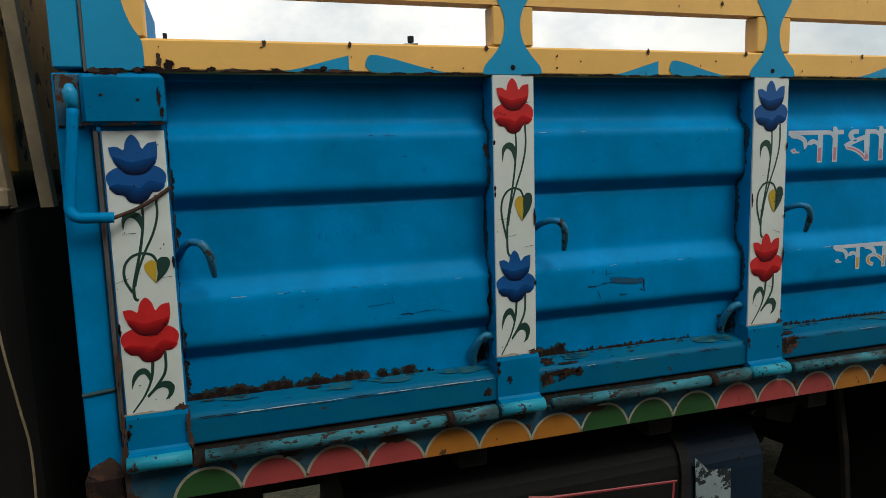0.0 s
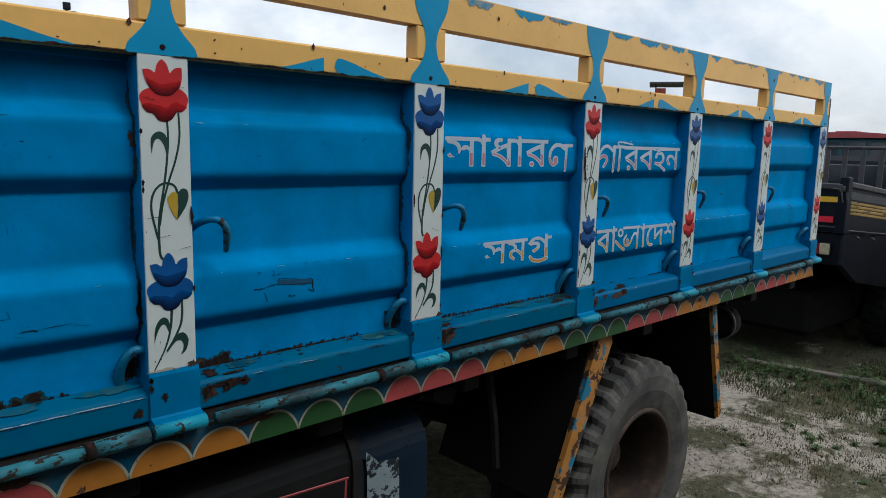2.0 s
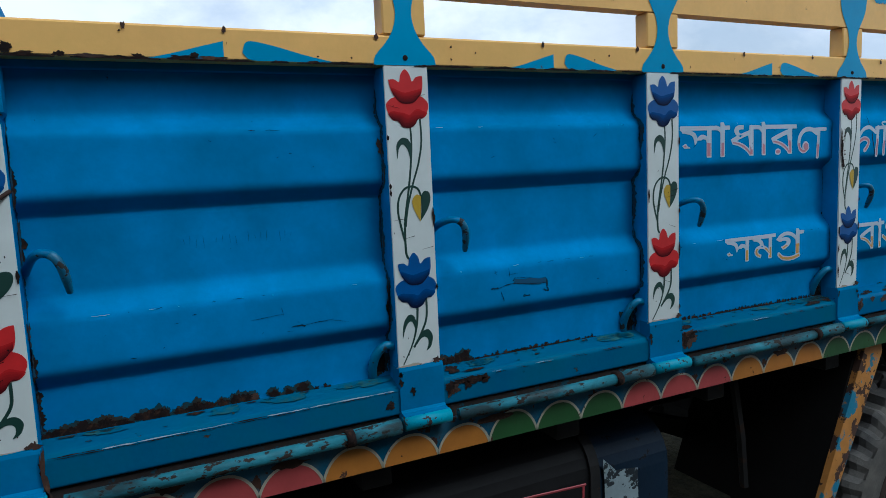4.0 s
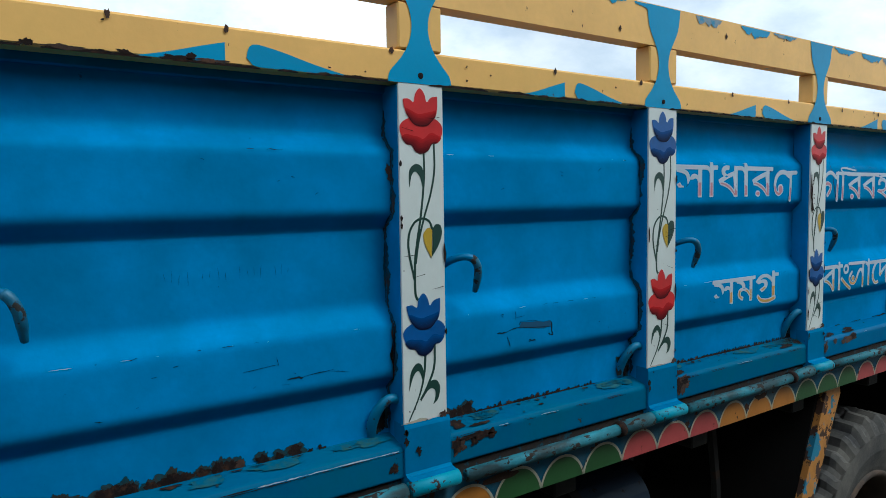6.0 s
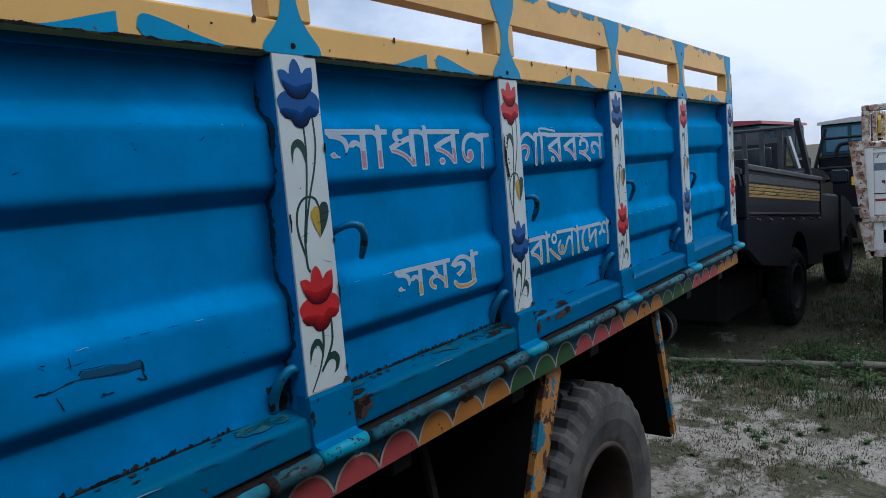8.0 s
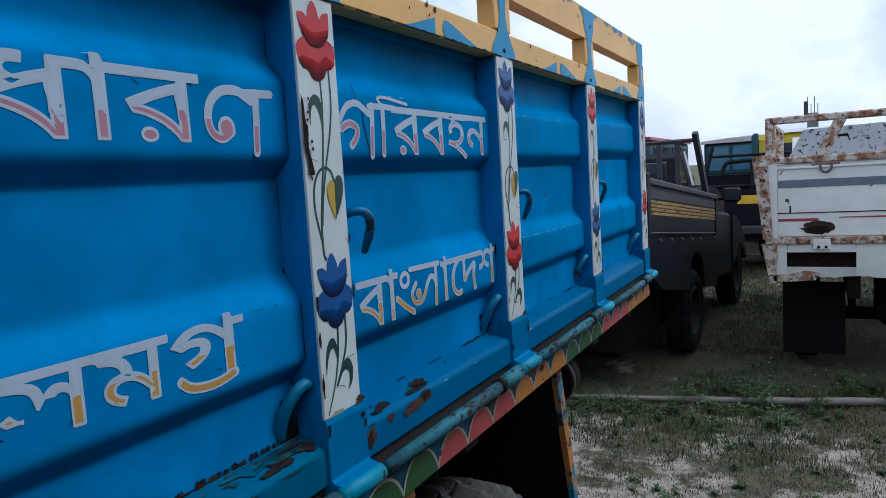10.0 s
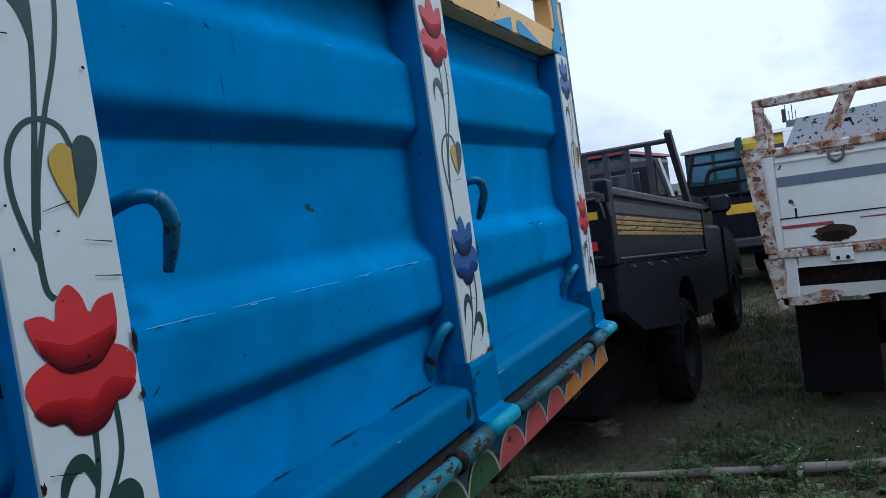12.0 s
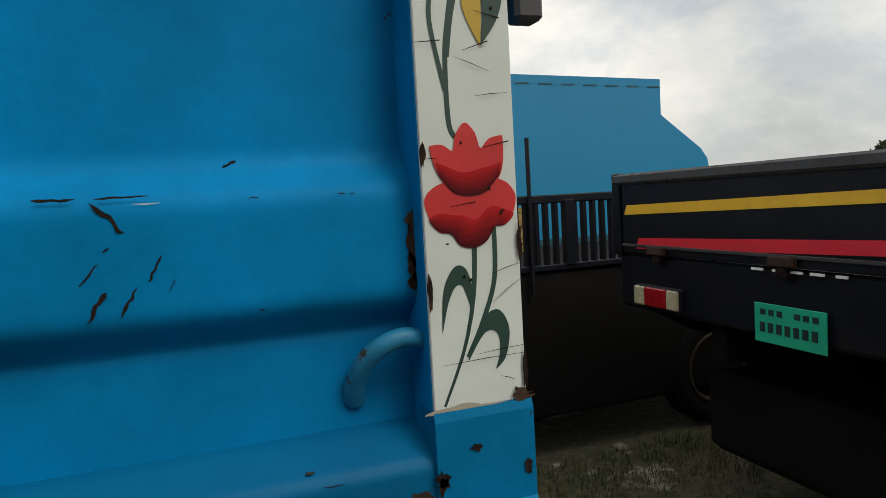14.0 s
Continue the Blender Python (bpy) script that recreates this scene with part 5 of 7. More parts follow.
for x0, z0, x1, z1, wide in ((0.857, 1.371, 0.880, 1.370, 0.0050), (0.876, 1.370, 0.912, 1.377, 0.0030), (0.908, 1.3775, 0.960, 1.371, 0.0022), (0.955, 1.371, 1.008, 1.368, 0.0020), (0.918, 1.389, 0.968, 1.385, 0.0016), (1.004, 1.381, 1.010, 1.350, 0.0060),
                             (0.995, 1.354, 1.010, 1.349, 0.0040), (0.942, 1.347, 0.962, 1.345, 0.0040), (0.884, 1.362, 0.892, 1.340, 0.0026), (0.906, 1.411, 0.908, 1.392, 0.0018), (0.900, 1.396, 0.930, 1.399, 0.0010), (0.915, 1.381, 0.922, 1.388, 0.0030)):
    scrape(1, x0, z0, x1, z1, wide * 0.8, PROUD, M_SCUFF)
for x0, z0, x1, z1, wide in ((0.344, 1.373, 0.403, 1.377, 0.0012), (0.400, 1.389, 0.404, 1.375, 0.0016), (0.415, 1.351, 0.447, 1.350, 0.0042), (0.445, 1.351, 0.502, 1.355, 0.0018), (0.500, 1.352, 0.531, 1.345, 0.0010), (0.408, 1.343, 0.420, 1.342, 0.0012)):
    scrape(0, x0, z0, x1, z1, wide * 0.8, PROUD, M_SCUFF)
for k in range(18):  # scratched marks low on the first hollow, nearly worn away
    xx = 0.24 + 0.0115 * k
    if k % 5 != 4:
        scrape(0, xx, 1.533 + 0.004 * math.sin(k * 2.1), xx + 0.002 * math.cos(k * 1.7), 1.517 + 0.005 * math.cos(k * 1.1), 0.0009, DEEP, M_BLUE_SHADE, 3)
# the last bay
for x0, z0, x1, z1, wide in ((3.850, 1.433, 3.872, 1.408, 0.0034), (3.855, 1.366, 3.842, 1.345, 0.0042), (3.877, 1.368, 3.864, 1.345, 0.0028), (3.896, 1.391, 3.885, 1.370, 0.0020), (3.852, 1.388, 3.838, 1.372, 0.0016), (3.905, 1.372, 3.899, 1.362, 0.0010),
                             (3.812, 1.4355, 3.840, 1.4362, 0.0024), (3.852, 1.4358, 3.892, 1.4365, 0.0016), (3.945, 1.455, 3.956, 1.461, 0.0030), (3.58, 1.70, 3.60, 1.692, 0.0016), (3.70, 1.395, 3.715, 1.402, 0.0020)):
    scrape(5, x0, z0, x1, z1, wide)
for z, h in ((1.405, 0.010), (1.385, 0.014), (1.365, 0.010), (1.352, 0.006)):
    flat_part("rust_streak", Shape().fan(blob(4.098, z, 0.005, h, z * 40, 20, 0.7), PROUD - 0.0012), M_RUST if z > 1.38 else M_RUST_DARK, PANELS[5], "brown rust in the joint")
for k, zz in ((4, 1.60), (4, 1.66), (4, 1.71)):  # cracks down the rib
    scrape(k, 2.93 + 0.05 * (zz - 1.6) * 10, zz, 2.931 + 0.05 * (zz - 1.6) * 10, zz - 0.03, 0.0008)
scrape(3, 2.158, 1.735, 2.186, 1.690, 0.0016)
scrape(3, 2.186, 1.690, 2.204, 1.622, 0.0030)
for u0, z0, u1, z1 in ((0.38, 1.540, 0.75, 1.528), (0.58, 1.507, 0.93, 1.510), (0.03, 1.455, 0.18, 1.455), (0.65, 1.354, 0.98, 1.362), (0.67, 1.330, 1.0, 1.349), (0.10, 1.280, 1.0, 1.282), (0.48, 1.286, 1.0, 1.289), (0.72, 1.264, 0.87, 1.259)):
    a, b = POSTS[6][0] + 0.089 * u0, POSTS[6][0] + 0.089 * u1
    flat_part("scratch", Shape().ribbon([(a, z0), ((a + b) / 2, (z0 + z1) / 2 + 0.0006), (b, z1)], [0.0002, 0.0007, 0.0003], -0.0033), M_RUST_DARK, ALL_POSTS[6])
# rust over the cap box and the start of the rail
for n, (xx, zz, rx, rz) in enumerate(((-0.118, 1.839, 0.012, 0.005), (-0.085, 1.838, 0.026, 0.006), (-0.045, 1.840, 0.016, 0.005), (-0.022, 1.842, 0.020, 0.007), (-0.012, 1.856, 0.006, 0.014), (0.004, 1.850, 0.010, 0.010), (0.030, 1.841, 0.022, 0.004), (0.075, 1.842, 0.010, 0.006), (0.120, 1.841, 0.030, 0.004), (0.19, 1.842, 0.012, 0.005), (0.255, 1.841, 0.026, 0.005), (0.278, 1.845, 0.008, 0.006), (0.31, 1.842, 0.03, 0.004))):
    flat_part("rust_patch", Shape().fan(flake(xx, zz, rx, rz, n * 3.3 + 0.4), -0.0026), M_RUST_DARK if n % 4 else M_RUST, lower_rail, "dark rust along the rail's edge")
for n, (xx, zz, rx, rz) in enumerate(((-0.135, 1.746, 0.010, 0.003), (-0.08, 1.745, 0.030, 0.003), (-0.022, 1.747, 0.016, 0.004), (-0.016, 1.79, 0.003, 0.022), (-0.012, 1.765, 0.004, 0.012), (-0.05, 1.787, 0.004, 0.003), (-0.10, 1.831, 0.018, 0.003))):
    flat_part("rust_chip", Shape().fan(flake(xx, zz, rx, rz, n * 5.1 + 0.7), -0.0192), M_RUST_DARK, truck, "dark rust on the cap box's edge")
# rust down the joint beside the first post
for z0, z1 in ((1.185, 1.290), (1.315, 1.375), (1.60, 1.68)):
    m = int((z1 - z0) / 0.003)
    deep = DEEP if z0 < 1.3 else PROUD
    wide = [0.010 * min(1, 4 * i / m, 4 * (m - i) / m) * (0.35 + 0.9 * abs(noise.noise((z0 * 9, i * 0.35, 2.0))) + 0.7 * abs(noise.noise((z0 * 7, i * 1.1, 5.0)))) for i in range(m + 1)]
    x = POSTS[0][1] + 0.001
    flat_part("rust_streak", Shape().add([(p, deep - 0.0014, z0 + 0.003 * i) for i in range(m + 1) for p in (x, x + wide[i])], [(2 * i, 2 * i + 1, 2 * i + 3, 2 * i + 2) for i in range(m)]), M_RUST_DARK, PANELS[0], "dark rust in the joint")
# rust round the first corner
for xx, zz, rx, rz in ((-0.122, 1.12, 0.006, 0.05), (-0.121, 1.20, 0.005, 0.03), (-0.120, 1.30, 0.004, 0.04), (-0.008, 1.17, 0.005, 0.045), (-0.010, 1.13, 0.009, 0.02)):
    flat_part("rust_patch", Shape().fan(blob(xx, zz, rx, rz, zz * 30 + xx, 24, 0.7), -0.0140), M_RUST, PANELS[0], "brown rust in the corner")
# a hole burnt by rust in the sill, and flakes on its front: bay, centre, half width, half height, material
for k, cx, cz, rx, rz, paint in ((1, 0.742, 1.176, 0.022, 0.024, M_RUST), (1, 0.738, 1.176, 0.014, 0.020, M_RUST_DARK), (1, 0.790, 1.187, 0.045, 0.009, M_RUST_DARK), (1, 0.778, 1.178, 0.010, 0.012, M_RUST_DARK), (1, 0.822, 1.184, 0.012, 0.011, M_RUST_DARK),
                                 (2, 1.418, 1.180, 0.032, 0.027, M_RUST), (2, 1.404, 1.180, 0.014, 0.022, M_RUST_DARK), (2, 1.430, 1.186, 0.016, 0.008, M_RUST_DARK), (2, 1.440, 1.194, 0.014, 0.004, M_RUST_DARK),
                                 (3, 2.116, 1.178, 0.016, 0.018, M_RUST), (3, 2.112, 1.172, 0.010, 0.016, M_RUST_DARK), (3, 2.176, 1.188, 0.012, 0.010, M_RUST), (3, 2.270, 1.186, 0.046, 0.014, M_RUST), (3, 2.292, 1.190, 0.022, 0.011, M_RUST_DARK), (3, 2.225, 1.180, 0.014, 0.010, M_RUST),
                                 (5, 4.085, 1.168, 0.014, 0.008, M_RUST), (0, 0.600, 1.165, 0.010, 0.012, M_RUST_DARK), (4, 3.360, 1.170, 0.008, 0.014, M_RUST_DARK)):
    flat_part("rust_patch", Shape().fan(flake(cx, cz, rx, rz, cx * 37 + cz), -0.0020 - 0.0003 * (paint is M_RUST_DARK)), paint, PANELS[k], "flaking brown rust")
for k, cx, down, rx, rs in ((3, 2.296, 0.6, 0.028, 0.50), (3, 2.275, 0.85, 0.040, 0.3), (3, 2.175, 0.7, 0.018, 0.3), (3, 2.150, 0.9, 0.016, 0.2), (1, 0.755, 0.5, 0.020, 0.5), (1, 0.80, 0.9, 0.028, 0.15), (2, 1.42, 0.8, 0.022, 0.3), (2, 1.97, 0.4, 0.02, 0.4), (2, 1.93, 0.7, 0.022, 0.45), (2, 1.955, 0.3, 0.026, 0.4), (2, 1.985, 0.6, 0.014, 0.5), (2, 1.90, 0.9, 0.02, 0.2)):
    slope_flake(PANELS[k], cx, down, rx, rs, cx * 11, M_RUST_DARK)
# paint torn off the edge of the fourth post
flat_part("paint_tear", Shape().fan([(2.006, 1.700), (2.011, 1.690), (2.012, 1.668), (2.017, 1.650), (2.015, 1.628), (2.021, 1.605), (2.025, 1.590), (2.014, 1.588), (2.011, 1.612), (2.006, 1.630)], -0.0036), M_RUST_DARK, ALL_POSTS[3], "black tear in the white paint")
for n in range(12):
    flat_part("rust_chip", Shape().fan(blob(2.018 + 0.010 * noise.noise((n * 1.3, 0.5, 0.1)), 1.585 + 0.010 * n, 0.002, 0.003, n + 0.5, 14, 0.8), -0.0035), M_RUST, ALL_POSTS[3])


# --- front corner ---
front = part("corner_sheet", Shape().box((-0.186, 0.006, 1.085), (-0.130, 0.05, 1.835), 0.003), M_BLUE, truck, "blue corner sheet")
part("corner_sheet", Shape().box((-0.182, 0.002, 1.842), (-0.134, 0.05, 2.25), 0.003), M_BLUE_TOP, truck, "light blue upper corner sheet")
part("seam_strip", Shape().box((-0.133, -0.002, 1.836), (-0.1285, 0.03, 2.25)), M_STEEL, front)
part("edge_strip", Shape().box((-0.127, -0.008, 1.19), (-0.120, 0.02, 1.735), 0.001), M_STEEL, front, "bare steel edge strip")
part("weld_bead", Shape().tube([(-0.186, 0.006, 1.262), (-0.131, 0.006, 1.268)], 0.004, 8), M_BLUE_SCRAPED, front)
cap = part("cap_box", Shape().box((-0.141, -0.018, 1.744), (-0.006, 0.05, 1.832), 0.007), M_FOOT, truck, "chipped blue cap box over the corner post")
for k in range(6):
    rng = random.Random(300 + k)
    flat_part("rust_chip", Shape().fan(blob(rng.uniform(-0.13, -0.01), rng.choice((1.747, 1.83, rng.uniform(1.75, 1.83))), rng.uniform(0.001, 0.006), 0.002, k), -0.0190), M_RUST_DARK, cap)
part("recess_plate", Shape().box((-0.182, 0.0, 1.742), (-0.142, 0.012, 1.832), 0.002), M_BLUE_WORN, truck, "rusting blue recess behind the latch")
latch = part("latch_bar", Shape().tube(spline([(-0.153, -0.022, 1.772), (-0.160, -0.024, 1.70), (-0.170, -0.024, 1.62), (-0.170, -0.026, 1.600), (-0.160, -0.030, 1.588), (-0.135, -0.030, 1.586), (-0.103, -0.028, 1.585)], False, 5), 0.0095, 10), M_BLUE, truck, "bent blue latch bar", True)
part("knob", Shape().tube([(-0.152, -0.020, 1.768), (-0.153, -0.026, 1.785), (-0.154, -0.028, 1.80), (-0.154, -0.026, 1.812)], [0.007, 0.011, 0.012, 0.006], 10), M_BLUE_TOP, latch, "light blue knob", True)
part("strap", Shape().tube(spline([(-0.104, -0.026, 1.584), (-0.07, -0.012, 1.596), (-0.04, -0.008, 1.612), (-0.010, 0.0, 1.632)], False, 4), 0.0035, 8), M_RUST, latch, "thin rusty strap", True)
part("corner_bracket", Shape().box((-0.196, 0.0, 1.05), (-0.128, 0.05, 1.105), 0.006), M_RUST_DARK, truck, "rusted corner bracket")
flat_part("rust_patch", Shape().fan(blob(-0.158, 1.11, 0.03, 0.022, 3.7), 0.003), M_RUST, front)

# --- load bed, far side, ends ---
part("load_floor", Shape().box((-0.12, 0.05, 1.105), (4.18, 2.02, 1.150), 0.004), M_BED, truck, "worn wooden load floor")
part("far_side", Shape().prism([(2.02, 1.10), (2.02, 1.60), (1.99, 1.62), (1.99, 1.70), (2.02, 1.72), (2.02, 2.06), (2.06, 2.06), (2.06, 1.10)], -0.12, 4.18), M_BLUE, truck, "blue far side of the load bed")
part("headboard", Shape().box((-0.17, 0.05, 1.105), (-0.13, 2.06, 2.30), 0.006), M_BLUE, truck, "blue headboard behind the cab")
part("tailgate", Shape().box((4.150, 0.06, 1.105), (4.186, 2.02, 1.90), 0.006), M_BLUE, truck, "blue tailgate")
part("tail_bar", Shape().box((4.200, 0.004, 1.575), (4.228, 0.030, 1.99), 0.004), M_PGREY, truck, "dark grey bar hanging at the tail corner")
part("tail_bar_pin", Shape().tube([(4.18, 0.02, 1.95), (4.21, 0.02, 1.95)], 0.008, 8), M_RUST, truck)

# --- chassis and what hangs beneath the bed ---
for y in (0.62, 1.38):
    part("chassis_rail", Shape().box((-1.9, y, 0.72), (4.1, y + 0.08, 0.94), 0.006), M_BLACK, truck, "black chassis rail")
for k in range(9):
    x = 0.05 + 0.5 * k
    part("cross_member", Shape().box((x, 0.06, 0.97), (x + 0.07, 2.0, 1.10), 0.004), M_BLACK, truck, "black cross member")
for y in (0.30, 0.95, 1.65):
    part("bearer", Shape().box((-0.1, y, 0.94), (4.15, y + 0.09, 0.975), 0.004), M_BLACK, truck)


def rounded(y0, y1, z0, z1, r, n=6):
    out = []
    for cy, cz, a in ((y1 - r, z1 - r, 0), (y0 + r, z1 - r, 90), (y0 + r, z0 + r, 180), (y1 - r, z0 + r, 270)):
        out += [(cy + r * math.cos(radians(a + 90 * i / n)), cz + r * math.sin(radians(a + 90 * i / n))) for i in range(n + 1)]
    return out


tank = part("fuel_tank", Shape().prism(rounded(0.10, 0.58, 0.42, 0.93, 0.10), 0.30, 1.20), M_TANK, truck, "black fuel tank with red lettering")
part("tank_end", Shape().prism(rounded(0.115, 0.57, 0.44, 0.915, 0.11), 1.20, 1.46), M_TANK_BLUE, tank, "dark blue battery box end")
part("strap", Shape().prism(rounded(0.092, 0.588, 0.412, 0.938, 0.105), 1.175, 1.205), M_BLACK, tank)
flat_part("paint_patch", Shape().fan([(1.235, 0.58), (1.232, 0.80), (1.228, 0.865), (1.27, 0.825), (1.345, 0.815), (1.35, 0.58)], 0.108), M_TANK_WHITE, tank, "peeling white paint on the box")
for a, b in (((0.74, 0.846), (0.80, 0.836)), ((0.80, 0.836), (1.00, 0.825)), ((1.00, 0.825), (1.165, 0.815)), ((1.158, 0.815), (1.15, 0.68)), ((0.95, 0.80), (0.95, 0.66))):
    part("red_bar", Shape().tube([(a[0], 0.103, a[1]), (b[0], 0.103, b[1])], 0.005, 6), M_TRED, tank, "red painted lettering bar")


def wheel(parent, x, y, z, r, wide, rim, name="wheel", lugs=48, dish=0.09, rubber=None, steel=None):
    """A wheel whose outer face looks towards -y; y is that face."""
    holder = new(name)
    holder.parent = parent
    holder.location = (x, y + wide / 2, z)
    h = wide / 2
    prof = [(rim, -h * 0.62), (rim + 0.012, -h * 0.80), (rim + 0.03, -h * 0.86), (rim + (r - rim) * 0.45, -h * 1.0), (rim + (r - rim) * 0.72, -h * 0.98), (r - 0.040, -h * 0.90), (r - 0.016, -h * 0.80), (r, -h * 0.66), (r + 0.004, -h * 0.14),
            (r + 0.001, -h * 0.08), (r + 0.001, h * 0.08), (r + 0.004, h * 0.14), (r, h * 0.66), (r - 0.016, h * 0.80), (r - 0.040, h * 0.90), (rim + (r - rim) * 0.45, h), (rim + 0.012, h * 0.80), (rim, h * 0.62)]
    s = Shape().tyre(prof, (5, 15), lugs * 4, 0.020 if lugs > 24 else 0.012 if lugs > 20 else 0.008)
    part("tyre", s, rubber or M_TYRE, holder, "dusty black rubber tyre")
    rp = [(rim + 0.016, -h * 0.80), (rim + 0.010, -h * 0.90), (rim - 0.004, -h * 0.86), (rim - 0.014, -h * 0.6), (rim - 0.022, dish - h * 0.2), (rim * 0.88, dish + h * 0.2), (rim * 0.80, dish + h * 0.25), (rim * 0.62, dish + h * 0.15), (rim * 0.48, dish + h * 0.1), (rim * 0.44, dish - h * 0.1), (rim * 0.36, dish - h * 0.2), (rim * 0.30, dish - h * 0.5), (rim * 0.2, dish - h * 0.62), (0.0, dish - h * 0.65)]
    part("rim", Shape().lathe(rp, (0, 0, 0), 1, 40), steel or M_RIM, holder, "rusty brown steel rim", True)
    for k in range(6):
        a = 2 * math.pi * k / 6 + 0.3
        c = (rim * 0.55 * math.cos(a), dish - 0.005, rim * 0.55 * math.sin(a))
        part("wheel_nut", Shape().lathe([(0.0, -0.03), (0.012, -0.028), (0.014, 0.0), (0.014, 0.02)], c, 1, 8), M_RUST_DARK, holder)
    return holder


wheel(truck, 2.545, 0.02, 0.434, 0.432, 0.225, 0.226, lugs=32)
wheel(truck, 2.56, 0.29, 0.450, 0.448, 0.215, 0.252, lugs=24, dish=0.0, rubber=M_TYRE_DARK)
wheel(truck, 2.56, 1.52, 0.462, 0.458, 0.215, 0.252, lugs=24, rubber=M_TYRE_DARK)
wheel(truck, 2.56, 1.79, 0.462, 0.458, 0.215, 0.252, lugs=24, rubber=M_TYRE_DARK)
wheel(truck, -1.35, 0.10, 0.462, 0.458, 0.215, 0.252, lugs=24, rubber=M_TYRE_DARK)
wheel(truck, -1.35, 1.72, 0.462, 0.458, 0.215, 0.252, lugs=24, rubber=M_TYRE_DARK)
part("axle", Shape().tube([(2.56, 0.20, 0.462), (2.56, 0.9, 0.462), (2.56, 0.95, 0.462), (2.56, 1.1, 0.462), (2.56, 1.15, 0.462), (2.56, 1.9, 0.462)], [0.06, 0.06, 0.16, 0.16, 0.06, 0.06], 12), M_BLACK, truck, "black rear axle")
part("axle", Shape().tube([(-1.35, 0.2, 0.462), (-1.35, 1.85, 0.462)], 0.045, 10), M_BLACK, truck)
for y in (0.60, 1.40):
    part("leaf_spring", Shape().prism([(1.75, 0.74), (2.1, 0.62), (2.56, 0.56), (3.0, 0.62), (3.35, 0.74), (3.35, 0.70), (3.0, 0.54), (2.56, 0.46), (2.1, 0.54), (1.75, 0.70)], y, y + 0.08, 1), M_BLACK, truck)

# mudguard brackets and flaps
brace = part("mudguard_brace", Shape().prism([(2.205, 1.045), (2.275, 1.045), (2.285, 1.00), (2.012, 0.46), (1.960, 0.48)], 0.030, 0.050, 1), M_BRACKET, truck, "flaking orange mudguard brace")
part("mudguard_brace", Shape().prism([(3.066, 1.04), (3.108, 1.04), (3.246, 0.490), (3.222, 0.470)], 0.030, 0.048, 1), M_BRACKET, truck, "flaking orange mudguard brace")
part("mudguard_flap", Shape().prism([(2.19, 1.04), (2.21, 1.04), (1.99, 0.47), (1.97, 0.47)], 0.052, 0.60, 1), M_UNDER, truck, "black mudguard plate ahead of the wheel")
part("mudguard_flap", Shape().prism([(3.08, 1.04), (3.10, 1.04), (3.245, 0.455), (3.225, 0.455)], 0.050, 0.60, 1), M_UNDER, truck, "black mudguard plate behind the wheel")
part("stay", Shape().tube([(1.72, 0.12, 1.0), (1.78, 0.14, 0.80), (1.82, 0.16, 0.62)], 0.014, 6), M_BLACK, truck)
lamp = part("tail_lamp", Shape().lathe([(0.0, -0.05), (0.075, -0.05), (0.085, -0.03), (0.085, 0.03), (0.06, 0.06), (0.0, 0.07)], (3.66, 0.24, 0.82), 0, 24), M_BLACK, truck, "round black lamp under the bed", True)
part("lamp_rim", Shape().lathe([(0.078, -0.056), (0.090, -0.056), (0.090, -0.040), (0.078, -0.040), (0.078, -0.056)], (3.66, 0.24, 0.82), 0, 24), M_STEEL, lamp, "grey lamp rim", True)
part("lamp_hanger", Shape().box((3.645, 0.225, 0.89), (3.675, 0.255, 0.98), 0.003), M_BLACK, lamp)

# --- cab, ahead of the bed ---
cab = part("cab", Shape().box((-2.0, 0.14, 0.60), (-0.30, 2.0, 1.62), 0.03), M_UNDER, truck, "near-black lower half of the wooden cab")
part("cab_top", Shape().box((-1.9, 0.18, 1.62), (-0.30, 1.96, 2.45), 0.05), M_OCHRE, cab, "faded ochre upper half of the wooden cab")
for k in range(5):
    x = -0.235 - 0.075 * k - (0.25 * (k - 2) if k > 2 else 0)
    part("trim_post", Shape().prism([(x - 0.082, 2.42), (x - 0.056, 2.42), (x + 0.010, 1.60), (x - 0.012, 1.60)], 0.130 + 0.02 * k, 0.175 + 0.02 * k, 1), M_TRIM, cab, "cream wooden trim")
for k in range(3):
    x = -0.33 - 0.40 * k
    part("cab_window", Shape().box((x - 0.10 - 0.2 * (k > 0), 0.165, 1.72), (x, 0.185, 2.08), 0.004), M_GLASS, cab, "dark cab window")
    part("cab_panel", Shape().box((x - 0.10, 0.160, 2.14), (x, 0.182, 2.36), 0.006), M_TRIM, cab, "cream painted panel")
part("trim_rail", Shape().box((-1.95, 0.125, 1.60), (-0.30, 0.17, 1.64), 0.006), M_TRIM, cab, "cream wooden trim")
part("under_step", Shape().box((-1.0, 0.10, 0.45), (-0.3, 0.5, 0.72), 0.02), M_UNDER, cab)
part("hanging_wire", Shape().tube(spline([(-0.315, 0.06, 1.55), (-0.318, 0.05, 1.40), (-0.300, 0.05, 1.25), (-0.290, 0.06, 1.15), (-0.292, 0.06, 1.00)], False, 4), 0.0025, 6), M_TRIM, cab, "loose pale wire")


# ---- the black pickup behind the truck ----
pickup = thing("pickup_truck", "dusty black pickup with yellow and red stripes, nose low", "pickup truck", pose(5.75, 0.33, 0, 0, 0, -3.0))
LEAN = -0.096


def sunk(shape):
    """The pickup's body hangs lower towards its nose."""
    shape.v = [(x, y, z + LEAN * x) for x, y, z in shape.v]
    return shape


def pk(name, shape, material, parent=None, label="", smooth=False):
    return part(name, sunk(shape), material, parent or pickup, label, smooth)


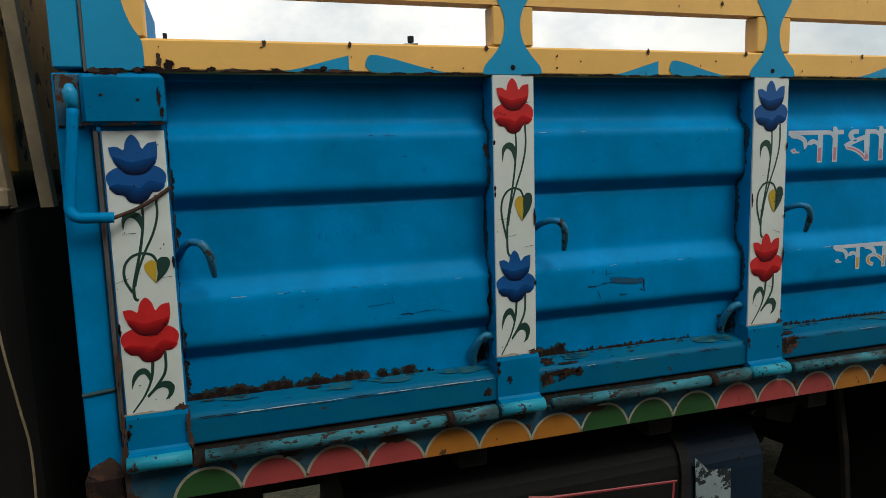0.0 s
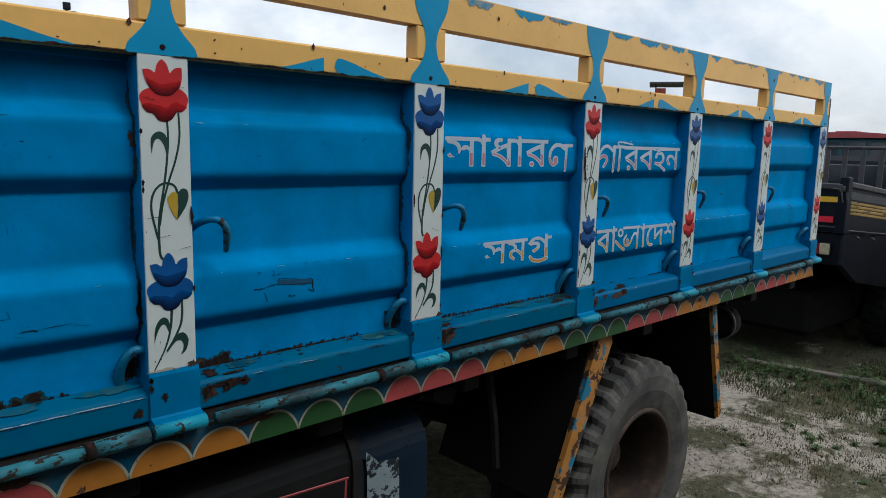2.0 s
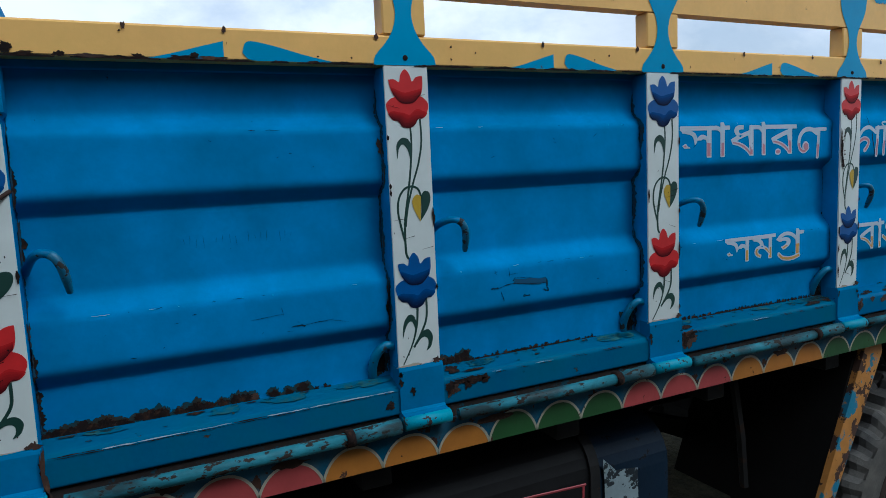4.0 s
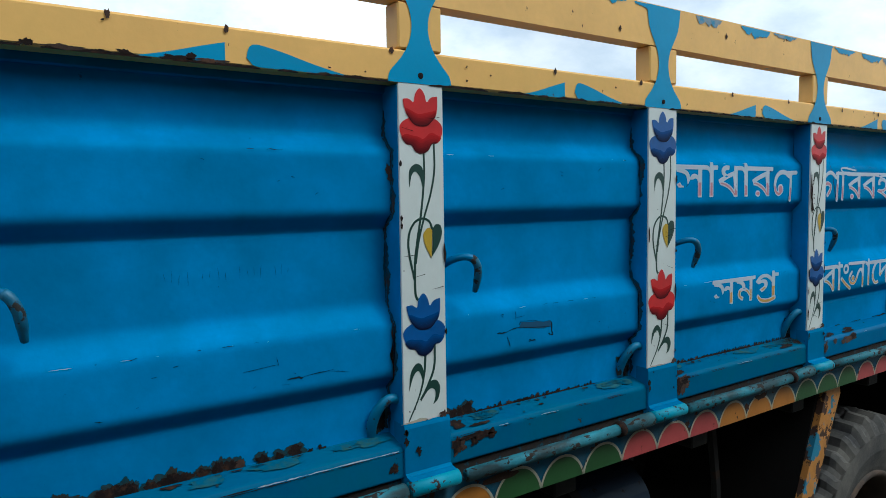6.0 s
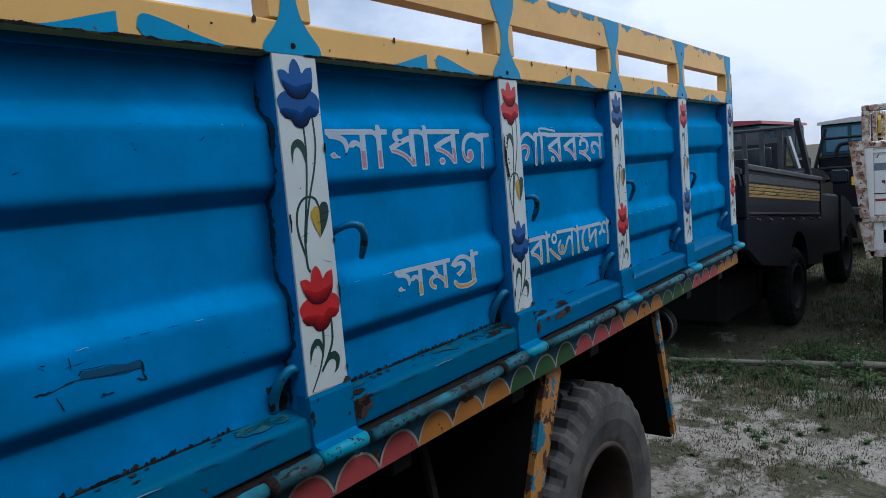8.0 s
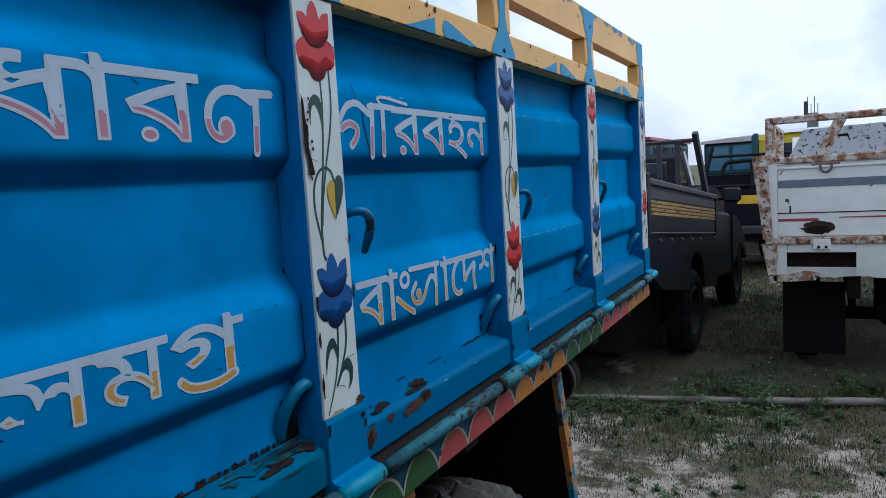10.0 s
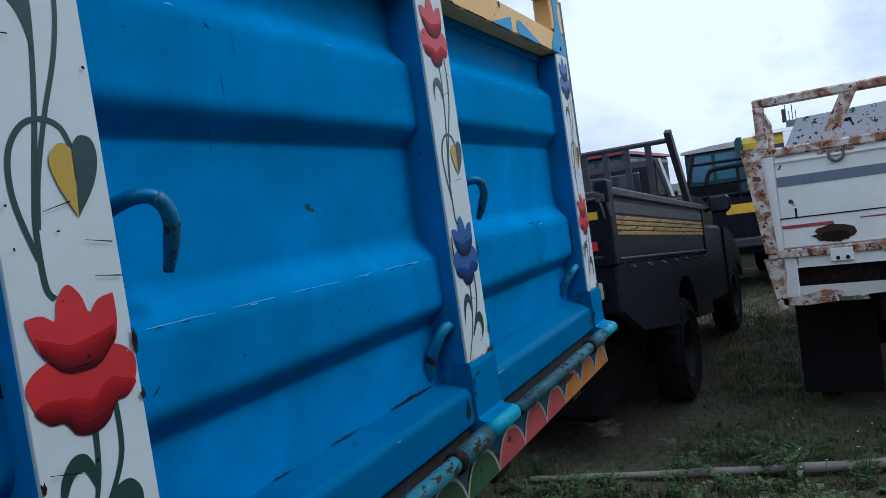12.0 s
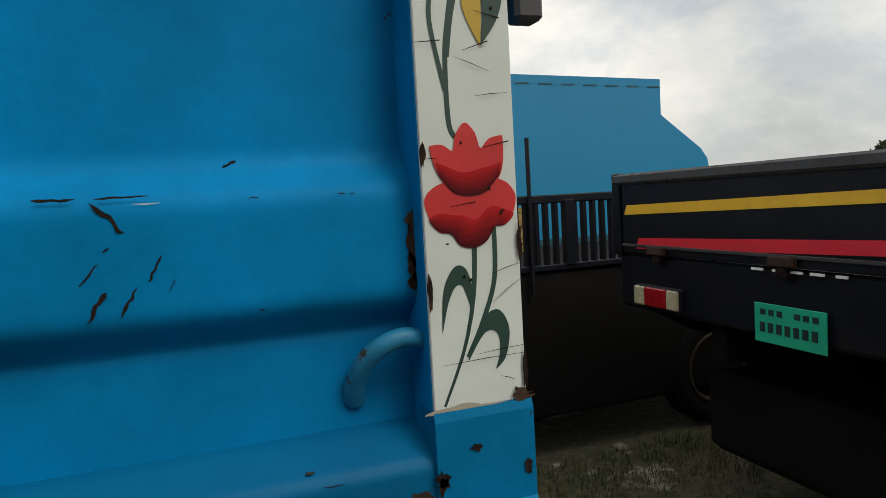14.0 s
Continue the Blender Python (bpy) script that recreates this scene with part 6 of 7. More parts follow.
W = 1.87
gate = pk("tailgate", Shape().box((0.0, 0.05, 1.135), (0.045, W - 0.05, 1.470), 0.006), M_PBLACK, None, "black tailgate with a yellow and a red stripe")
pk("gate_rail", Shape().box((-0.02, 0.02, 1.446), (0.06, W, 1.494), 0.010), M_PGREY, gate, "scuffed grey top rail")
pk("gate_fold", Shape().box((-0.008, 0.05, 1.165), (0.0, W - 0.05, 1.178), 0.002), M_PGREY, gate)
for a, b, z0, z1, mat_, lab in ((0.035, 1.775, 1.357, 1.396, M_PYELLOW, "yellow stripe"), (0.075, 1.69, 1.205, 1.250, M_PRED, "red stripe")):
    pk("stripe", Shape().add([(-0.004, a, z0), (-0.004, a, z1), (-0.004, b, z1 - 0.044), (-0.004, b + 0.02, z0 - 0.048), (0.002, a, z0), (0.002, a, z1), (0.002, b, z1 - 0.044), (0.002, b + 0.02, z0 - 0.048)], [(0, 1, 2, 3), (0, 4, 5, 1), (1, 5, 6, 2), (2, 6, 7, 3), (3, 7, 4, 0)]), mat_, gate, lab)
for w in (0.225, 0.86, 1.55):
    hinge = pk("hinge", Shape().box((-0.030, w - 0.055, 1.135), (0.0, w + 0.055, 1.172), 0.006), M_RUST, gate, "rusty tailgate hinge")
    pk("hinge_tab", Shape().box((-0.022, w - 0.025, 1.10), (0.0, w + 0.025, 1.137), 0.004), M_RUST_DARK, hinge)
pk("corner_post", Shape().box((-0.015, -0.012, 1.125), (0.075, 0.055, 1.545), 0.008), M_PBLACK, None, "black corner post")
pk("corner_post", Shape().box((-0.015, W - 0.045, 1.125), (0.075, W + 0.012, 1.500), 0.008), M_PBLACK, None, "black corner post")
lt = pk("latch", Shape().box((-0.045, 0.005, 1.435), (-0.012, 0.045, 1.475), 0.004), M_PGREY, None, "worn gate latch")
pk("latch_lever", Shape().tube([(-0.035, 0.085, 1.452), (-0.040, 0.03, 1.455), (-0.040, 0.015, 1.40), (-0.036, 0.010, 1.355)], 0.006, 8), M_STEEL, lt)
pk("latch_pin", Shape().tube([(-0.030, -0.01, 1.43), (-0.032, -0.02, 1.36)], 0.009, 8), M_PGREY, lt)
valance = pk("rear_valance", Shape().box((0.012, 0.0, 0.885), (0.09, W, 1.132), 0.014), M_PBLACK, None, "dirty black rear valance")
for k in range(5):
    pk("chipped_edge", Shape().box((-0.004, 0.62 + 0.085 * k, 1.117), (0.004, 0.66 + 0.085 * k + 0.012 * (k % 3), 1.126)), M_TWHITE, valance)
for w0, w1, z0 in ((0.067, 0.370, 0.955), (1.400, 1.715, 0.905)):
    tail = pk("tail_lamp", Shape().box((-0.012, w0, z0), (0.02, w1, z0 + 0.098), 0.008), M_PBLACK, None, "tail lamp cluster of red and yellowed lenses")
    t3 = (w1 - w0) / 4
    pk("lens", Shape().box((-0.028, w0 + 0.006, z0 + 0.006), (-0.010, w0 + t3, z0 + 0.090), 0.006), M_LAMP_CLEAR, tail, "yellowed clear lens")
    pk("lens", Shape().box((-0.028, w0 + t3 + 0.004, z0 + 0.006), (-0.010, w1 - t3 - 0.004, z0 + 0.090), 0.006), M_LAMP_RED, tail, "red lens")
    pk("lens", Shape().box((-0.028, w1 - t3, z0 + 0.006), (-0.010, w1 - 0.006, z0 + 0.090), 0.006), M_LAMP_CLEAR, tail, "yellowed clear lens")
plate = pk("number_plate", Shape().box((-0.010, 0.690, 0.868), (-0.004, 0.995, 1.005), 0.002), M_PLATE, None, "green number plate with dark marks")
rng = random.Random(8)
for row, (z0, h, n) in enumerate(((0.965, 0.020, 7), (0.905, 0.034, 7))):
    for k in range(n):
        y = 0.72 + 0.037 * k + (0.004 if row else 0)
        if row == 0 and k in (3,):
            continue
        pk("plate_mark", Shape().box((-0.0125, y, z0), (-0.010, y + 0.022, z0 + h)), M_PLATE_INK, plate)
# right side of the load box
side = pk("bed_side", Shape().box((0.075, 0.012, 1.135), (2.45, 0.050, 1.485), 0.005), M_PBLACK, None, "black bed side with a dirty yellow stripe")
pk("side_rail", Shape().box((0.06, -0.008, 1.470), (2.46, 0.060, 1.515), 0.008), M_PGREY, side, "scuffed grey side rail")
pk("side_fold", Shape().box((0.09, 0.002, 1.150), (2.44, 0.013, 1.162), 0.003), M_PGREY, side)
pk("dust_band", Shape().box((0.10, 0.007, 1.385), (2.42, 0.012, 1.445), 0.002), M_PGREY, side)
for k in range(4):
    pk("stripe", Shape().box((0.10, 0.006, 1.275 + 0.026 * k), (2.42, 0.012, 1.296 + 0.026 * k), 0.002), M_PYELLOW_OLD, side, "dirty yellow stripe")
pk("side_frame", Shape().box((2.39, -0.002, 1.135), (2.46, 0.055, 1.50), 0.006), M_PBLACK, side)
pk("bed_side", Shape().box((0.075, W - 0.05, 1.135), (2.45, W - 0.012, 1.505), 0.006), M_PBLACK, None, "black bed side")
pk("bed_front", Shape().box((2.40, 0.05, 1.135), (2.45, W - 0.05, 1.50), 0.006), M_PBLACK)
pk("bed_floor", Shape().box((0.045, 0.05, 1.10), (2.45, W - 0.05, 1.135), 0.004), M_PBLACK)
for k in range(7):
    pk("rope_eye", Shape().tube([(0.25 + 0.33 * k, 0.0, 1.118), (0.28 + 0.33 * k, -0.02, 1.10), (0.31 + 0.33 * k, 0.0, 1.118)], 0.006, 6), M_PGREY, side)
# lower body with its wheel arch
arch = [(1.55 + 0.30 * math.cos(radians(180 - 15 * i)), 0.72 + 0.28 * math.sin(radians(180 - 15 * i))) for i in range(13)]
for w0, w1 in ((0.01, 0.06), (W - 0.06, W - 0.01)):
    pk("lower_side", Shape().prism([(0.09, 1.125), (0.09, 0.885), (0.40, 0.76), (1.25, 0.70)] + arch[1:-1] + [(1.85, 0.68), (2.45, 0.66), (2.45, 1.125)], w0, w1, 1), M_PBLACK, None, "dull black lower bed side")
pk("inner_wheelhouse", Shape().box((1.11, 0.24, 0.50), (2.01, 0.28, 1.10)), M_UNDER)
pk("inner_wheelhouse", Shape().box((1.11, W - 0.28, 0.50), (2.01, W - 0.24, 1.10)), M_UNDER)
for y in (0.5, 1.27):
    pk("frame_rail", Shape().box((0.1, y, 0.72), (4.4, y + 0.09, 0.86), 0.006), M_UNDER)
# cab and nose
cabin = pk("cab", Shape().prism([(2.50, 0.75), (2.50, 1.56), (2.56, 1.62), (3.14, 1.62), (3.60, 1.52), (3.60, 0.75)], 0.12, W - 0.12, 1), M_PBLACK, None, "dull black pickup cab")
house = pk("greenhouse", Shape().prism([(2.56, 1.60), (2.61, 1.90), (2.68, 1.96), (2.78, 1.965), (3.16, 1.66), (3.16, 1.60)], 0.38, W - 0.38, 1), M_PBLACK, cabin, "dull black cab roof and pillars")
pk("rear_window", Shape().box((2.570, 0.48, 1.66), (2.60, W - 0.48, 1.86), 0.01), M_GLASS, house, "dark rear window")
pk("side_window", Shape().prism([(2.66, 1.66), (2.70, 1.88), (2.78, 1.89), (3.02, 1.68)], 0.368, 0.382, 1), M_GLASS, house, "dark side window")
pk("pillar_trim", Shape().prism([(2.70, 1.965), (2.79, 1.975), (3.20, 1.66), (3.08, 1.65)], 0.345, 0.380, 1), M_ROOF, house, "white pillar trim")
pk("door", Shape().box((2.52, 0.040, 0.72), (3.50, 0.15, 1.37), 0.03), M_PBLACK, cabin, "dull black cab door")
fender = [(3.46, 0.80), (3.46, 1.36), (3.70, 1.345), (4.00, 1.27), (4.25, 1.14), (4.38, 0.98), (4.40, 0.86), (4.24, 0.98), (4.00, 1.06), (3.74, 1.0), (3.58, 0.86)]
pk("front_fender", Shape().prism(fender, 0.02, 0.24, 1), M_PBLACK, None, "dull black front fender")
pk("front_fender", Shape().prism(fender, W - 0.24, W - 0.02, 1), M_PBLACK)
pk("bonnet", Shape().prism([(3.60, 0.9), (3.60, 1.50), (4.0, 1.42), (4.36, 1.25), (4.42, 0.9)], 0.24, W - 0.24, 1), M_PBLACK, None, "dull black bonnet")
for k in range(3):
    pk("badge_bar", Shape().box((2.52 + 0.05 * k, 0.068, 1.44 - 0.04 * k), (2.60 + 0.05 * k, 0.076, 1.46 - 0.04 * k), 0.002), M_ROOF, cabin)
mirror = pk("door_mirror", Shape().box((3.20, -0.10, 1.475), (3.28, 0.075, 1.630), 0.03), M_PBLACK, None, "black door mirror")
pk("mirror_glass", Shape().box((3.194, -0.085, 1.49), (3.204, 0.060, 1.615), 0.004), M_GLASS, mirror, "mirror glass")
pk("mirror_arm", Shape().tube([(3.24, 0.06, 1.52), (3.26, 0.16, 1.50)], 0.015, 8), M_PBLACK, mirror)
# rack over the load box
R_FAR = 1.10
rack = part("headache_rack", Shape().tube([(2.06, 0.02, 1.30), (1.66, 0.02, 1.80), (1.64, 0.02, 1.835)], 0.030, 4), M_PGREY, pickup, "dark grey ladder rack behind the cab")
part("rack_post", Shape().tube([(2.06, R_FAR, 1.30), (1.66, R_FAR, 1.80), (1.64, R_FAR, 1.835)], 0.030, 4), M_PGREY, rack)
part("rack_bar", Shape().tube([(1.68, 0.0, 1.775), (1.68, R_FAR + 0.02, 1.775)], 0.018, 6), M_PGREY, rack)
part("rack_bar", Shape().tube([(1.70, 0.0, 1.36), (1.70, R_FAR + 0.02, 1.36)], 0.016, 6), M_PGREY, rack)
for k in range(1, 7):
    y = 0.02 + (R_FAR - 0.02) * k / 7
    part("rack_rung", Shape().box((1.67, y - 0.022, 1.35), (1.69, y + 0.022, 1.775), 0.003), M_PGREY, rack)
for x, y in ((1.55, 0.02), (1.55, W - 0.22), (3.78, 0.02), (3.78, W - 0.22)):
    wheel(pickup, x, y, 0.350, 0.350, 0.21, 0.195, lugs=24, dish=0.03, rubber=M_TYRE_DARK, steel=M_RIM_DARK)
part("axle", Shape().tube([(1.55, 0.2, 0.335), (1.55, W - 0.2, 0.335)], 0.05, 8), M_UNDER, pickup)
part("axle", Shape().tube([(3.78, 0.2, 0.335), (3.78, W - 0.2, 0.335)], 0.04, 8), M_UNDER, pickup)
# Added box that blocks light and fills the dark below the pickup.
part("under_pan", Shape().box((0.25, 0.26, 0.24), (4.2, W - 0.26, 0.60), 0.05), M_UNDER, pickup, "black box added to darken the space under the pickup")
for x in (1.55, 3.78):
    for y in (0.53, 1.30):
        part("spring_hanger", Shape().box((x - 0.05, y, 0.33), (x + 0.05, y + 0.05, 0.80 + LEAN * x * 0.8)), M_UNDER, pickup)

# ---- the white truck ----
white = thing("light_truck", "chalky white light truck with a rusting tail frame", "truck", pose(6.60, -0.33, 0))
tailgate = part("tailgate", Shape().box((0.0, -1.72, 1.035), (0.04, -0.05, 1.535), 0.006), M_TWHITE, white, "white tailgate with grey and red stripes")
part("stripe", Shape().box((-0.003, -1.72, 1.372), (0.0, -0.055, 1.425)), M_TGREY, tailgate, "grey-blue stripe")
part("stripe", Shape().add([(-0.003, -1.72, 1.145), (-0.003, -1.72, 1.178), (-0.003, -0.42, 1.166), (-0.003, -0.42, 1.160)], [(0, 1, 2, 3)]), M_TRED, tailgate, "faded red stripe")
part("stripe", Shape().box((-0.003, -0.30, 1.142), (0.0, -0.055, 1.160)), M_TRED, tailgate, "faded red stripe")
part("groove", Shape().box((-0.004, -1.72, 1.196), (0.0, -0.05, 1.202)), M_RUST_DARK, tailgate)
part("fold", Shape().box((-0.012, -1.72, 1.500), (0.0, -0.05, 1.515), 0.003), M_TWHITE, tailgate)
part("rust_bloom", Shape().prism(blob(-0.300, 1.098, 0.098, 0.046, 2.2, 40, 0.22), -0.004, 0.0, 0), M_RUST, tailgate, "brown rust bloom")
part("rust_bloom", Shape().prism(blob(-0.300, 1.082, 0.070, 0.030, 5.2, 40, 0.25), -0.006, -0.004, 0), M_RUST_DARK, tailgate)
part("handle", Shape().tube(spline([(-0.004, -0.315, 1.530), (-0.02, -0.316, 1.490), (-0.022, -0.346, 1.470), (-0.02, -0.378, 1.490), (-0.004, -0.379, 1.530)], False, 4), 0.008, 8), M_STEEL, tailgate, "grey shackle")
part("handle_plate", Shape().box((-0.007, -0.43, 1.516), (0.0, -0.26, 1.534), 0.002), M_TRUSTY, tailgate)
part("scratch", Shape().box((-0.003, -0.135, 1.20), (0.0, -0.125, 1.25)), M_RUST_DARK, tailgate)
lk = part("latch", Shape().box((-0.022, -0.375, 0.945), (0.0, -0.265, 1.02), 0.005), M_TWHITE, white, "white latch plate")
part("latch_hole", Shape().lathe([(0, -0.004), (0.010, -0.003), (0.010, 0.003)], (-0.024, -0.345, 0.965), 0, 10).lathe([(0, -0.004), (0.010, -0.003), (0.010, 0.003)], (-0.024, -0.30, 0.965), 0, 10), M_RUST_DARK, lk)
part("bottom_beam", Shape().box((-0.02, -1.75, 0.985), (0.06, 0.03, 1.033), 0.006), M_TRUSTY, white, "rusty bottom beam")
part("middle_rail", Shape().box((-0.02, -1.75, 1.537), (0.05, 0.03, 1.585), 0.008), M_TRUSTY, white, "rusty middle rail")
part("top_rail", Shape().box((-0.015, -1.75, 1.810), (0.045, 0.02, 1.858), 0.008), M_TRUSTY, white, "rusty top rail")
part("rail_post", Shape().box((-0.015, -0.035, 1.58), (0.045, 0.02, 1.815), 0.006), M_TRUSTY, white, "rusty rail post")
for y0, y1 in ((-0.275, -0.396), (-0.678, -0.801), (-1.085, -1.21), (-1.49, -1.61)):
    part("rail_brace", Shape().prism([(y0, 1.58), (y0 - 0.080, 1.58), (y1 - 0.076, 1.815), (y1, 1.815)], -0.01, 0.03, 0), M_TRUSTY, white, "slanting rusty brace")
part("corner_post", Shape().prism([(0.105, 1.60), (0.010, 1.60), (-0.022, 1.02), (0.040, 1.02)], -0.035, 0.05, 0), M_TRUSTY, white, "rust-eaten corner post")
part("corner_flange", Shape().prism([(0.015, 1.54), (-0.05, 1.54), (-0.05, 1.03), (-0.018, 1.03)], -0.016, 0.03, 0), M_TWHITE, white, "white corner flange")
part("side_board", Shape().box((0.05, -0.02, 1.035), (2.35, 0.03, 1.585), 0.006), M_TWHITE, white, "white side board")
part("side_board", Shape().box((0.05, -1.75, 1.035), (2.35, -1.70, 1.585), 0.006), M_TWHITE, white, "white side board")
part("side_top_rail", Shape().box((0.05, -0.01, 1.815), (2.35, 0.02, 1.850), 0.006), M_TRUSTY, white)
for k in range(3):
    part("side_rail_post", Shape().box((0.75 + 0.75 * k, -0.01, 1.58), (0.80 + 0.75 * k, 0.02, 1.82), 0.004), M_TRUSTY, white)
part("load_floor", Shape().box((0.04, -1.72, 0.99), (2.35, -0.03, 1.03), 0.004), M_TRUSTY, white)
# bent valance with an empty lamp hole
va = Shape()
hole = (-0.105, -0.522, 0.826, 0.926)
LOWER = ((0.01, 0.735), (-0.30, 0.750), (-0.55, 0.760), (-0.74, 0.742), (-0.86, 0.735), (-0.95, 0.772), (-1.10, 0.800), (-1.30, 0.790), (-1.72, 0.800))


def torn_edge(y):
    """The height of the valance's torn lower edge."""
    for (a, za), (b, zb) in zip(LOWER, LOWER[1:]):
        if a >= y >= b:
            return za + (zb - za) * (a - y) / (a - b) + 0.010 * noise.noise((y * 23.0, 0.4, 1.1)) + 0.005 * noise.noise((y * 70.0, 2.4, 1.1))
    return 0.80


ys = sorted([0.01 - 0.0255 * i for i in range(68)] + [hole[0], hole[1]], reverse=True)
for a, b in zip(ys, ys[1:]):
    ba, bb = (0.022 * math.exp(-((y + 0.93) / 0.20) ** 2) + 0.010 * noise.noise((y * 4.0, 1.0, 7.0)) for y in (a, b))
    if hole[0] >= a > hole[1] + 1e-6:
        va.add([(0.0, a, 0.985), (0.0, b, 0.985), (0.0, b, hole[3]), (0.0, a, hole[3])], [(0, 1, 2, 3)])
        va.add([(0.0, a, hole[2]), (0.0, b, hole[2]), (0.02, b, torn_edge(b)), (0.02, a, torn_edge(a))], [(0, 1, 2, 3)])
    else:
        va.add([(0.0, a, 0.985), (0.0, b, 0.985), (-bb, b, 0.87), (-ba, a, 0.87), (0.02, b, torn_edge(b)), (0.02, a, torn_edge(a))], [(0, 1, 2, 3), (3, 2, 4, 5)])
valance2 = part("rear_valance", va, M_TWHITE, white, "bent white rear valance with an empty lamp hole", True)
part("lamp_recess", Shape().box((0.05, hole[1] - 0.02, hole[2] - 0.02), (0.07, hole[0] + 0.02, hole[3] + 0.02)), M_RUST_DARK, valance2, "empty dark lamp recess")
part("valance_corner", Shape().prism([(0.055, 0.985), (-0.045, 0.985), (-0.05, 0.90), (-0.038, 0.80), (-0.045, 0.715), (0.005, 0.705), (0.018, 0.80)], -0.012, 0.04, 0), M_TRUSTY, white, "rust-eaten valance corner")
part("valance_tab", Shape().prism([(-0.02, 0.765), (-0.13, 0.775), (-0.22, 0.800), (-0.31, 0.785), (-0.28, 0.735), (-0.12, 0.722), (-0.02, 0.728)], -0.012, 0.012, 0), M_TRUSTY, valance2, "rust-eaten lower lip")
# headboard, cab, running gear
board = part("headboard", Shape().prism([(-0.06, 1.03), (-0.085, 1.60), (-0.195, 1.815), (-1.70, 1.85), (-1.70, 1.03)], 1.55, 1.58, 0), M_TSHEET, white, "stained grey sheet standing in the bed")
part("slot", Shape().prism([(-0.40, 1.750), (-0.53, 1.760), (-0.545, 1.700), (-0.52, 1.735), (-0.41, 1.735)], 1.546, 1.55, 0), M_RUST_DARK, board, "dark torn slot")
for y in (-1.02, -1.62):
    part("brace_stay", Shape().box((1.535, y, 1.60), (1.55, y + 0.035, 1.835), 0.003), M_TRUSTY, board)
cab2 = part("cab", Shape().prism([(2.45, 0.70), (2.45, 1.60), (2.55, 1.78), (3.35, 1.78), (3.85, 1.25), (3.95, 0.70)], -1.65, -0.08, 1), M_TWHITE, white, "white truck cab")
part("cab_window", Shape().prism([(2.70, 1.30), (2.70, 1.68), (3.25, 1.68), (3.55, 1.30)], -0.08, -0.066, 1), M_GLASS, cab2, "dark cab window")
for y in (-0.55, -1.25):
    part("chassis_rail", Shape().box((0.06, y, 0.60), (3.8, y + 0.08, 0.80), 0.006), M_UNDER, white)
for k in range(5):
    part("cross_member", Shape().box((0.15 + 0.5 * k, -1.70, 0.80), (0.22 + 0.5 * k, -0.05, 0.99), 0.004), M_UNDER, white)
for x, y in ((0.85, -0.31), (0.85, -1.62), (3.25, -0.31), (3.25, -1.62)):
    wheel(white, x, y, 0.35, 0.35, 0.20, 0.20, lugs=24, dish=0.03, rubber=M_TYRE_DARK)
part("axle", Shape().tube([(0.85, -0.2, 0.35), (0.85, -1.5, 0.35)], 0.05, 8), M_UNDER, white)
part("axle", Shape().tube([(3.25, -0.2, 0.35), (3.25, -1.5, 0.35)], 0.05, 8), M_UNDER, white)
# Flaps and tank are added, unseen, to darken the space beneath the truck.
for y in (-0.47, -1.66):
    part("mudflap", Shape().box((0.40, y, 0.12), (0.415, y + 0.41, 0.66), 0.003), M_TYRE_DARK, white, "black flap added to darken the space beneath")
part("fuel_tank", Shape().box((0.30, -1.45, 0.36), (0.72, -0.66, 0.80), 0.05), M_UNDER, white)
for x in (0.85, 3.25):
    for y in (-0.55, -1.22):
        part("spring_hanger", Shape().box((x - 0.05, y, 0.34), (x + 0.05, y + 0.05, 0.62)), M_UNDER, white)


# ---- further vehicles ----
def van(name, label, x, y0, y1, roof, body_m, roof_m, glass_m, stripe=None, length=4.2):
    v = thing(name, label, "vehicle", pose(x, y0, 0))
    w = y1 - y0
    part("body", Shape().box((0, 0, 0.40), (length, w, 1.36), 0.04), body_m, v)
    part("window_band", Shape().box((0.05, 0.05, 1.34), (length - 0.4, w - 0.05, roof - 0.07), 0.03), M_TEAL, v, "dark window frames")
    n = 4
    for k in range(n):
        part("pane", Shape().box((0.035, 0.08 + (w - 0.16) * k / n, 1.42), (0.052, 0.02 + (w - 0.16) * (k + 1) / n, roof - 0.13), 0.006), glass_m, v, "tinted window pane")
        part("side_pane", Shape().box((0.3 + 0.85 * k, 0.036, 1.42), (1.05 + 0.85 * k, 0.052, roof - 0.13), 0.006), glass_m, v)
    part("roof", Shape().prism([(0.0, roof - 0.07), (0.02, roof - 0.02), (w * 0.3, roof + 0.02), (w * 0.7, roof + 0.02), (w - 0.02, roof - 0.02), (w, roof - 0.07)], -0.06, length - 0.3, 0), roof_m, v)
    part("roof_vent", Shape().box((0.6, w * 0.45, roof + 0.015), (0.9, w * 0.65, roof + 0.06), 0.02), roof_m, v)
    if stripe:
        part("stripe", Shape().box((-0.006, 0.0, 0.95), (0.0, w, 1.08)), stripe, v, "ochre stripe")
        part("bumper", Shape().box((-0.08, 0.02, 0.50), (0.0, w - 0.02, 0.62), 0.02), M_PGREY, v)
    for xx in (0.8, length - 0.9):
        for yy in (0.02, w - 0.20):
            wheel(v, xx, yy, 0.33, 0.33, 0.18, 0.19, lugs=12, dish=0.03, rubber=M_TYRE_DARK)
    return v


van("parked_minibus", "black minibus with blue windows and a white roof", 15.7, -0.50, 1.36, 2.02, M_PBLACK, M_ROOF, M_GLASS_BLUE)
van("parked_minibus", "dark minibus with a faded red roof", 12.4, 1.62, 3.35, 2.06, M_PBLACK, M_ROOF_RED, M_GLASS)
van("parked_minibus", "dark minibus with a white roof", 15.7, -3.4, -1.5, 2.02, M_TEAL, M_ROOF, M_GLASS, M_PYELLOW)

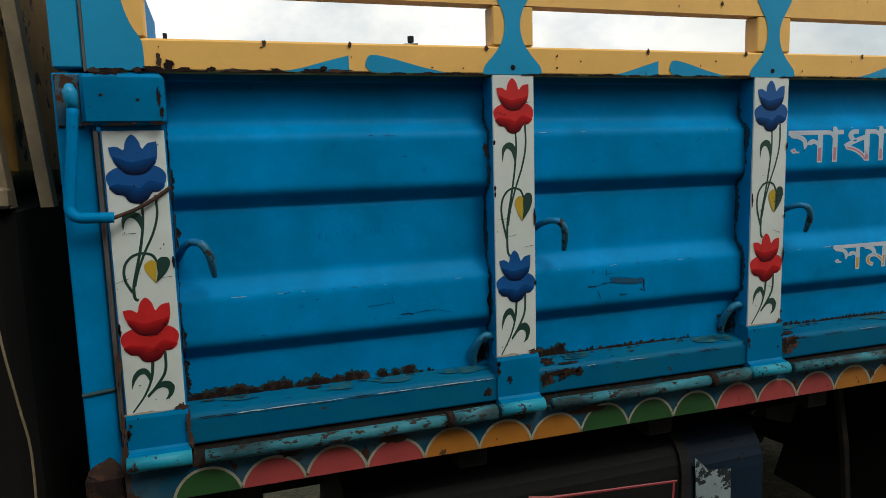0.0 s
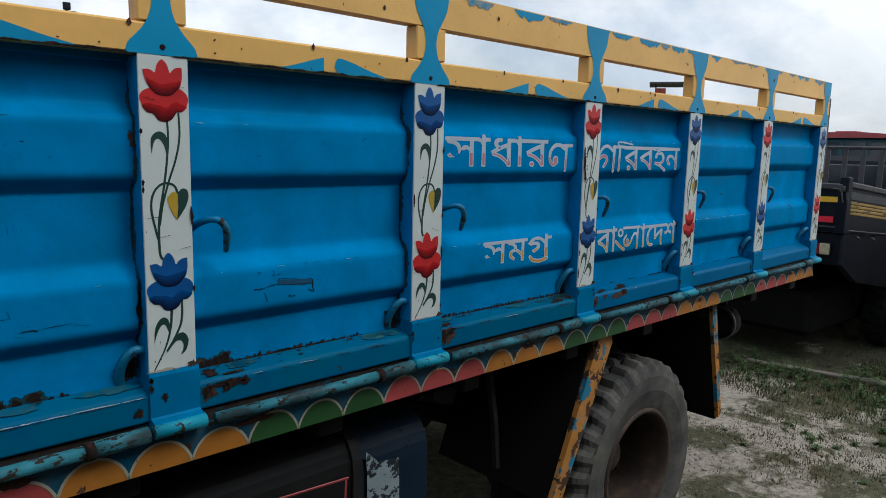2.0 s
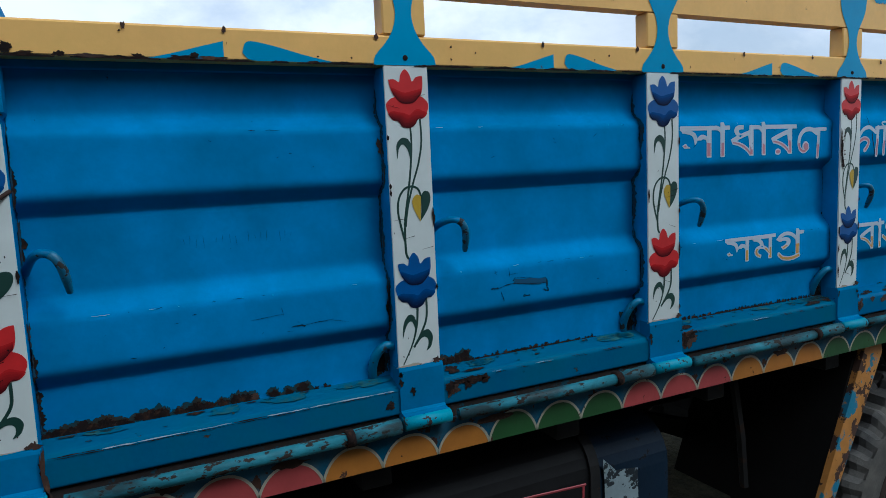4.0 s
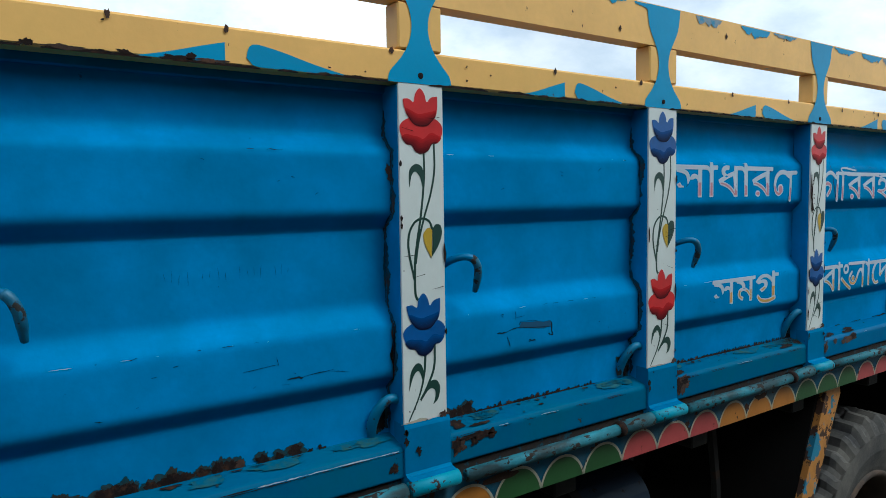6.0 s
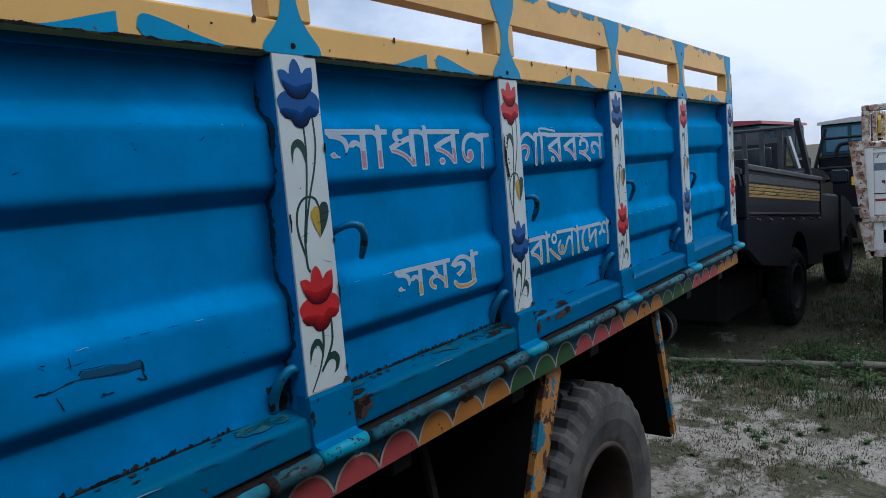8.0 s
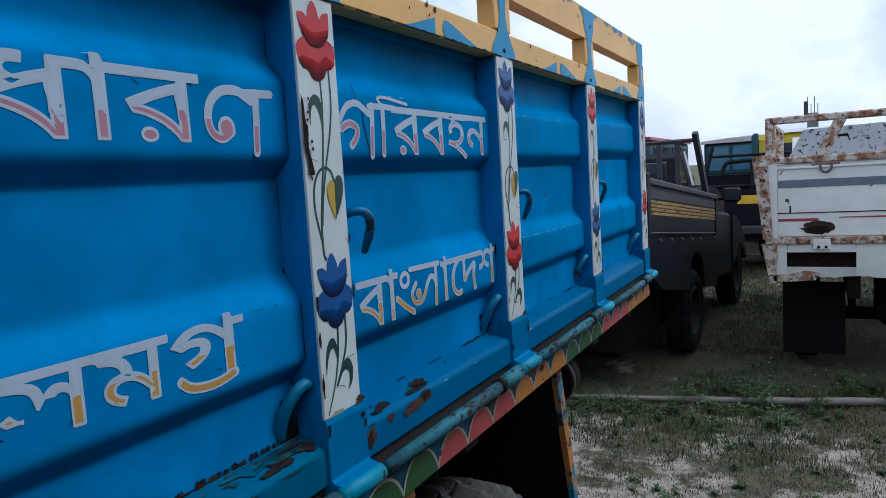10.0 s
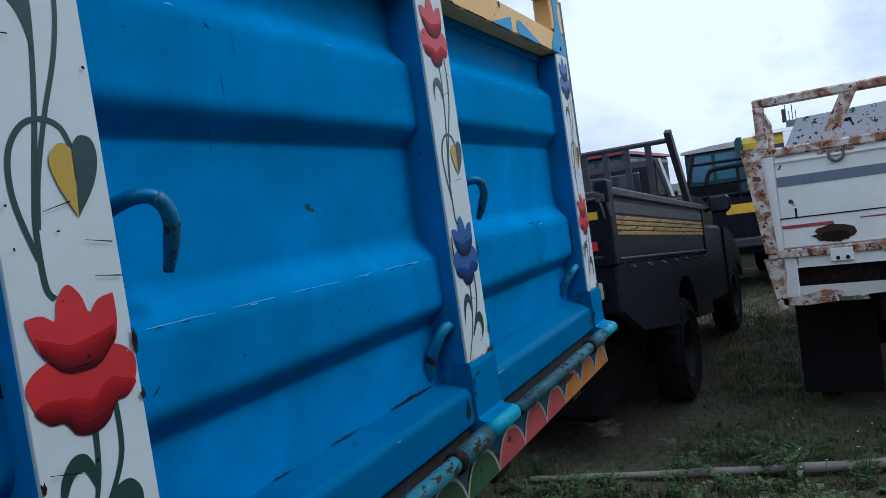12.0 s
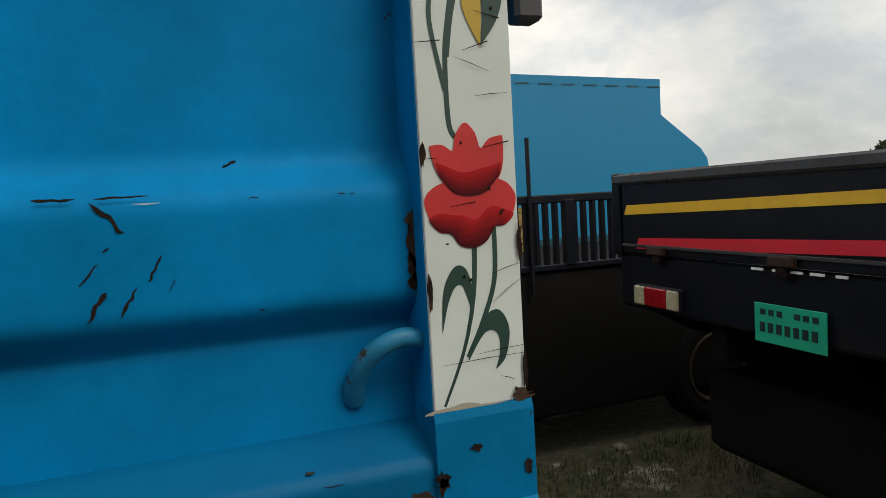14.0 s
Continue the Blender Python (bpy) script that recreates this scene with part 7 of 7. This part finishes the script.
yellow = thing("parked_lorry", "yellow-cabbed lorry with a teal side post", "truck", pose(13.75, -1.15, 0))
part("cab", Shape().prism([(0, 0.9), (0, 1.90), (0.06, 1.99), (1.2, 1.98), (1.45, 1.5), (1.5, 0.9)], 0.0, 1.35, 1), M_CAB_YELLOW, yellow, "yellow cab")
part("rear_window", Shape().box((-0.012, 0.18, 1.45), (0.0, 1.02, 1.83), 0.004), M_GLASS, yellow, "dark rear window")
part("roof_sheet", Shape().prism([(-0.02, 1.99), (0.20, 2.05), (1.1, 2.05), (1.2, 1.98)], -0.02, 1.20, 1), M_ROOF, yellow, "pale roof sheet")
part("chassis", Shape().box((-0.1, 0.2, 0.6), (1.7, 1.15, 0.9), 0.03), M_UNDER, yellow)
part("marker_post", Shape().prism([(1.36, 1.1), (1.455, 1.1), (1.455, 1.96), (1.42, 2.01), (1.36, 2.01)], -0.08, 0.10, 0), M_TEAL, yellow, "teal side post")
for xx in (0.1, 1.3):
    for yy in (-0.02, 1.17):
        wheel(yellow, xx, yy, 0.42, 0.42, 0.2, 0.24, lugs=12, dish=0.03, rubber=M_TYRE_DARK)

guarded = thing("parked_pickup", "black pickup with a guard rack and an ochre stripe", "pickup truck", pose(11.8, -0.95, 0))
part("body", Shape().prism([(0.02, 0.48), (0.0, 0.62), (0.0, 1.18), (0.03, 1.21), (1.70, 1.21), (1.72, 0.48)], 0.0, 1.80, 1), M_PBLACK, guarded, "black body")
part("stripe", Shape().box((-0.006, 0.0, 0.985), (0.0, 1.31, 1.105), 0.002), M_PYELLOW, guarded, "ochre stripe")
part("bumper", Shape().box((-0.07, 0.04, 0.56), (0.0, 1.76, 0.68), 0.02), M_PGREY, guarded)
part("guard_post", Shape().tube([(0.02, 1.78, 1.18), (0.02, 1.74, 1.34), (0.02, 1.62, 1.80)], 0.026, 6), M_PBLACK, guarded)
for y in (1.12, 0.60, 0.06):
    part("guard_post", Shape().tube([(0.02, y, 1.19), (0.02, y, 1.58)], 0.024, 6), M_PBLACK, guarded)
for z, y1, r in ((1.235, 1.79, 0.026), (1.39, 1.72, 0.022), (1.66, 1.65, 0.020)):
    part("guard_bar", Shape().tube([(0.02, 0.02, z), (0.02, y1, z)], r, 6), M_PBLACK, guarded)
part("guard_hoop", Shape().tube(spline([(0.0, 1.50, 1.40), (0.0, 1.46, 1.53), (0.0, 1.34, 1.575), (0.0, 0.70, 1.585), (0.0, 0.05, 1.58)], False, 4), 0.028, 6), M_PBLACK, guarded)
for xx in (0.45, 1.35):
    for yy in (0.03, 1.59):
        wheel(guarded, xx, yy, 0.34, 0.34, 0.18, 0.19, lugs=12, dish=0.03, rubber=M_TYRE_DARK)

blue_body = thing("box_truck", "plain blue box truck with a sloping nose", "truck", pose(3.2, 5.0, 0))
part("body", Shape().prism([(0.0, 1.0), (0.0, 2.56), (5.19, 2.47), (5.19, 2.13), (5.66, 1.80), (5.74, 1.70), (5.76, 1.60), (5.76, 0.9)], 0.0, 1.9, 1), M_BLUE_BODY, blue_body, "plain blue box body")
for k in range(22):
    part("roof_notch", Shape().box((0.1 + 0.235 * k, -0.006, 2.475 - 0.0173 * (0.235 * k)), (0.24 + 0.235 * k, 0.0, 2.487 - 0.0173 * (0.235 * k))), M_TEAL, blue_body)
part("sill", Shape().box((0.0, -0.01, 0.95), (5.7, 0.02, 1.02)), M_TEAL, blue_body)
for xx in (1.0, 4.7):
    for yy in (0.05, 1.65):
        wheel(blue_body, xx, yy, 0.45, 0.45, 0.2, 0.25, lugs=12, dish=0.03, rubber=M_TYRE_DARK)
part("underframe", Shape().box((0.2, 0.3, 0.5), (5.4, 1.6, 0.98)), M_UNDER, blue_body)

slatted = thing("slatted_truck", "black truck with an upright-slatted bed side", "truck", pose(3.6, 2.70, 0))
# The body reaches low in near-black to stand for the shade below it.
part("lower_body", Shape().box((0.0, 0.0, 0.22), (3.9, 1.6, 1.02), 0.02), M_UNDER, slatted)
part("top_bar", Shape().box((0.0, -0.02, 1.375), (2.75, 0.03, 1.420), 0.006), M_PBLACK, slatted)
part("bottom_bar", Shape().box((0.0, -0.02, 1.015), (2.75, 0.03, 1.05), 0.006), M_PBLACK, slatted)
for k in range(46):
    big = k % 7 == 3
    x = 0.02 + 0.059 * k
    part("slat", Shape().box((x, -0.015 if not big else -0.03, 1.04), (x + (0.026 if not big else 0.06), 0.02, 1.39), 0.004), M_PBLACK, slatted)
part("inner_board", Shape().box((0.0, 1.2, 1.02), (2.7, 1.25, 1.34), 0.004), M_PYELLOW_OLD, slatted, "dirty yellow board inside the bed")
part("far_slats", Shape().box((0.0, 1.56, 1.02), (2.75, 1.60, 1.40), 0.004), M_PBLACK, slatted)
part("stake", Shape().tube([(2.05, -0.03, 0.9), (2.05, -0.03, 1.72)], 0.012, 6), M_PBLACK, slatted)
for xx in (0.6, 3.28):
    for yy in (-0.02, 1.42):
        wheel(slatted, xx, yy, 0.34, 0.34, 0.18, 0.20, lugs=12, dish=0.03, rubber=M_TYRE_DARK)

spare = thing("spare_wheel", "dusty spare wheel standing on the gravel", "wheel", pose(3.16, -1.115, 0))
wheel(spare, 0, 0, 0.320, 0.320, 0.21, 0.20, lugs=18, dish=0.02, rubber=M_TYRE_DARK)

# Unseen wall, added to keep low sky light off the truck's side.
shade_wall = structure("wall_south", Shape().box((-6.0, -2.60, 0.0), (4.1, -2.40, 3.0), 0.02), M_SHADE_WALL, "unseen dark wall added to block low sky light")

# ---- far things ----
tower = thing("watch_tower", "spindly metal watch tower with a roof and hung cloth", "tower", pose(42.0, 21.7, 0, 0, 0, 30))
for sx in (-1, 1):
    for sy in (-1, 1):
        part("leg", Shape().tube([(sx * 1.0, sy * 1.05, 0.0), (sx * 0.85, sy * 0.95, 6.0)], 0.045, 6), M_PGREY, tower)
part("roof", Shape().box((-1.2, -1.35, 5.98), (1.2, 1.35, 6.12), 0.03), M_PGREY, tower)
part("platform", Shape().box((-0.95, -1.05, 3.85), (0.95, 1.05, 3.97), 0.02), M_PGREY, tower)
for z in (4.3, 4.7):
    for sx in (-1, 1):
        part("rail", Shape().tube([(sx * 0.88, -1.0, z), (sx * 0.88, 1.0, z)], 0.04, 6), M_PGREY, tower)
    for sy in (-1, 1):
        part("rail", Shape().tube([(-0.88, sy * 1.0, z), (0.88, sy * 1.0, z)], 0.04, 6), M_PGREY, tower)
for k in range(9):
    part("rail_rung", Shape().tube([(-0.9, -0.95 + 0.235 * k, 3.9), (-0.9, -0.95 + 0.235 * k, 4.75)], 0.025, 5), M_PGREY, tower)
part("equipment", Shape().box((-0.5, -0.55, 3.97), (0.4, 0.35, 5.0), 0.15).box((-0.4, -0.2, 4.9), (0.2, 0.1, 5.2), 0.05), M_PGREY, tower)
part("cloth", Shape().box((-0.98, 0.35, 4.7), (-0.9, 0.98, 5.75), 0.03), M_CLOTH, tower, "hung red cloth")
part("cloth", Shape().box((-0.98, 0.3, 4.0), (-0.9, 1.0, 4.6), 0.03), M_CLOTH, tower)
part("cloth", Shape().prism([(-1.0, 4.9), (-1.15, 4.2), (-1.3, 3.4), (-1.05, 3.5), (-0.95, 4.3)], -0.98, -0.92, 0), M_CLOTH_BLUE, tower, "hung blue cloth")
for sy in (-1, 1):
    part("brace", Shape().tube([(-1.0, sy * 1.05, 2.0), (-0.9, -sy * 0.2, 3.8)], 0.03, 5), M_PGREY, tower)


def flood_pole(x, y, z, both):
    p = thing("floodlight_pole", "thin pole with dark floodlights", "lamp pole", pose(x, y, 0, 0, 0, math.degrees(math.atan2(y, x))), "floodlight poles")
    part("pole", Shape().tube([(0, 0, 0), (0, 0, z)], [0.06, 0.035], 8), M_PGREY, p)
    part("lamp", Shape().box((-0.12, -0.13 if both else -0.08, z - 0.05), (0.05, 0.13 if both else 0.08, z + 0.22), 0.03), M_PBLACK, p, "dark floodlight")
    if both:
        part("arm", Shape().tube([(0, -0.3, z - 0.1), (0, 0.3, z - 0.1)], 0.03, 6), M_PGREY, p)
    return p


flood_pole(0.06 + 30 * math.cos(radians(74)), -1.35 + 30 * math.sin(radians(74)), 6.45, True)
flood_pole(0.06 + 30 * math.cos(radians(92.6)), -1.35 + 30 * math.sin(radians(92.6)), 6.5, False)


def antenna(x, y, z, w):
    a = thing("antenna_mast", "pale mast with thin aerials", "mast", pose(x, y, 0), "aerial masts")
    part("mast", Shape().box((-w / 2, -w / 2, 0), (w / 2, w / 2, z), 0.05), M_CONCRETE, a)
    for k in range(4):
        part("aerial", Shape().tube([(0, -w * 0.45 + w * 0.3 * k, z), (0, -w * 0.45 + w * 0.3 * k, z + 0.7 + 0.5 * (k % 2))], 0.03, 5), M_PGREY, a)
    part("aerial_frame", Shape().box((-0.05, w * 0.4, z - 0.1), (0.05, w * 0.8, z + 0.9)), M_PGREY, a)


antenna(61.4, -0.4, 4.9, 0.75)
antenna(61.2, -8.6, 5.7, 0.7)


def tree(x, y, h, seed):
    rng = random.Random(seed)
    t = thing("tree", "distant dark green broadleaf tree", "tree", pose(x, y, 0), "distant trees")
    part("trunk", Shape().tube([(0, 0, 0), (0.1, 0.05, h * 0.3), (0.0, 0.1, h * 0.6)], [0.28, 0.2, 0.1], 7), M_BARK, t)
    s = Shape()
    clumps = [(rng.gauss(0, h * 0.28), rng.gauss(0, h * 0.28), h * rng.uniform(0.42, 0.92), h * rng.uniform(0.10, 0.2)) for _ in range(16)]
    for c in clumps:
        for _ in range(110):
            d = Vector((rng.gauss(0, 1), rng.gauss(0, 1), rng.gauss(0, 1))).normalized() * c[3] * rng.uniform(0.6, 1.15)
            p = Vector(c[:3]) + d
            u = Vector((rng.gauss(0, 1), rng.gauss(0, 1), rng.gauss(0, 1))).normalized() * rng.uniform(0.09, 0.2)
            v = Vector((rng.gauss(0, 1), rng.gauss(0, 1), rng.gauss(0, 1))).normalized() * rng.uniform(0.09, 0.2)
            s.add([p - u, p + v, p + u, p - v], [(0, 1, 2, 3)])
    ob = part("crown", s, M_FOLIAGE, t)
    for k in range(5):
        c = clumps[k]
        part("limb", Shape().tube([(0.05, 0.08, h * 0.42), (c[0] * 0.5, c[1] * 0.5, h * 0.55), c[:3]], [0.1, 0.06, 0.02], 5), M_BARK, t)


for k in range(7):
    a = radians(25.5 + 1.6 * k)
    tree(2 + (84 + 5 * (k % 3)) * math.cos(a), (84 + 5 * (k % 3)) * math.sin(a), 3.8 + 0.6 * ((k * 5) % 4), 50 + k)

# ---- on the ground ----
log = thing("log", "long pale weathered pole lying in the weeds", "log", pose(6.03, -0.25, 0.0))
pole = spline([(-0.24, 1.20, 0.020), (-0.17, 0.85, 0.020), (-0.02, 0.10, 0.026), (0.10, -0.45, 0.034), (0.27, -1.05, 0.040), (0.52, -1.9, 0.040), (0.70, -2.6, 0.040)], False, 5)
part("pole", Shape().tube(pole, [0.015 + 0.020 * i / len(pole) + 0.003 * math.sin(i * 1.7) for i in range(len(pole))], 10), M_LOG, log, "", True)
paper = thing("paper_scrap", "small crumpled white paper scrap on gravel", "litter", pose(4.55, -0.80, 0.02))
part("scrap", Shape().add([(0, 0, 0), (0.06, 0.01, 0.012), (0.07, 0.06, 0.004), (0.01, 0.07, 0.018), (0.035, 0.035, 0.022)], [(0, 1, 4), (1, 2, 4), (2, 3, 4), (3, 0, 4)]), M_PETAL, paper)


def patchy(x, y):
    return noise.fractal((x * 0.95 + 3.0, y * 0.95, 1.5), 1.0, 2.0, 4)


def under_something(x, y):
    return (5.9 < x < 9.9 and 0.25 < y < 2.0) or (6.8 < x < 10.3 and -2.0 < y < -0.5) or (0 < x < 4.1 and 0.25 < y < 1.9)


def grass(count, seed, name, area, tall, blades, material, threshold, spread=0.02):
    rng = random.Random(seed)
    s = Shape()
    made = 0
    while made < count:
        x, y = rng.uniform(*area[0]), rng.uniform(*area[1])
        made += 1
        g = patchy(x, y) + (0.35 if x > 5.4 else 0.0)
        if g < threshold + rng.uniform(-0.2, 0.2):
            continue
        if under_something(x, y) and rng.random() < 0.85:
            continue
        z = ground_height(x, y) - 0.003
        for _ in range(blades):
            a = rng.uniform(0, 2 * math.pi)
            h = tall * rng.uniform(0.35, 1.0)
            w = rng.uniform(0.0016, 0.0035) * (tall / 0.05) ** 0.4
            px, py = x + rng.gauss(0, spread), y + rng.gauss(0, spread)
            lean = rng.uniform(0.2, 0.9) * h
            dx, dy = math.cos(a), math.sin(a)
            s.add([(px - dy * w, py + dx * w, z), (px + dy * w, py - dx * w, z), (px + dx * lean * 0.4 + dy * w * 0.7, py + dy * lean * 0.4 - dx * w * 0.7, z + h * 0.62), (px + dx * lean * 0.4 - dy * w * 0.7, py + dy * lean * 0.4 + dx * w * 0.7, z + h * 0.62), (px + dx * lean, py + dy * lean, z + h)], [(0, 1, 2, 3), (3, 2, 4)])
    me = bpy.data.meshes.new(name)
    me.from_pydata(s.v, [], s.f)
    me.materials.append(material)
    return tagged(new(name, me), "short patchy dry grass growing through the gravel", "grass", "", "stuff")


grass(15000, 11, "grass", ((2.6, 7.5), (-3.2, 1.6)), 0.026, 8, M_GRASS, 0.05)
grass(12000, 12, "grass", ((5.0, 13.0), (-3.5, 2.6)), 0.060, 8, M_GRASS, -0.25, 0.035)


def pebbles(count, seed, area):
    rng = random.Random(seed)
    s = Shape()
    for _ in range(count):
        x, y = rng.uniform(*area[0]), rng.uniform(*area[1])
        if patchy(x, y) > 0.25:
            continue
        z, r = ground_height(x, y), rng.choice((0.003, 0.004, 0.005, 0.007, 0.010)) * rng.uniform(0.7, 1.3)
        a = rng.uniform(0, 6.28)
        pts = [(x + r * math.cos(a + 6.283 * k / 5) * rng.uniform(0.8, 1.3), y + r * math.sin(a + 6.283 * k / 5) * rng.uniform(0.7, 1.1), z - 0.002) for k in range(5)]
        top = [(x + (p[0] - x) * 0.55, y + (p[1] - y) * 0.55, z + r * rng.uniform(0.4, 0.7)) for p in pts]
        s.add(pts + top, [(k, (k + 1) % 5, 5 + (k + 1) % 5, 5 + k) for k in range(5)] + [(5, 6, 7, 8, 9)])
    me = bpy.data.meshes.new("pebbles")
    me.from_pydata(s.v, [], s.f)
    me.materials.append(M_STONE)
    tagged(new("pebbles", me), "scattered pale pebbles on the sand", "pebbles", "", "stuff")


pebbles(7000, 21, ((2.6, 5.7), (-3.2, 0.6)))


def sprig(rng, h, base, leaves, stems):
    """Leafy stems growing from one root."""
    for _ in range(rng.randint(4, 8)):
        a, tilt = rng.uniform(0, 6.28), rng.uniform(0.05, 0.6)
        hh = h * rng.uniform(0.45, 1.0)
        tip = Vector((math.cos(a) * tilt * hh, math.sin(a) * tilt * hh, hh))
        stems.append([base, base + tip * 0.55 + Vector((0, 0, hh * 0.06)), base + tip])
        for k in range(7):
            p = base + tip * ((k + 1.2) / 8)
            b = a + rng.uniform(-1.6, 1.6) + math.pi * (k % 2)
            q = rng.uniform(0.018, 0.045) * (0.6 + h * 2)
            d = Vector((math.cos(b), math.sin(b), rng.uniform(-0.1, 0.5)))
            e = Vector((-math.sin(b), math.cos(b), 0)) * 0.28
            leaves.add([p, p + (d * 0.5 + e) * q, p + d * q, p + (d * 0.5 - e) * q], [(0, 1, 2, 3)])


def weed(x, y, h, seed):
    rng = random.Random(seed)
    w = thing("weed", "leafy green weed with tiny white flowers", "plant", pose(x, y, ground_height(x, y)), "flowering weeds along the pole")
    leaves, stems = Shape(), []
    sprig(rng, h, Vector((0, 0, -0.01)), leaves, stems)
    for s in stems:
        part("stem", Shape().tube(s, [0.003, 0.002, 0.001], 4), M_WEED, w)
    part("foliage", leaves, M_WEED, w)
    for k in range(4):
        a = rng.uniform(0, 6.28)
        tip = Vector((math.cos(a) * 0.05, math.sin(a) * 0.05, h * rng.uniform(0.8, 1.25)))
        part("flower_head", Shape().lathe([(0, 0.003), (0.004, 0.0015), (0.0045, -0.001), (0, -0.002)], tip, 2, 6), M_PETAL, w, "tiny white flower")
        part("flower_stem", Shape().tube([(0, 0, -0.01), tip * 0.6, tip], 0.0015, 4), M_WEED, w)


weed(5.90, -0.33, 0.30, 401)
weed(5.55, -0.42, 0.26, 402)
weed(5.98, -0.62, 0.24, 403)
rng = random.Random(77)
undergrowth = Shape()
spots = []
for k in range(150):
    t = rng.uniform(0, 1)
    spots.append((5.70 + 0.75 * t + rng.gauss(0, 0.20), 1.0 - 2.9 * t + rng.gauss(0, 0.14), rng.uniform(0.06, 0.20)))
for k in range(260):
    spots.append((rng.uniform(4.0, 8.2), rng.uniform(-2.4, 1.0), rng.uniform(0.02, 0.065)))
for x, y, h in spots:
    if not under_something(x, y) and (x > 5.3 or patchy(x, y) > 0.12):
        stems = []
        sprig(rng, h, Vector((x, y, ground_height(x, y) - 0.01)), undergrowth, stems)
        for s in stems:
            undergrowth.tube(s, [0.002, 0.0015, 0.0008], 3, False)
me = bpy.data.meshes.new("weeds")
me.from_pydata(undergrowth.v, [], undergrowth.f)
me.materials.append(M_WEED)
tagged(new("weeds", me), "low green weeds scattered over the yard", "weeds", "", "stuff")
